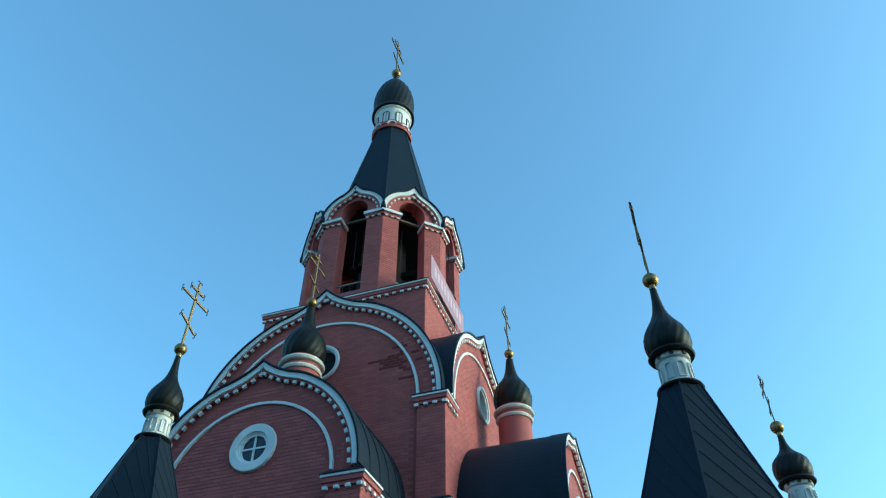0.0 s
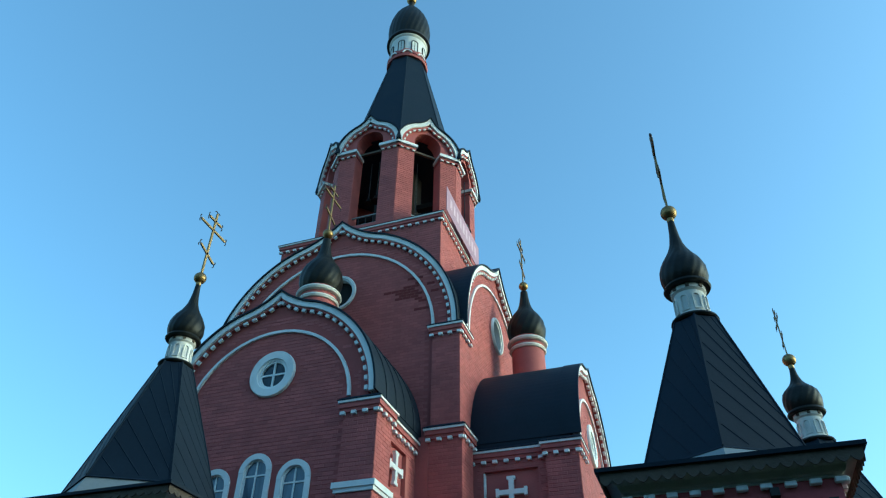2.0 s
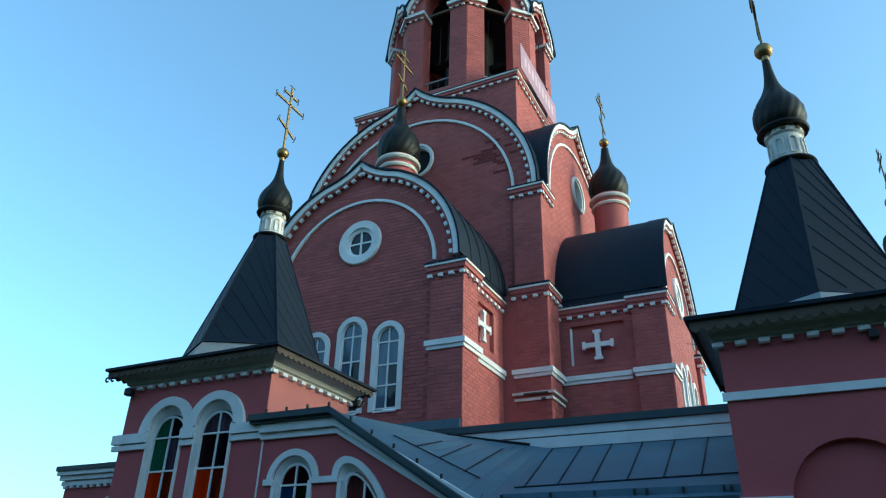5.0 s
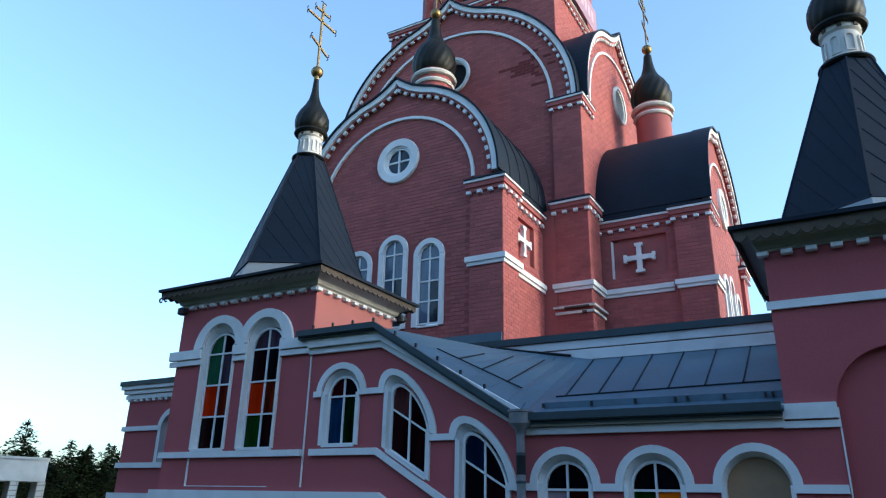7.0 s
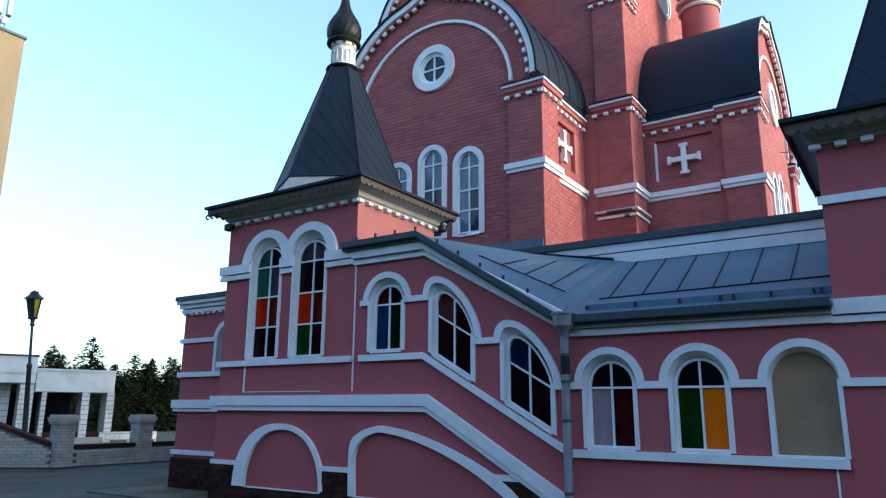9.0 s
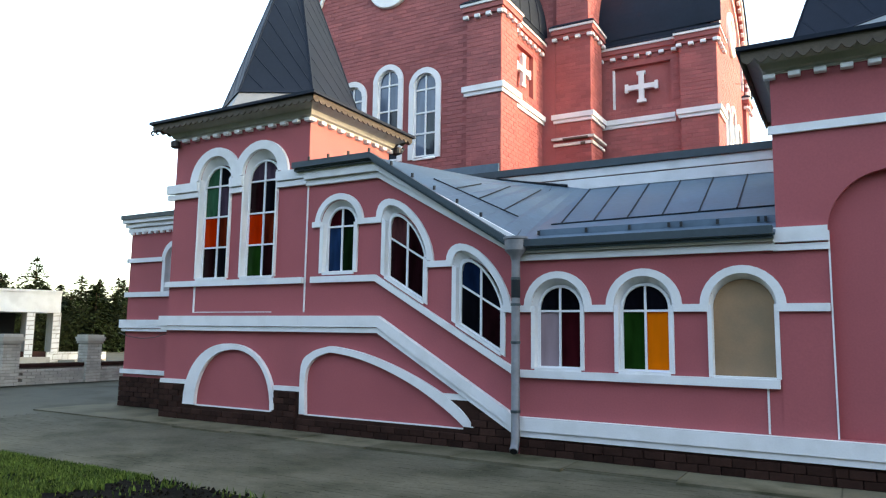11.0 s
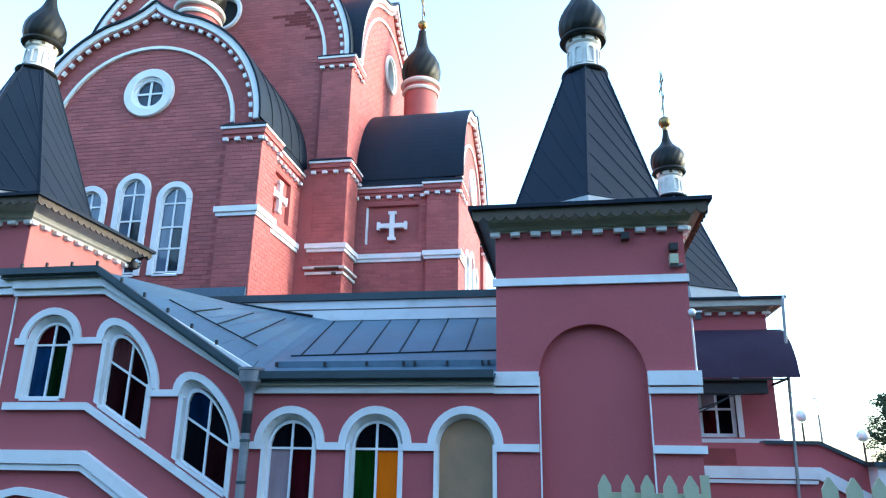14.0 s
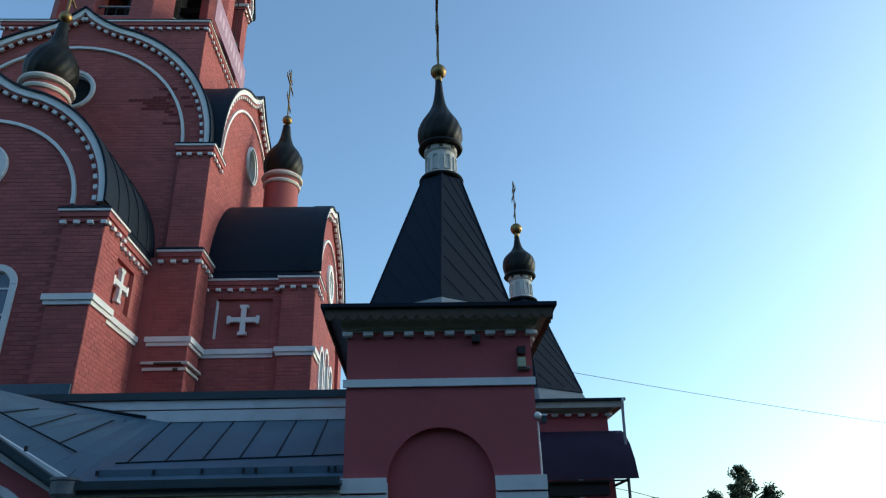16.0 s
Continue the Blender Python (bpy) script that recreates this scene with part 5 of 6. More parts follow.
for x0, x1, z, h, w in ((-13.40, -12.28, 2.97, 0.09, 0.05), (-13.40, -11.25, 2.245, 0.10, 0.06), (-13.46, -11.2, 1.60, 0.17, 0.10), (-13.42, -11.2, 1.53, 0.06, 0.07), (-13.40, -11.2, 0.66, 0.09, 0.05)):
    band(wing, WF, [(x0, z), (x1, z)], h, -0.1, w)
for z0, z1, e in ((3.62, 3.70, 0.06), (3.72, 3.80, 0.10), (3.81, 3.89, 0.15)):
    part("cornice", box(bmesh.new(), -13.35 - e, -11.1, 9.6 - e, 10.6, z0, z1), WHITE, wing)
part("roof", box(bmesh.new(), -13.52, -11.1, 9.42, 16.0, 3.89, 3.98), DARKTIN, wing, "flat dark metal roof")
part("roof", box(bmesh.new(), -12.7, -11.2, 9.9, 14.0, 3.98, 4.10), DARKTIN, wing)
pieces("dentil", boxmesh("dentil", 0.085, 0.06, 0.05, WHITE, 0.005), wing, [Matrix.Translation((-13.30 + 0.19 * i, 9.565, 3.592)) for i in range(11)])

part("wire", tube(bmesh.new(), [(-13.42, 9.48, 1.50), (-13.1, 9.48, 1.43), (-12.7, 9.48, 1.39), (-12.3, 9.48, 1.41), (-11.95, 9.48, 1.49)], 0.008, 5), BLACK, wing, "thin slack cable under the band")

# ---- brick plinths ----
brick_mesh = {w: boxmesh("plinth_brick", w, 0.07, 0.094, PLINTH, 0.006) for w in (0.24, 0.12)}


def plinth(owner, x0, x1, y, top):
    """Courses of dark brick below the line top(x)."""
    for row in range(8):
        z = 0.05 + 0.1 * row
        x = x0 + (0.12 if row % 2 else 0.0)
        if row % 2 and top(x0 + 0.06) > z + 0.03:
            link("brick", brick_mesh[0.12], owner, Matrix.Translation((x0 + 0.06, y - 0.032, z)))
        while x + 0.25 <= x1 + 0.12:
            full = x + 0.25 <= x1 + 0.01
            c = x + (0.125 if full else 0.06)
            if top(c) > z + 0.02:
                link("brick", brick_mesh[0.24 if full else 0.12], owner, Matrix.Translation((c, y - 0.034 + 0.004 * math.sin(37 * c + row), z)))
            x += 0.25


def lower(pts):
    """Height of a polyline at x."""
    def f(x):
        for (a, b), (c, d) in zip(pts, pts[1:]):
            if a <= x <= c:
                return b + (d - b) * (x - a) / max(c - a, 1e-6)
        return 0.0
    return f


plinth(gallery, -7.80, -4.0, YF, lower([(-7.80, 0.24), (-4.86, 0.24), (-4.66, 0.30), (-4.9, 0.62), (-4.66, 0.62), (-4.0, 0.22), (-3.9, 0.22)]))
part("plinth_wall", slab(bmesh.new(), FRONT, [(-7.80, 0.0), (-4.0, 0.0), (-4.0, 0.235), (-4.70, 0.645), (-5.03, 0.645), (-4.66, 0.25), (-7.80, 0.25)], (), 0.0, 0.045), PLINTH, gallery, "dark brown brick plinth")
plinth(gallery, -3.95, -0.30, YF, lambda x: 0.23)
part("plinth_wall", box(bmesh.new(), -3.95, -0.30, YF - 0.045, YF, 0.0, 0.235), PLINTH, gallery, "dark brown brick plinth")
part("plinth_wall", box(bmesh.new(), -0.30, 1.62, YF - 0.035, YF + 0.008, 0.0, 0.235), PLINTH, right_turret, "dark brown brick plinth")
part("plinth_wall", slab(bmesh.new(), FRONT, [(-11.10, 0.0), (-7.81, 0.0), (-7.81, 0.615), (-8.33, 0.615), (-8.40, 0.25), (-10.20, 0.25), (-10.45, 0.615), (-11.10, 0.615)], (), 0.0, 0.045), PLINTH, left_turret, "dark brown brick plinth")
part("flashing_skirt", box(bmesh.new(), -9.3, OX + 3.11, 13.44, 13.50, 4.5, 5.26), GREYTIN, church, "grey sheet metal skirt where wall meets roof")
plinth(left_turret, -11.10, -7.80, YF, lambda x: 0.60 if x < -10.52 or x > -8.30 else 0.22)
plinth(right_turret, -0.3, 1.62, YF, lambda x: 0.23)
plinth(wing, -13.38, -11.27, 9.6, lambda x: 0.64)


# ---- church brickwork in relief ----
def brickwork(m, u0, u1, v0, v1, keep, rnd, loose=False, flaked=None):
    """Bricks laid in running bond where keep(u, v) is true; one joined mesh or single pieces."""
    L, H = 0.262, 0.098
    whole, bare, single = ([], []), ([], []), []
    row, v = 0, v0
    while v < v1:
        u = u0 - (L / 2 if row % 2 else 0)
        while u < u1:
            a, b = max(u, u0) + 0.004, min(u + L, u1) - 0.004
            if b - a > 0.05 and keep((a + b) / 2, v + H / 2) and keep(a, v + H / 2) and keep(b, v + H / 2):
                w = rnd.uniform(0.004, 0.009)
                if loose and b - a > 0.24:
                    single.append(m @ Matrix.Translation(((a + b) / 2, v + H / 2, w - 0.03)))
                else:
                    verts, faces = bare if flaked and flaked((a + b) / 2, v) else whole
                    k = len(verts)
                    for x, y, d in ((a, v + 0.006, 0), (b, v + 0.006, 0), (b, v + H - 0.006, 0), (a, v + H - 0.006, 0), (a + 0.004, v + 0.010, w), (b - 0.004, v + 0.010, w), (b - 0.004, v + H - 0.010, w), (a + 0.004, v + H - 0.010, w)):
                        verts.append(m @ Vector((x, y, d)))
                    faces += [(k + 4, k + 5, k + 6, k + 7), (k, k + 1, k + 5, k + 4), (k + 1, k + 2, k + 6, k + 5), (k + 2, k + 3, k + 7, k + 6), (k + 3, k, k + 4, k + 7)]
            u += L
        row += 1
        v += H
    for (verts, faces), mat in ((whole, BRICKS), (bare, FLAKED)):
        if verts:
            me = bpy.data.meshes.new("brickwork")
            me.from_pydata(verts, [], faces)
            me.materials.append(mat)
            ob = link("brickwork", me, church)
            ob["kind"] = "stuff"
    return single


rb = random.Random(5)
single_mesh = boxmesh("brick", 0.250, 0.086, 0.06, ONEBRICK, 0.004)
near = []
cen = Vector((OX, OY, 0))
in_arc = lambda u, v, zs, r: (v < zs and abs(u) < r) or (v >= zs and u * u + (v - zs) ** 2 < r * r)


def clear_front(u, v):
    for cu, zb, zsp, r in TRIPLE:
        if v > zb - 0.1 and in_arc(u - cu, v, zsp, 0.45):
            return False
    if (u - 0.08) ** 2 + (v - ZS - 1.09) ** 2 < 0.66 ** 2:
        return False
    q = math.hypot(u, v - ZS - 0.15)
    return abs(u) < 2.26 if v < ZS - 0.3 else (q < 2.27 or 2.40 < q < 2.68 or v < ZS + 0.15) and abs(u) < 2.66


FA = plane_at(cen + Vector((0, -7.0, 0)), (0, -1, 0))
brickwork(FA, -2.6, 2.6, 4.8, 12.2, clear_front, rb)
FB = plane_at(cen + Vector((0, -4.15, 0)), (0, -1, 0))
clear_big = lambda u, v: (abs(u) < 3.35 if v < 12.5 else (math.hypot(u, v - 12.60) < 3.33 or 3.43 < math.hypot(u, v - 12.60) < 3.82)) and u * u + (v - 14.50) ** 2 > 0.69 ** 2


def damp(u, v):
    """Ragged patches of flaked paint near the right shoulder of the great gable."""
    d = 0.55 * noise.noise(Vector((u * 1.3, v * 6.0, 3.0))) + 0.55 * noise.noise(Vector((u * 4.5, v * 9.5, 9.0)))
    spot = 0.95 * math.exp(-((u - 3.05) / 0.5) ** 2 - ((v - 13.75) / 0.6) ** 2) + 0.75 * math.exp(-((u - 2.35) / 0.75) ** 2 - ((v - 14.0) / 0.32) ** 2)
    return v > 13.0 and d + spot > 0.62


brickwork(FB, -3.85, 3.85, 9.0, 16.5, clear_big, rb, flaked=damp)
EB = plane_at(cen + Vector((4.15, 0, 0)), (1, 0, 0))
brickwork(EB, -3.85, 3.85, 9.0, 16.5, clear_big, rb)
off_band = lambda z: lambda u, v: not (z - 0.02 < v < z + 0.36)
# piers: south and east faces
for cx, cy, h, z0, z1, zb in ((OX + 2.71, OY - 6.68, 0.43, 4.8, 8.66, 6.83), (OX - 2.71, OY - 6.68, 0.43, 7.3, 8.66, 6.83), (OX + 3.79, OY - 3.80, 0.46, 4.8, 9.0, 6.78), (OX + 3.77, OY - 3.82, 0.42, 9.5, 12.2, 0.0), (OX + 6.64, OY - 2.91, 0.43, 4.8, 8.66, 6.83)):
    low = lambda u, v, zb=zb: not (zb - 0.02 < v < zb + 0.36) and not (6.75 < zb < 6.8 and 6.25 < v < 6.52)
    nearest = cx > OX and abs(cy - OY) > 5
    near += brickwork(plane_at((cx, cy - h, 0), (0, -1, 0)), -h, h, z0, z1, low, rb, nearest)
    near += brickwork(plane_at((cx + h, cy, 0), (1, 0, 0)), -h, h, z0, z1, low, rb, nearest)
# arm sides
SA = plane_at(cen + Vector((2.98, 0, 0)), (1, 0, 0))
pc1 = -5.62
no_panel = lambda pc, zb: lambda u, v: not (abs(u - pc) < 0.76 and 7.35 < v < 8.53) and not (zb - 0.02 < v < zb + 0.36)
brickwork(SA, -6.2, -4.3, 4.8, 8.66, no_panel(pc1, 6.83), rb)
RA = plane_at(cen + Vector((0, -3.18, 0)), (0, -1, 0))
brickwork(RA, 4.3, 6.45, 4.8, 8.66, no_panel(5.235, 6.83), rb)
EG = plane_at(cen + Vector((6.96, 0, 0)), (1, 0, 0))
brickwork(EG, -2.4, 2.4, 7.6, 11.8, lambda u, v: in_arc(u, v, ZS + 0.1, 2.26) and (u - 0.08) ** 2 + (v - ZS - 1.09) ** 2 > 0.67 ** 2, rb)
# belfry base and belfry piers
brickwork(plane_at((OX, OY - 3.15, 0), (0, -1, 0)), -3.15, 3.15, 15.6, 17.5, lambda u, v: True, rb)
brickwork(plane_at((OX + 3.15, OY, 0), (1, 0, 0)), -3.15, 3.15, 15.6, 17.5, lambda u, v: True, rb)
for i in (7, 0, 1, 2):
    a = radians(-90 + 45 * i)
    o = Vector((math.cos(a), math.sin(a), 0))
    mo = plane_at(cen + o * AP, o)
    brickwork(mo, -side + 0.01, -OW - 0.01, Z0 + 0.35, 21.85, lambda u, v: True, rb)
    brickwork(mo, OW + 0.01, side - 0.01, Z0 + 0.35, 21.85, lambda u, v: True, rb)
pieces("brick", single_mesh, church, near)


# ---- entrance porch with its own turret, behind the right turret ----
porch, zc3 = turret("turret", 2.60, 15.55, 1.34, 4.91, 0.86, "raspberry porch turret with dark tent roof and onion dome", holes_front=[[(2.55, 2.30), (3.22, 2.30), (3.22, 3.35), (2.55, 3.35)]], axis=(2.58, 15.45), tip=0.596, cross=1.17, drop=0.24, tent=(1.22, 0.33, 1.38, 5.27, 7.56), bulb=0.385, scalloped=False)
PF = plane_at((0, 14.21, 0), (0, -1, 0))
lights = [((2.62, 2.37), (2.865, 2.80)), ((2.905, 2.37), (3.15, 2.80)), ((2.62, 2.84), (2.865, 3.28)), ((2.905, 2.84), (3.15, 3.28))]
rect = lambda a, b: [a, (b[0], a[1]), b, (a[0], b[1])]
bm = slab(bmesh.new(), PF, rect((2.55, 2.30), (3.22, 3.35)), [rect(a, b) for a, b in lights], -0.16, -0.10)
pw = part("window", bm, PVC, porch, "white window with four panes")
# upper-left pane is pale to paint a bright reflection on it
for a, b in lights:
    part("pane", slab(bmesh.new(), PF, rect(a, b), (), -0.14, -0.13), PANES["red" if a == (2.62, 2.37) else "pale" if a == (2.62, 2.84) else "dark"], pw)
for a, b in (((2.47, 2.30), (2.55, 3.45)), ((3.22, 2.30), (3.32, 3.45))):
    part("window_trim", slab(bmesh.new(), PF, rect(a, b), (), -0.10, 0.03), WHITE, porch)
band(porch, PF, [(1.45, 2.16), (3.98, 2.16)], 0.11, 0.0, 0.07, "sill_band")
# awning: bent dark sheet on a frame
awn = thing("awning", (3.2, 13.7, 3.3), "dark purple curved sheet awning over the porch door", "awning")
bm = bmesh.new()
prof = [(14.19, 4.30), (14.0, 4.28), (13.75, 4.17), (13.5, 3.92), (13.32, 3.62), (13.22, 3.28)]
a = [bm.verts.new((2.15, y, z)) for y, z in prof]
b = [bm.verts.new((4.13, y, z)) for y, z in prof]
for i in range(len(prof) - 1):
    bm.faces.new((a[i], b[i], b[i + 1], a[i + 1]))
bmesh.ops.solidify(bm, geom=bm.faces[:], thickness=0.02)
part("sheet", bm, AWNING, awn, smooth=True)
bm = bmesh.new()
for x in (2.2, 3.9):
    box(bm, x, x + 0.03, 13.25, 14.2, 3.24, 3.28)
box(bm, 2.2, 3.93, 13.25, 13.28, 3.24, 3.27)
part("frame", bm, BLACK, awn)
part("sign_box", box(bmesh.new(), 2.35, 3.60, 13.35, 13.7, 3.02, 3.27), BLACK, awn, "black box under the awning")
# pole by the porch, landing and stair parapet
pole = thing("downpipe", (4.07, 13.9, 0), "thin zinc pipe from porch eave to the ground", "drainpipe")
part("pipe", tube(bmesh.new(), [(4.20, 13.85, 4.86), (4.10, 13.55, 4.74), (4.08, 13.53, 4.6), (4.01, 13.53, 3.1), (3.89, 13.53, 0.0)], 0.028, 8), SKIRT, pole, smooth=True)
par = thing("stair_parapet", (4.0, 13.6, 0), "raspberry stucco porch parapet with white coping, falling with the steps", "parapet wall")
PP = plane_at((0, 13.6, 0), (0, -1, 0))
part("wall", slab(bmesh.new(), PP, [(1.7, 0), (5.2, 0), (5.2, 1.75), (4.35, 2.18), (1.7, 2.18)], (), -0.3, 0.0), STUCCO, par)
part("coping", ribbon(bmesh.new(), PP, [(3.5, 2.16), (4.38, 2.16), (5.12, 1.80)], [(3.5, 2.22), (4.40, 2.22), (5.15, 1.86)], -0.34, 0.05), DARKTIN, par)
part("band", ribbon(bmesh.new(), PP, [(1.7, 1.58), (4.3, 1.58), (5.3, 1.02)], [(1.7, 1.78), (4.35, 1.78), (5.3, 1.24)], -0.02, 0.07), WHITE, par)
part("band", ribbon(bmesh.new(), PP, [(1.7, 1.50), (4.28, 1.50)], [(1.7, 1.56), (4.3, 1.56)], -0.02, 0.05), WHITE, par)
part("post", box(bmesh.new(), 5.12, 5.42, 13.2, 13.65, 0, 1.80), WHITE, par)
part("post_cap", box(bmesh.new(), 5.06, 5.48, 13.12, 13.7, 1.80, 1.88), DARKTIN, par)
part("handrail", tube(bmesh.new(), [(1.8, 13.0, 1.29), (2.35, 13.0, 1.15), (3.83, 13.0, 0.78)], 0.025, 6), PIPE, par)
part("plinth", box(bmesh.new(), 1.7, 5.2, 13.52, 13.6, 0, 0.4), PLINTH, par)


part("paint_patch", slab(bmesh.new(), PP, [(2.38, 1.80), (3.0, 1.80), (3.0, 2.08), (2.38, 2.08)], (), -0.01, 0.004), PATCH, par, "darker red repair patch with pale scrapes")
for dz in (0.0, 0.06):
    part("wire", tube(bmesh.new(), [(2.34, 13.3, 2.66 + dz), (2.65, 13.3, 2.80 + dz * 0.5), (2.94, 13.3, 2.96), (3.18, 13.3, 3.05)], 0.011, 5), BLACK, awn, "loose black wire")

# camera and small boxes on the right turret
cctv = thing("security_camera", (1.48, 8.7, 4.2), "small cream camera box under the turret eave", "camera")
part("housing", box(bmesh.new(), 1.40, 1.50, 8.66, 8.80, 4.14, 4.26), FENCE, cctv)
part("bracket", box(bmesh.new(), 1.40, 1.56, 8.70, 8.80, 4.12, 4.145), PIPE, cctv)
for x, z in ((1.46, 4.37), (0.88, 4.535)):
    sp = thing("spotlight", (x, 8.72, z), "small dark spotlight fixed under the eave", "lamp", "spotlights")
    part("lamp_head", box(bmesh.new(), x - 0.05, x + 0.05, 8.68, 8.80, z - 0.05, z + 0.04), BLACK, sp)
sp = thing("spotlight", (-11.02, 8.7, 5.02), "small dark spotlight fixed under the eave", "lamp", "spotlights")
part("lamp_head", lathe(bmesh.new(), [(0.05, 4.98), (0.09, 5.0), (0.09, 5.1), (0.04, 5.13)], 12, (-11.0, 8.68)), BLACK, sp)
sp = thing("spotlight", (-7.62, 11.22, 5.13), "small dark spotlight on a curled bracket under the eave", "lamp", "spotlights")
part("lamp_head", lathe(bmesh.new(), [(0.05, 5.06), (0.085, 5.08), (0.085, 5.18), (0.04, 5.21)], 12, (-7.66, 11.22)), BLACK, sp)
part("bracket", tube(bmesh.new(), [(-7.84, 11.22, 5.10), (-7.70, 11.22, 5.05), (-7.56, 11.22, 5.08), (-7.53, 11.26, 5.17), (-7.60, 11.3, 5.2)], 0.018, 5), BLACK, sp)
for dx in (0.0, 0.14):
    part("curl", tube(bmesh.new(), [(-11.40 + dx + 0.045 * math.cos(0.9 * k), 8.47, 5.27 + 0.045 * math.sin(0.9 * k)) for k in range(7)], 0.017, 5), BLACK, left_turret, "small black iron curl")
FZ = 3.54
sp = thing("floodlight", (1.72, 8.95, FZ), "white floodlight on the turret corner", "lamp")
part("globe", lathe(bmesh.new(), [(max(0.05 * math.sin(math.pi * i / 8), 0.002), FZ - 0.05 * math.cos(math.pi * i / 8)) for i in range(9)], 14, (1.62, 8.80)), LAMPGLASS, sp, "white glass globe", True)
part("lamp_head", box(bmesh.new(), 1.66, 1.735, 8.83, 8.93, FZ - 0.075, FZ + 0.005), DARKTIN, sp)
part("hood", box(bmesh.new(), 1.655, 1.745, 8.82, 8.94, FZ + 0.006, FZ + 0.026), WHITE, sp)
part("conduit", tube(bmesh.new(), [(1.62, 8.86, FZ - 0.03), (1.617, 8.84, 3.4), (1.617, 8.83, 2.81)], 0.017, 6), WHITE, sp, "white cable conduit down the corner")

# ---- picket gate and fence on the lawn edge ----
def picket(parent, x, y, z0, z1, w, lean=0.0):
    m = plane_at((x, y, 0), (0, -1, 0)) @ Matrix.Rotation(lean, 4, "Z")
    h = w / 2
    bm = slab(bmesh.new(), m, [(-h, z0), (h, z0), (h, z1 - 0.07), (0.006, z1), (-0.006, z1), (-h, z1 - 0.07)], (), 0.0, 0.022)
    part("picket", bm, FENCE, parent)


gate = thing("picket_gate", (0.5, 5.0, 0), "cream painted wooden picket gate", "gate")
for i, x in enumerate((0.298, 0.435, 0.568, 0.701, 0.846)):
    picket(gate, x, 5.0, 0.12, 1.65, 0.086 if i < 4 else 0.094, radians((0.3, -0.2, 0.1, -0.3, 0.2)[i]))
for z in (1.515, 0.45):
    part("rail", box(bmesh.new(), 0.275, 0.91, 5.001, 5.04, z - 0.022, z + 0.022), FENCE, gate)
for s in ([(0.345, 1.38), (0.385, 1.36), (0.495, 1.475), (0.445, 1.495)], [(0.825, 1.38), (0.785, 1.36), (0.675, 1.475), (0.725, 1.495)]):
    part("brace", slab(bmesh.new(), plane_at((0, 5.0, 0), (0, -1, 0)), s, (), -0.038, -0.004), FENCE, gate)
part("gate_post", box(bmesh.new(), 0.912, 0.962, 5.0, 5.06, 0, 1.655), FENCE, gate)
part("latch", box(bmesh.new(), 0.27, 0.29, 4.95, 4.995, 1.15, 1.22), BLACK, gate)
fence = thing("picket_fence", (2.1, 5.0, 0), "cream painted wooden picket fence", "fence")
for i in range(9):
    picket(fence, 1.69 + 0.14 * i, 5.0, 0.12, 1.655, 0.092, radians(random.uniform(-0.5, 0.5)))
for px in (1.65, 2.87):
    part("fence_post", box(bmesh.new(), px - 0.045, px + 0.045, 5.041, 5.12, 0, 1.5), FENCE, fence)
for z in (1.42, 0.45):
    part("rail", box(bmesh.new(), 1.62, 2.87, 5.001, 5.04, z - 0.022, z + 0.022), FENCE, fence)

part("brace", slab(bmesh.new(), plane_at((0, 5.0, 0), (0, -1, 0)), [(1.67, 1.16), (1.73, 1.12), (2.05, 1.38), (1.99, 1.42)], (), -0.038, -0.004), FENCE, fence)

# ---- paving by the walls, lawn ----
rs = random.Random(8)
verts, faces = [], []
for row in range(30):
    y0 = 5.02 + 0.104 * row
    x = -13.5 + (0.104 if row % 2 else 0.0)
    while x < 1.5:
        h = -0.026 + rs.uniform(0.0, 0.003)
        k = len(verts)
        g = 0.001
        verts += [(x + g, y0 + g, h), (x + 0.204 - g, y0 + g, h), (x + 0.204 - g, y0 + 0.104 - g, h), (x + g, y0 + 0.104 - g, h), (x + g, y0 + g, h - 0.006), (x + 0.204 - g, y0 + g, h - 0.006)]
        faces += [(k, k + 1, k + 2, k + 3), (k + 4, k + 5, k + 1, k)]
        x += 0.208
me = bpy.data.meshes.new("paving_setts")
me.from_pydata(verts, [], faces)
me.materials.append(SETTS)
tagged(link("paving_setts", me), "worn grey concrete setts in long rows", "paving", kind="stuff")
apron = tagged(link("pavement", to_mesh("pavement", box(bmesh.new(), -14.0, 9.0, 8.15, 14.5, -0.05, -0.004), APRON)), "pale concrete strip along the church wall", "pavement", kind="structure")
x = -11.3
while x < 1.6:
    w, f = rs.uniform(1.1, 1.9), rs.uniform(8.02, 8.16)
    link("paving_slab", to_mesh("paving_slab", box(bmesh.new(), x, x + w - 0.012, f, YF - 0.06, -0.03, 0.004 + rs.uniform(0, 0.006)), SLAB), apron)
    x += w
tagged(link("lawn_soil", to_mesh("lawn_soil", box(bmesh.new(), -60, 12, 3.0, 4.95, -0.05, 0.03), SOIL)), "dark soil bed along the paving", "soil", kind="structure")
tagged(link("lawn", to_mesh("lawn", box(bmesh.new(), -60, 12, -40, 2.996, -0.05, 0.028), TURF)), "short worn lawn behind the soil bed", "lawn", kind="structure")


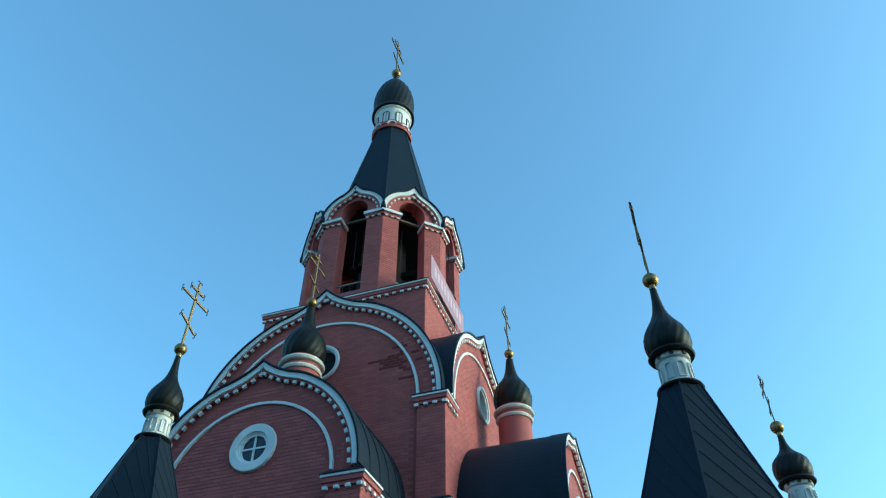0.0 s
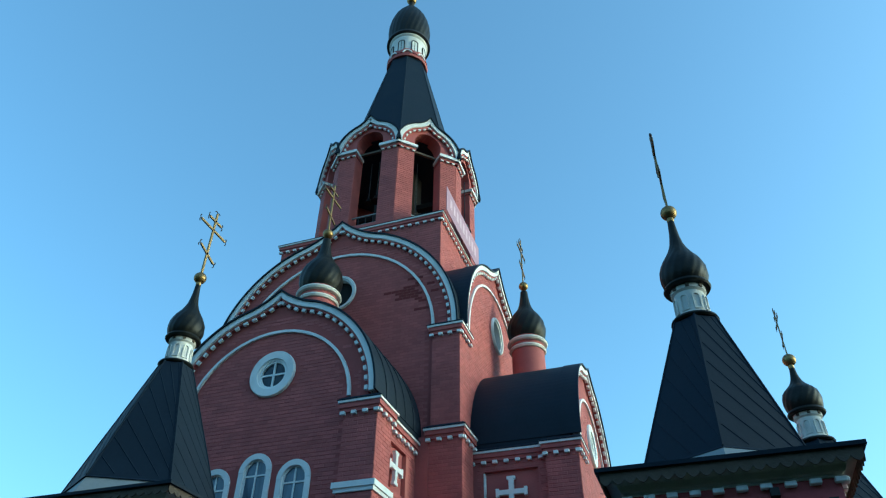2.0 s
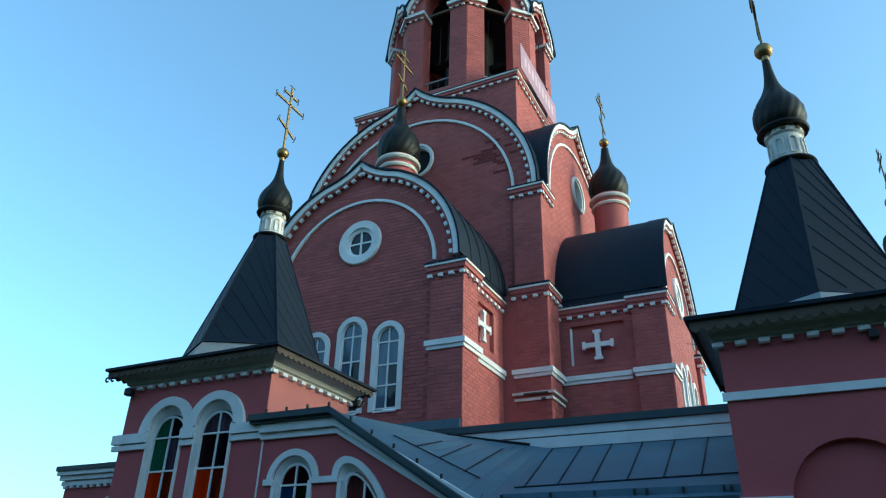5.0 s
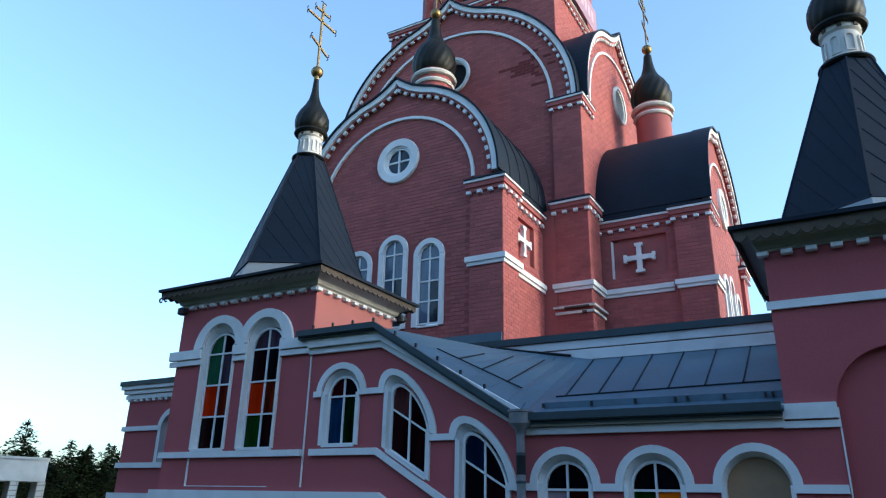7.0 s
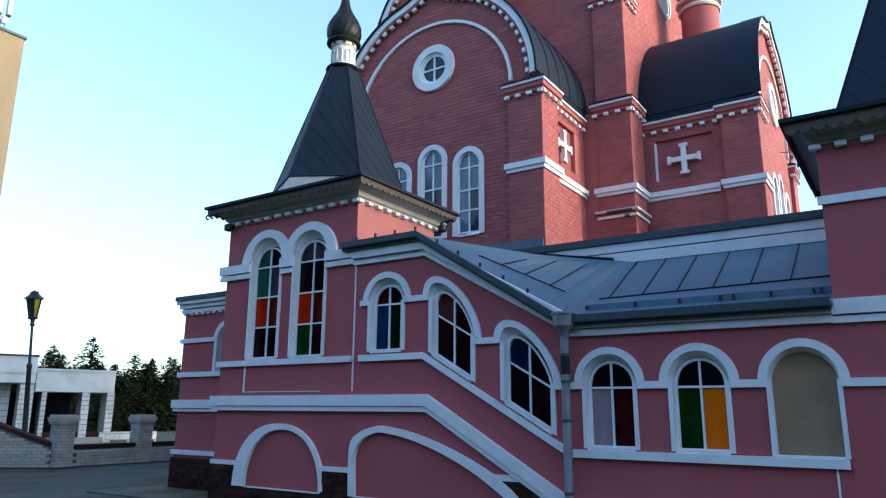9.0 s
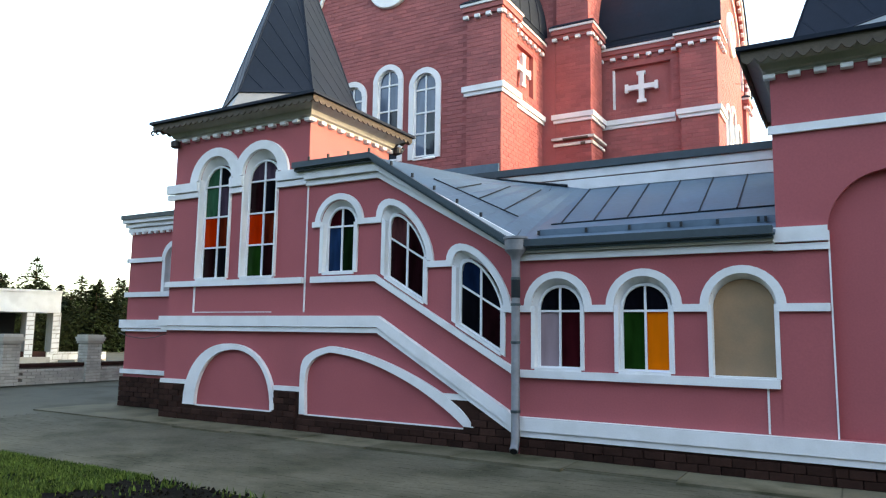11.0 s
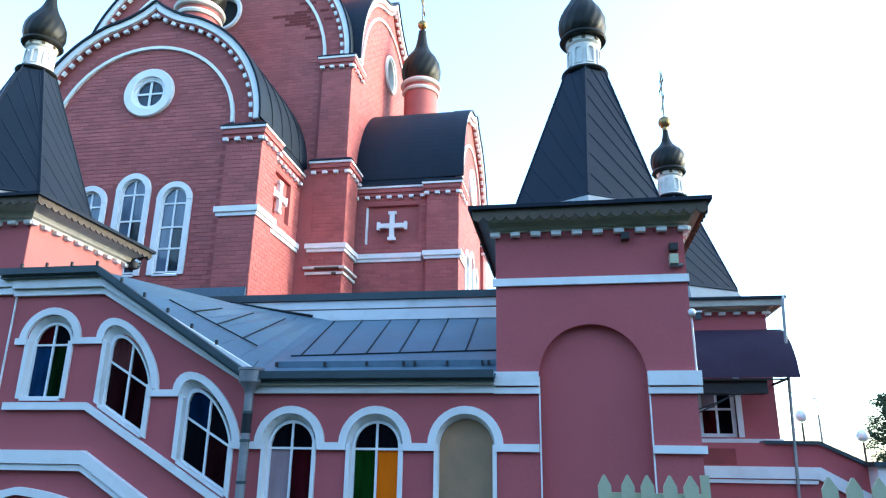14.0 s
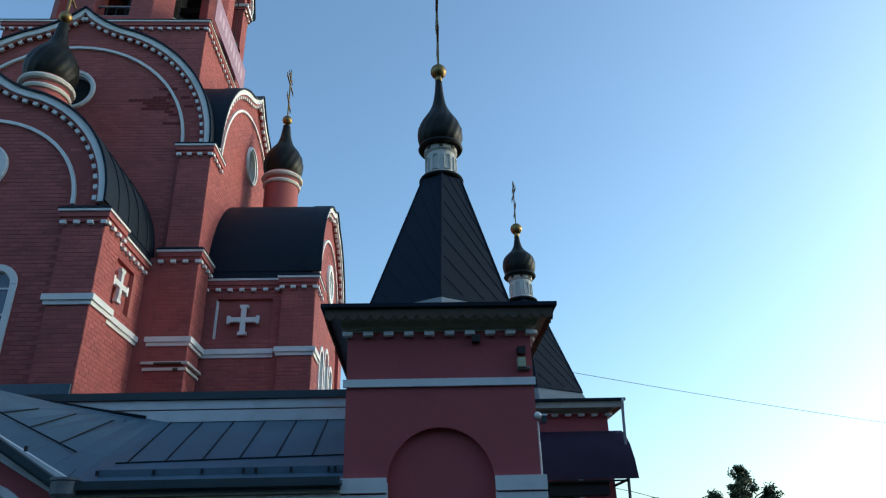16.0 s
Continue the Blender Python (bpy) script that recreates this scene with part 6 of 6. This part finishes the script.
def tufts(name, n, region, h, mat, rnd, label, spread=0.5):
    """Many bent blades in one mesh."""
    verts, faces = [], []
    for _ in range(n):
        x, y = region(rnd)
        a, hh, w = rnd.uniform(0, 2 * math.pi), h * rnd.uniform(0.5, 1.25), rnd.uniform(0.006, 0.012)
        dx, dy = math.cos(a), math.sin(a)
        bend = hh * rnd.uniform(0.1, spread)
        k = len(verts)
        verts += [(x - dy * w, y + dx * w, 0.02), (x + dy * w, y - dx * w, 0.02), (x + dx * bend * 0.4 + dy * w * 0.7, y + dy * bend * 0.4 - dx * w * 0.7, 0.02 + hh * 0.6), (x + dx * bend * 0.4 - dy * w * 0.7, y + dy * bend * 0.4 + dx * w * 0.7, 0.02 + hh * 0.6), (x + dx * bend, y + dy * bend, 0.02 + hh)]
        faces += [(k, k + 1, k + 2, k + 3), (k + 3, k + 2, k + 4)]
    me = bpy.data.meshes.new(name)
    me.from_pydata(verts, [], faces)
    me.materials.append(mat)
    return tagged(link(name, me), label, "grass", kind="stuff")


rg = random.Random(11)


def lawn_spot(r):
    while True:
        x, y = -5.9 - 10 * r.random() ** 1.5, 4.98 - 3.0 * r.random() ** 1.4
        if x < -6.55 + 0.10 * math.sin(9 * y) + 0.07 * math.sin(23 * y + 1) or r.random() < 0.015:
            return x, y


tufts("grass", 60000, lawn_spot, 0.055, GRASS, rg, "short green lawn grass with bare edges")
tufts("weeds", 110, lambda r: (r.choice((-6.1, -5.75, -5.2, -4.85, -6.5)) + r.gauss(0, 0.09), r.uniform(4.75, 4.97)), 0.075, GRASS, rg, "sparse weeds on bare soil", 0.9)
# clods of soil along the bed edge
bm = bmesh.new()
for _ in range(700):
    x, y, q = rg.uniform(-8.0, -2.0), 4.98 - 1.3 * rg.random() ** 1.6, rg.uniform(0.008, 0.034)
    c = Matrix.Translation((x, y, 0.03 + q * 0.3)) @ Matrix.Rotation(rg.uniform(0, 6), 4, "Z") @ Matrix.Rotation(rg.uniform(0, 6), 4, "X")
    vs = [bm.verts.new(c @ Vector((a * q * rg.uniform(0.7, 1.2), b * q * rg.uniform(0.7, 1.2), d * q * 0.7))) for a, b, d in ((1, 0, 0), (0, 1, 0), (-1, 0, 0), (0, -1, 0), (0, 0, 1), (0, 0, -1))]
    for f in ((0, 1, 4), (1, 2, 4), (2, 3, 4), (3, 0, 4), (1, 0, 5), (2, 1, 5), (3, 2, 5), (0, 3, 5)):
        bm.faces.new([vs[t] for t in f])
tagged(link("soil_clods", to_mesh("soil_clods", bm, SOIL)), "dark crumbly clods on the bed edge", "soil", kind="stuff")
tagged(link("edging", to_mesh("edging", box(bmesh.new(), -60, 12, 4.95, 5.0, -0.05, 0.0), CONCRETE)), "thin concrete edging of the lawn", "edging", kind="structure")

# ---- far left: brick wall with pillars, pavilion, lamp, tower block ----
fw = thing("brick_wall", (-20.0, 12, 0), "low cream brick garden wall with square pillars and dark coping", "wall")
part("core", box(bmesh.new(), -20.24, -20.02, 11.1, 24.0, 0, 0.47), MORTAR, fw)
part("coping", box(bmesh.new(), -20.30, -19.96, 11.1, 24.0, 0.47, 0.58), PLINTH, fw, "dark metal coping")
cream = {w: boxmesh("cream_brick", w, 0.10, 0.076, CREAMBRICK, 0.004) for w in (0.24, 0.11)}
for row in range(5):
    y = 11.15 + (0.125 if row % 2 else 0)
    while y < 16.2:
        link("brick", cream[0.24], fw, Matrix.Translation((-19.985, y + 0.125, 0.045 + 0.086 * row)) @ Matrix.Rotation(math.pi / 2, 4, "Z"))
        y += 0.25
for py in (10.88, 13.32):
    pil = part("pillar", box(bmesh.new(), -20.30, -19.86, py - 0.21, py + 0.21, 0, 1.14), MORTAR, fw, "square cream brick pillar")
    for row in range(13):
        z = 0.045 + 0.086 * row
        for w, o in ((0.24, -0.118), (0.24, 0.118)) if row % 2 else ((0.11, -0.182), (0.24, 0.0), (0.11, 0.182)):
            link("brick", cream[w], pil, Matrix.Translation((-19.895, py + o, z)) @ Matrix.Rotation(math.pi / 2, 4, "Z"))
            link("brick", cream[w], pil, Matrix.Translation((-20.08 + o, py - 0.175, z)))
    for z0, z1, e in ((1.14, 1.21, 0.05), (1.21, 1.28, 0.075), (1.28, 1.33, 0.09), (1.33, 1.40, 0.05)):
        part("pillar_cap", box(bmesh.new(), -20.30 - e, -19.86 + e, py - 0.21 - e, py + 0.21 + e, z0, z1), CREAMBRICK, pil)
# ramp wall rising away from the first pillar
rw = thing("ramp_wall", (-21.2, 9.8, 0), "cream brick ramp wall with a sloping dark coping", "wall")
rm = plane_at((-20.1, 10.6, 0), Vector((1.0, -1.15, 0)))
part("core", slab(bmesh.new(), rm, [(-4.0, 0), (0.0, 0), (0.0, 0.56), (-4.0, 2.0)], (), -0.25, 0.0), MORTAR, rw)
part("coping", ribbon(bmesh.new(), rm, [(-4.0, 2.0), (0.0, 0.56)], [(-4.0, 2.10), (0.0, 0.66)], -0.30, 0.06), PLINTH, rw)
for row in range(21):
    u = -3.95 + (0.125 if row % 2 else 0)
    while u < -0.2:
        if 0.045 + 0.086 * row + 0.05 < 0.56 - 0.36 * (u + 0.25):
            link("brick", cream[0.24], rw, rm @ Matrix.Translation((u + 0.125, 0.045 + 0.086 * row, -0.03)) @ Matrix.Rotation(math.pi / 2, 4, "X"))
        u += 0.25

pav = thing("pavilion", (-31.5, 18.5, 0), "white concrete pavilion with stone-clad columns and a deep fascia", "pavilion")
pm = plane_at((-31.3, 19.25, 0), Vector((0.927, -0.364, 0)))
rp = random.Random(17)


def pbox(name, u0, u1, v0, v1, w0, w1, mat=None):
    return part(name, slab(bmesh.new(), pm, [(u0, v0), (u1, v0), (u1, v1), (u0, v1)], (), w0, w1), mat or CONCRETE, pav)


def cladding(owner, u0, u1, v0, v1, w, size):
    """Uneven pale stones with open dark joints over a core."""
    v, row = v0, 0
    while v < v1 - 0.08:
        h = min(size * rp.uniform(0.55, 0.8), v1 - v)
        u = u0 - (rp.uniform(0.2, 0.7) * size if row % 2 else 0.0)
        while u < u1 - 0.03:
            e = u + size * rp.uniform(0.7, 1.5)
            a, b = max(u, u0), min(e, u1)
            if b - a > 0.06:
                q = [(a + 0.012, v + 0.012), (b - 0.014, v + rp.uniform(0.0, 0.05)), (b - 0.012, v + h - 0.014), (a + 0.012, v + h - rp.uniform(0.01, 0.05))]
                part("stone", slab(bmesh.new(), pm, q, (), w, w + 0.02), CONCRETE, owner)
            u = e
        v, row = v + h, row + 1


pbox("roof_slab", -3.22, 0.0, 2.28, 3.19, -2.4, 0.0)
pbox("roof_edge", -3.24, 0.03, 3.19, 3.29, -2.4, 0.05)
pbox("fascia_step", -3.22, 0.0, 2.28, 2.55, 0.0, 0.03)
pbox("upper_block", -9.0, -3.25, 3.05, 3.79, -2.4, 0.06)
pbox("lintel", -9.0, -3.25, 2.64, 3.05, -2.4, 0.02)
pbox("roof_edge", -9.0, -3.21, 3.79, 3.86, -2.4, 0.10, BROWNWOOD)
for u0, u1, top in ((-0.28, 0.05, 2.28), (-1.32, -0.99, 2.28), (-2.93, -2.73, 2.28), (-3.80, -3.25, 2.64)):
    col = pbox("column", u0, u1, 0.0, top, -1.5, -0.03, SOFFIT)
    cladding(col, u0, u1, 0.05, top, -0.03, 0.30)
inner = pbox("inner_wall", -9.0, -4.05, 0.0, 2.64, -1.7, -1.3, SOFFIT)
cladding(inner, -6.6, -4.05, 0.1, 2.62, -1.3, 0.42)
pbox("floor", -9.0, -0.3, 0.0, 0.30, -2.6, 0.1, SOFFIT)
pbox("low_wall", -2.7, -0.45, 0.0, 0.54, -0.4, -0.1, PLINTH)
# near-black back wall paints the pavilion's inner shade
pbox("back_wall", -9.0, -1.45, 0.30, 2.28, -2.6, -2.4, INNER_SHADE)
bal = pbox("balustrade", -0.45, 2.05, 0.16, 0.53, -0.1, 0.06, SOFFIT)
cladding(bal, -0.45, 2.05, 0.17, 0.53, 0.06, 0.34)
for u in (-0.40, 0.75, 1.95):
    pbox("balustrade_foot", u, u + 0.1, 0.0, 0.16, -0.1, 0.05, SOFFIT)

lamp = thing("street_lamp", (-22.0, 10.62, 0), "black street lamp with a yellow glazed lantern", "street lamp")
lx, ly = -22.0, 10.62
part("post", lathe(bmesh.new(), [(0.14, 0), (0.14, 0.25), (0.08, 0.4), (0.065, 2.74), (0.085, 2.79), (0.042, 2.89), (0.034, 3.97), (0.08, 4.0), (0.05, 4.07), (0.07, 4.20)], 16, (lx, ly)), BLACK, lamp, smooth=True)
for i in range(6):
    a0, a1 = radians(60 * i - 25), radians(60 * i + 35)
    bm = bmesh.new()
    vs = [bm.verts.new((lx + r * math.cos(a), ly + r * math.sin(a), z)) for r, a, z in ((0.10, a0, 4.22), (0.10, a1, 4.22), (0.205, a1, 4.78), (0.205, a0, 4.78), (0.09, a0, 4.22), (0.09, a1, 4.22), (0.195, a1, 4.78), (0.195, a0, 4.78))]
    for f in ((0, 1, 2, 3), (7, 6, 5, 4), (0, 4, 5, 1), (1, 5, 6, 2), (2, 6, 7, 3), (3, 7, 4, 0)):
        bm.faces.new([vs[q] for q in f])
    part("lantern_pane", bm, LANTERN if i == 0 else DARKLANTERN, lamp, "yellow glass pane" if i == 0 else "")
bm = bmesh.new()
for i in range(6):
    a = radians(60 * i - 25)
    tube(bm, [(lx + 0.105 * math.cos(a), ly + 0.105 * math.sin(a), 4.20), (lx + 0.215 * math.cos(a), ly + 0.215 * math.sin(a), 4.80)], 0.025, 6)
lathe(bm, [(0.10, 4.17), (0.14, 4.22), (0.13, 4.25)], 6, (lx, ly))
lathe(bm, [(0.27, 4.78), (0.27, 4.81), (0.13, 4.93), (0.12, 5.0), (0.02, 5.05)], 6, (lx, ly))
part("lantern_frame", bm, BLACK, lamp)
lamp.matrix_basis = pose(-22.0, 10.87, 0, 3.6, 0, 0)

tower_block = thing("tower_block", (-43, 11, 0), "tall tan brick building with aerials on its flat roof", "building")
part("wall", box(bmesh.new(), -48, -40, 2.0, 16.90, 0, 21.92), TANBRICK, tower_block)
part("roof_edge", box(bmesh.new(), -48.1, -39.9, 1.9, 16.98, 21.92, 22.07), DARKTIN, tower_block)
for y, z0, z1 in ((15.40, 23.0, 24.45), (15.88, 23.1, 24.3)):
    part("mast", tube(bmesh.new(), [(-40.3, y + 0.02, 22.07), (-40.3, y + 0.02, z1)], 0.035, 6), PIPE, tower_block)
    part("aerial", box(bmesh.new(), -40.24, -40.12, y, y + 0.22, z0, z1), DIRTY, tower_block, "white panel aerial")
    part("bracket", box(bmesh.new(), -40.32, -40.12, y + 0.03, y + 0.2, z0 - 0.12, z0 - 0.04), BLACK, tower_block)
for y, z, h, mat in ((15.45, 22.07, 0.55, BLACK), (15.72, 22.5, 0.42, WHITE), (15.16, 22.07, 0.3, DARKTIN)):
    part("radio_box", box(bmesh.new(), -40.4, -40.2, y, y + 0.2, z, z + h), mat, tower_block)
part("stay", tube(bmesh.new(), [(-40.3, 15.2, 22.07), (-40.3, 15.28, 24.3)], 0.02, 5), BLACK, tower_block)


# ---- trees ----
def conifer(x, y, h, rnd, label, spread=0.5):
    """Whorls of drooping boughs, each a fan of needle sprays."""
    t = thing("conifer", (x, y, 0), label, "tree", "conifers behind the pavilion")
    part("trunk", lathe(bmesh.new(), [(0.02 * h, 0), (0.012 * h, 0.5 * h), (0.003 * h, h * 0.98)], 8, (x, y)), BARK, t)
    verts, faces = [], []

    def spray(q, e, w):
        sd = Vector((-e.y, e.x, rnd.uniform(-0.4, 0.4) * e.length)).normalized() * w
        k = len(verts)
        verts.extend([q - sd * 0.4, q + sd * 0.4, q + e * 0.6 + sd * 0.55, q + e, q + e * 0.6 - sd * 0.55])
        faces.append((k, k + 1, k + 2, k + 3, k + 4))

    z = 0.06 * h
    while z < h * 0.985:
        f = 1 - z / h
        reach = h * spread * (f ** 0.75) + 0.03 * h * f
        for _ in range(int(5 + 11 * f)):
            a = rnd.uniform(0, 2 * math.pi)
            long = reach * rnd.uniform(0.6, 1.18)
            d = Vector((math.cos(a), math.sin(a), 0))
            rise, droop = rnd.uniform(0.0, 0.35), rnd.uniform(0.2, 0.5)
            n = max(3, int(long / 0.15))
            for j in range(n):
                s = (j + rnd.random()) / n
                p = Vector((x, y, z)) + d * long * s + Vector((0, 0, long * (rise * s - droop * s * s)))
                for _ in range(2):
                    b = a + rnd.choice((-1, 1)) * rnd.uniform(0.1, 1.2)
                    e = Vector((math.cos(b), math.sin(b), rnd.uniform(-0.7, 0.4))).normalized() * rnd.uniform(0.22, 0.44) * (0.55 + 0.5 * f)
                    spray(p + Vector((rnd.gauss(0, 0.04), rnd.gauss(0, 0.04), rnd.gauss(0, 0.05))), e, rnd.uniform(0.09, 0.19))
        z += h * 0.03 * rnd.uniform(0.7, 1.3)
    for _ in range(30):
        spray(Vector((x, y, h * rnd.uniform(0.9, 0.99))), Vector((rnd.uniform(-0.5, 0.5), rnd.uniform(-0.5, 0.5), 0.9)) * rnd.uniform(0.1, 0.25), 0.05)
    me = bpy.data.meshes.new("crown")
    me.from_pydata(verts, [], faces)
    me.materials.append(LEAF)
    link("crown", me, t)
    return t


rt = random.Random(21)
for x, y, h in ((-50, 28.8, 6.7), (-51, 27.0, 5.4), (-50, 26.0, 5.8), (-52, 30.9, 4.9), (-50, 32.3, 5.6), (-50, 33.8, 5.4), (-51, 36.1, 5.7), (-49, 30.9, 4.2), (-48, 33.7, 4.2), (-49, 35.3, 4.0), (-54, 33.2, 5.0), (-55, 36.6, 5.4), (-53, 38.0, 5.8), (-55, 40.0, 5.4), (-50, 24.0, 5.0), (-52, 22.2, 5.5), (-55, 29.4, 5.6), (-47, 31.9, 3.4), (-47, 35.6, 3.4), (-52, 31.9, 4.9), (-52, 34.9, 5.1), (-51, 29.9, 5.0), (-53, 35.8, 5.3), (-49, 32.9, 4.8), (-49, 27.9, 4.6), (-54, 27.9, 5.6), (-50, 36.9, 4.9)):
    conifer(x, y, h, rt, "dark green conifer standing behind the pavilion")
# dense brushwood below the conifers, its leaf colour darkened in place of shade
verts, faces = [], []
for _ in range(42000):
    q = Vector((-56 + 10 * rt.random(), rt.uniform(21, 42), 0))
    q.z = rt.random() ** 0.8 * (2.7 + 0.5 * math.sin(1.9 * q.y) + 0.3 * math.sin(5.1 * q.y + q.x))
    u = Vector((rt.gauss(0, 1), rt.gauss(0, 1), rt.gauss(0, 1))).normalized()
    v, s = u.orthogonal().normalized(), rt.uniform(0.05, 0.15)
    k = len(verts)
    verts += [q - u * s, q + v * s * 0.5, q + u * s, q - v * s * 0.5]
    faces.append((k, k + 1, k + 2, k + 3))
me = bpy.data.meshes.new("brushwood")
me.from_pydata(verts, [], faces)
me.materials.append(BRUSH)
tagged(link("brushwood", me), "dense brushwood below the conifers, shade put into its colour", "bushes", kind="stuff")


def broadleaf(x, y, h, w, lobes, rnd, n):
    """Trunk, limbs and a crown of leaf clumps gathered in a few lobes."""
    t = thing("tree", (x, y, 0), "dense dark green broadleaf tree beyond the porch", "tree")
    part("trunk", lathe(bmesh.new(), [(0.26, 0), (0.18, 0.3 * h), (0.05, 0.85 * h)], 10, (x, y)), BARK, t)
    bm = bmesh.new()
    clumps = []
    for lx_, top, wide, count in lobes:
        for i in range(count):
            f = (i + rnd.random()) / count
            z = 0.9 + (top - 1.25) * f
            rad = wide * (1.06 - f) ** 0.74 * math.sqrt(rnd.random())
            a = rnd.uniform(0, 2 * math.pi)
            c = Vector((x + lx_ + rad * math.cos(a), y + rad * math.sin(a), z))
            clumps.append((c, rnd.uniform(0.25, 0.55) * (1.15 - 0.5 * f)))
            if i % 3 == 0:
                tube(bm, [(x, y, z * 0.6), tuple((Vector((x, y, z * 0.85)) + c) / 2), tuple(c)], 0.035, 5)
    part("limb_work", bm, BARK, t)
    verts, faces = [], []
    for _ in range(n):
        c, r = rnd.choice(clumps)
        q = c + Vector((rnd.gauss(0, 1), rnd.gauss(0, 1), rnd.gauss(0, 0.8))).normalized() * r * rnd.uniform(0.35, 1.12)
        u = Vector((rnd.gauss(0, 1), rnd.gauss(0, 1), rnd.gauss(0, 1))).normalized()
        v = u.orthogonal().normalized()
        s = rnd.uniform(0.05, 0.12)
        k = len(verts)
        verts += [q - u * s, q + v * s * 0.6, q + u * s, q - v * s * 0.6]
        faces.append((k, k + 1, k + 2, k + 3))
    me = bpy.data.meshes.new("crown")
    me.from_pydata(verts, [], faces)
    me.materials.append(LEAF2)
    link("crown", me, t)


broadleaf(17.7, 40.0, 7.0, 2.6, ((0.15, 7.2, 1.9, 120), (-1.6, 5.9, 1.5, 60), (1.7, 6.15, 1.6, 70), (-0.1, 5.2, 2.9, 90)), rt, 27000)

# globe lamps on thin posts beyond the porch
for x, y, z in ((7.6, 25.0, 3.46), (9.35, 25.0, 2.85), (8.15, 26.5, 2.5)):
    gl = thing("globe_lamp", (x, y, 0), "white globe lamp on a thin post", "street lamp", "globe lamps")
    part("post", tube(bmesh.new(), [(x, y, 0), (x, y, z - 0.2)], 0.035, 8), BLACK, gl)
    part("globe", lathe(bmesh.new(), [(max(0.19 * math.sin(math.pi * i / 12), 0.003), z - 0.19 * math.cos(math.pi * i / 12)) for i in range(13)], 20, (x, y)), LAMPGLASS, gl, smooth=True)
mast = thing("mast", (8.1, 25.2, 0), "thin grey pole beyond the porch", "pole")
part("pole", tube(bmesh.new(), [(8.2, 25.2, 0), (8.2, 25.2, 3.5)], 0.035, 6), PIPE, mast)
part("tip", tube(bmesh.new(), [(8.2, 25.2, 3.45), (8.2, 25.2, 4.03)], 0.014, 6), PIPE, mast)
part("wire", tube(bmesh.new(), [(8.2, 25.2, 4.03), (7.6, 25.2, 4.2), (6.9, 25.2, 4.36), (4.0, 25.2, 4.6)], 0.012, 4), BLACK, mast)
part("crossbar", tube(bmesh.new(), [(8.06, 25.2, 4.02), (8.34, 25.2, 4.02)], 0.014, 6), PIPE, mast)
# overhead cable
cb = thing("cable", (-2.5, 20.6, 8.5), "thin black overhead cable from the church to a pole", "cable")
pts = [Vector((-2.55, 20.6, 8.7)).lerp(Vector((40.0, 34.0, 5.9)), i / 24) - Vector((0, 0, 0.55 * math.sin(math.pi * i / 24))) for i in range(25)]
part("wire", tube(bmesh.new(), pts, 0.009, 5), BLACK, cb)
cp = thing("cable_pole", (40, 34, 0), "plain wooden pole that carries the cable", "pole")
part("pole", tube(bmesh.new(), [(40.0, 34.0, -0.03), (40.0, 34.0, 6.3)], 0.11, 10), BARK, cp)

# ---- unseen tree-dark screen behind the eye and east, added to block sky and sun ----
bm = bmesh.new()
rows = []
rw_ = random.Random(4)
for i in range(79):
    a = radians(184 + 222 * i / 78)
    r = 34 + 5 * math.sin(i * 1.7)
    # the lower eastern stretch is added to keep low sun off the porch
    h = (16.0 if i < 56 else 11.0) + (2.2 if i < 56 else 0.9) * math.sin(i * 2.3) + rw_.uniform(-1.0, 1.0)
    rows.append([bm.verts.new((r * math.cos(a), r * math.sin(a) - 2, z)) for z in (0.0, h * 0.5, h)])
for a, b in zip(rows, rows[1:]):
    for k in range(2):
        bm.faces.new((a[k], b[k], b[k + 1], a[k + 1]))
tagged(link("backdrop", to_mesh("backdrop", bm, LEAF)), "unseen dark screen added to block sky and low sun", "backdrop", kind="structure")
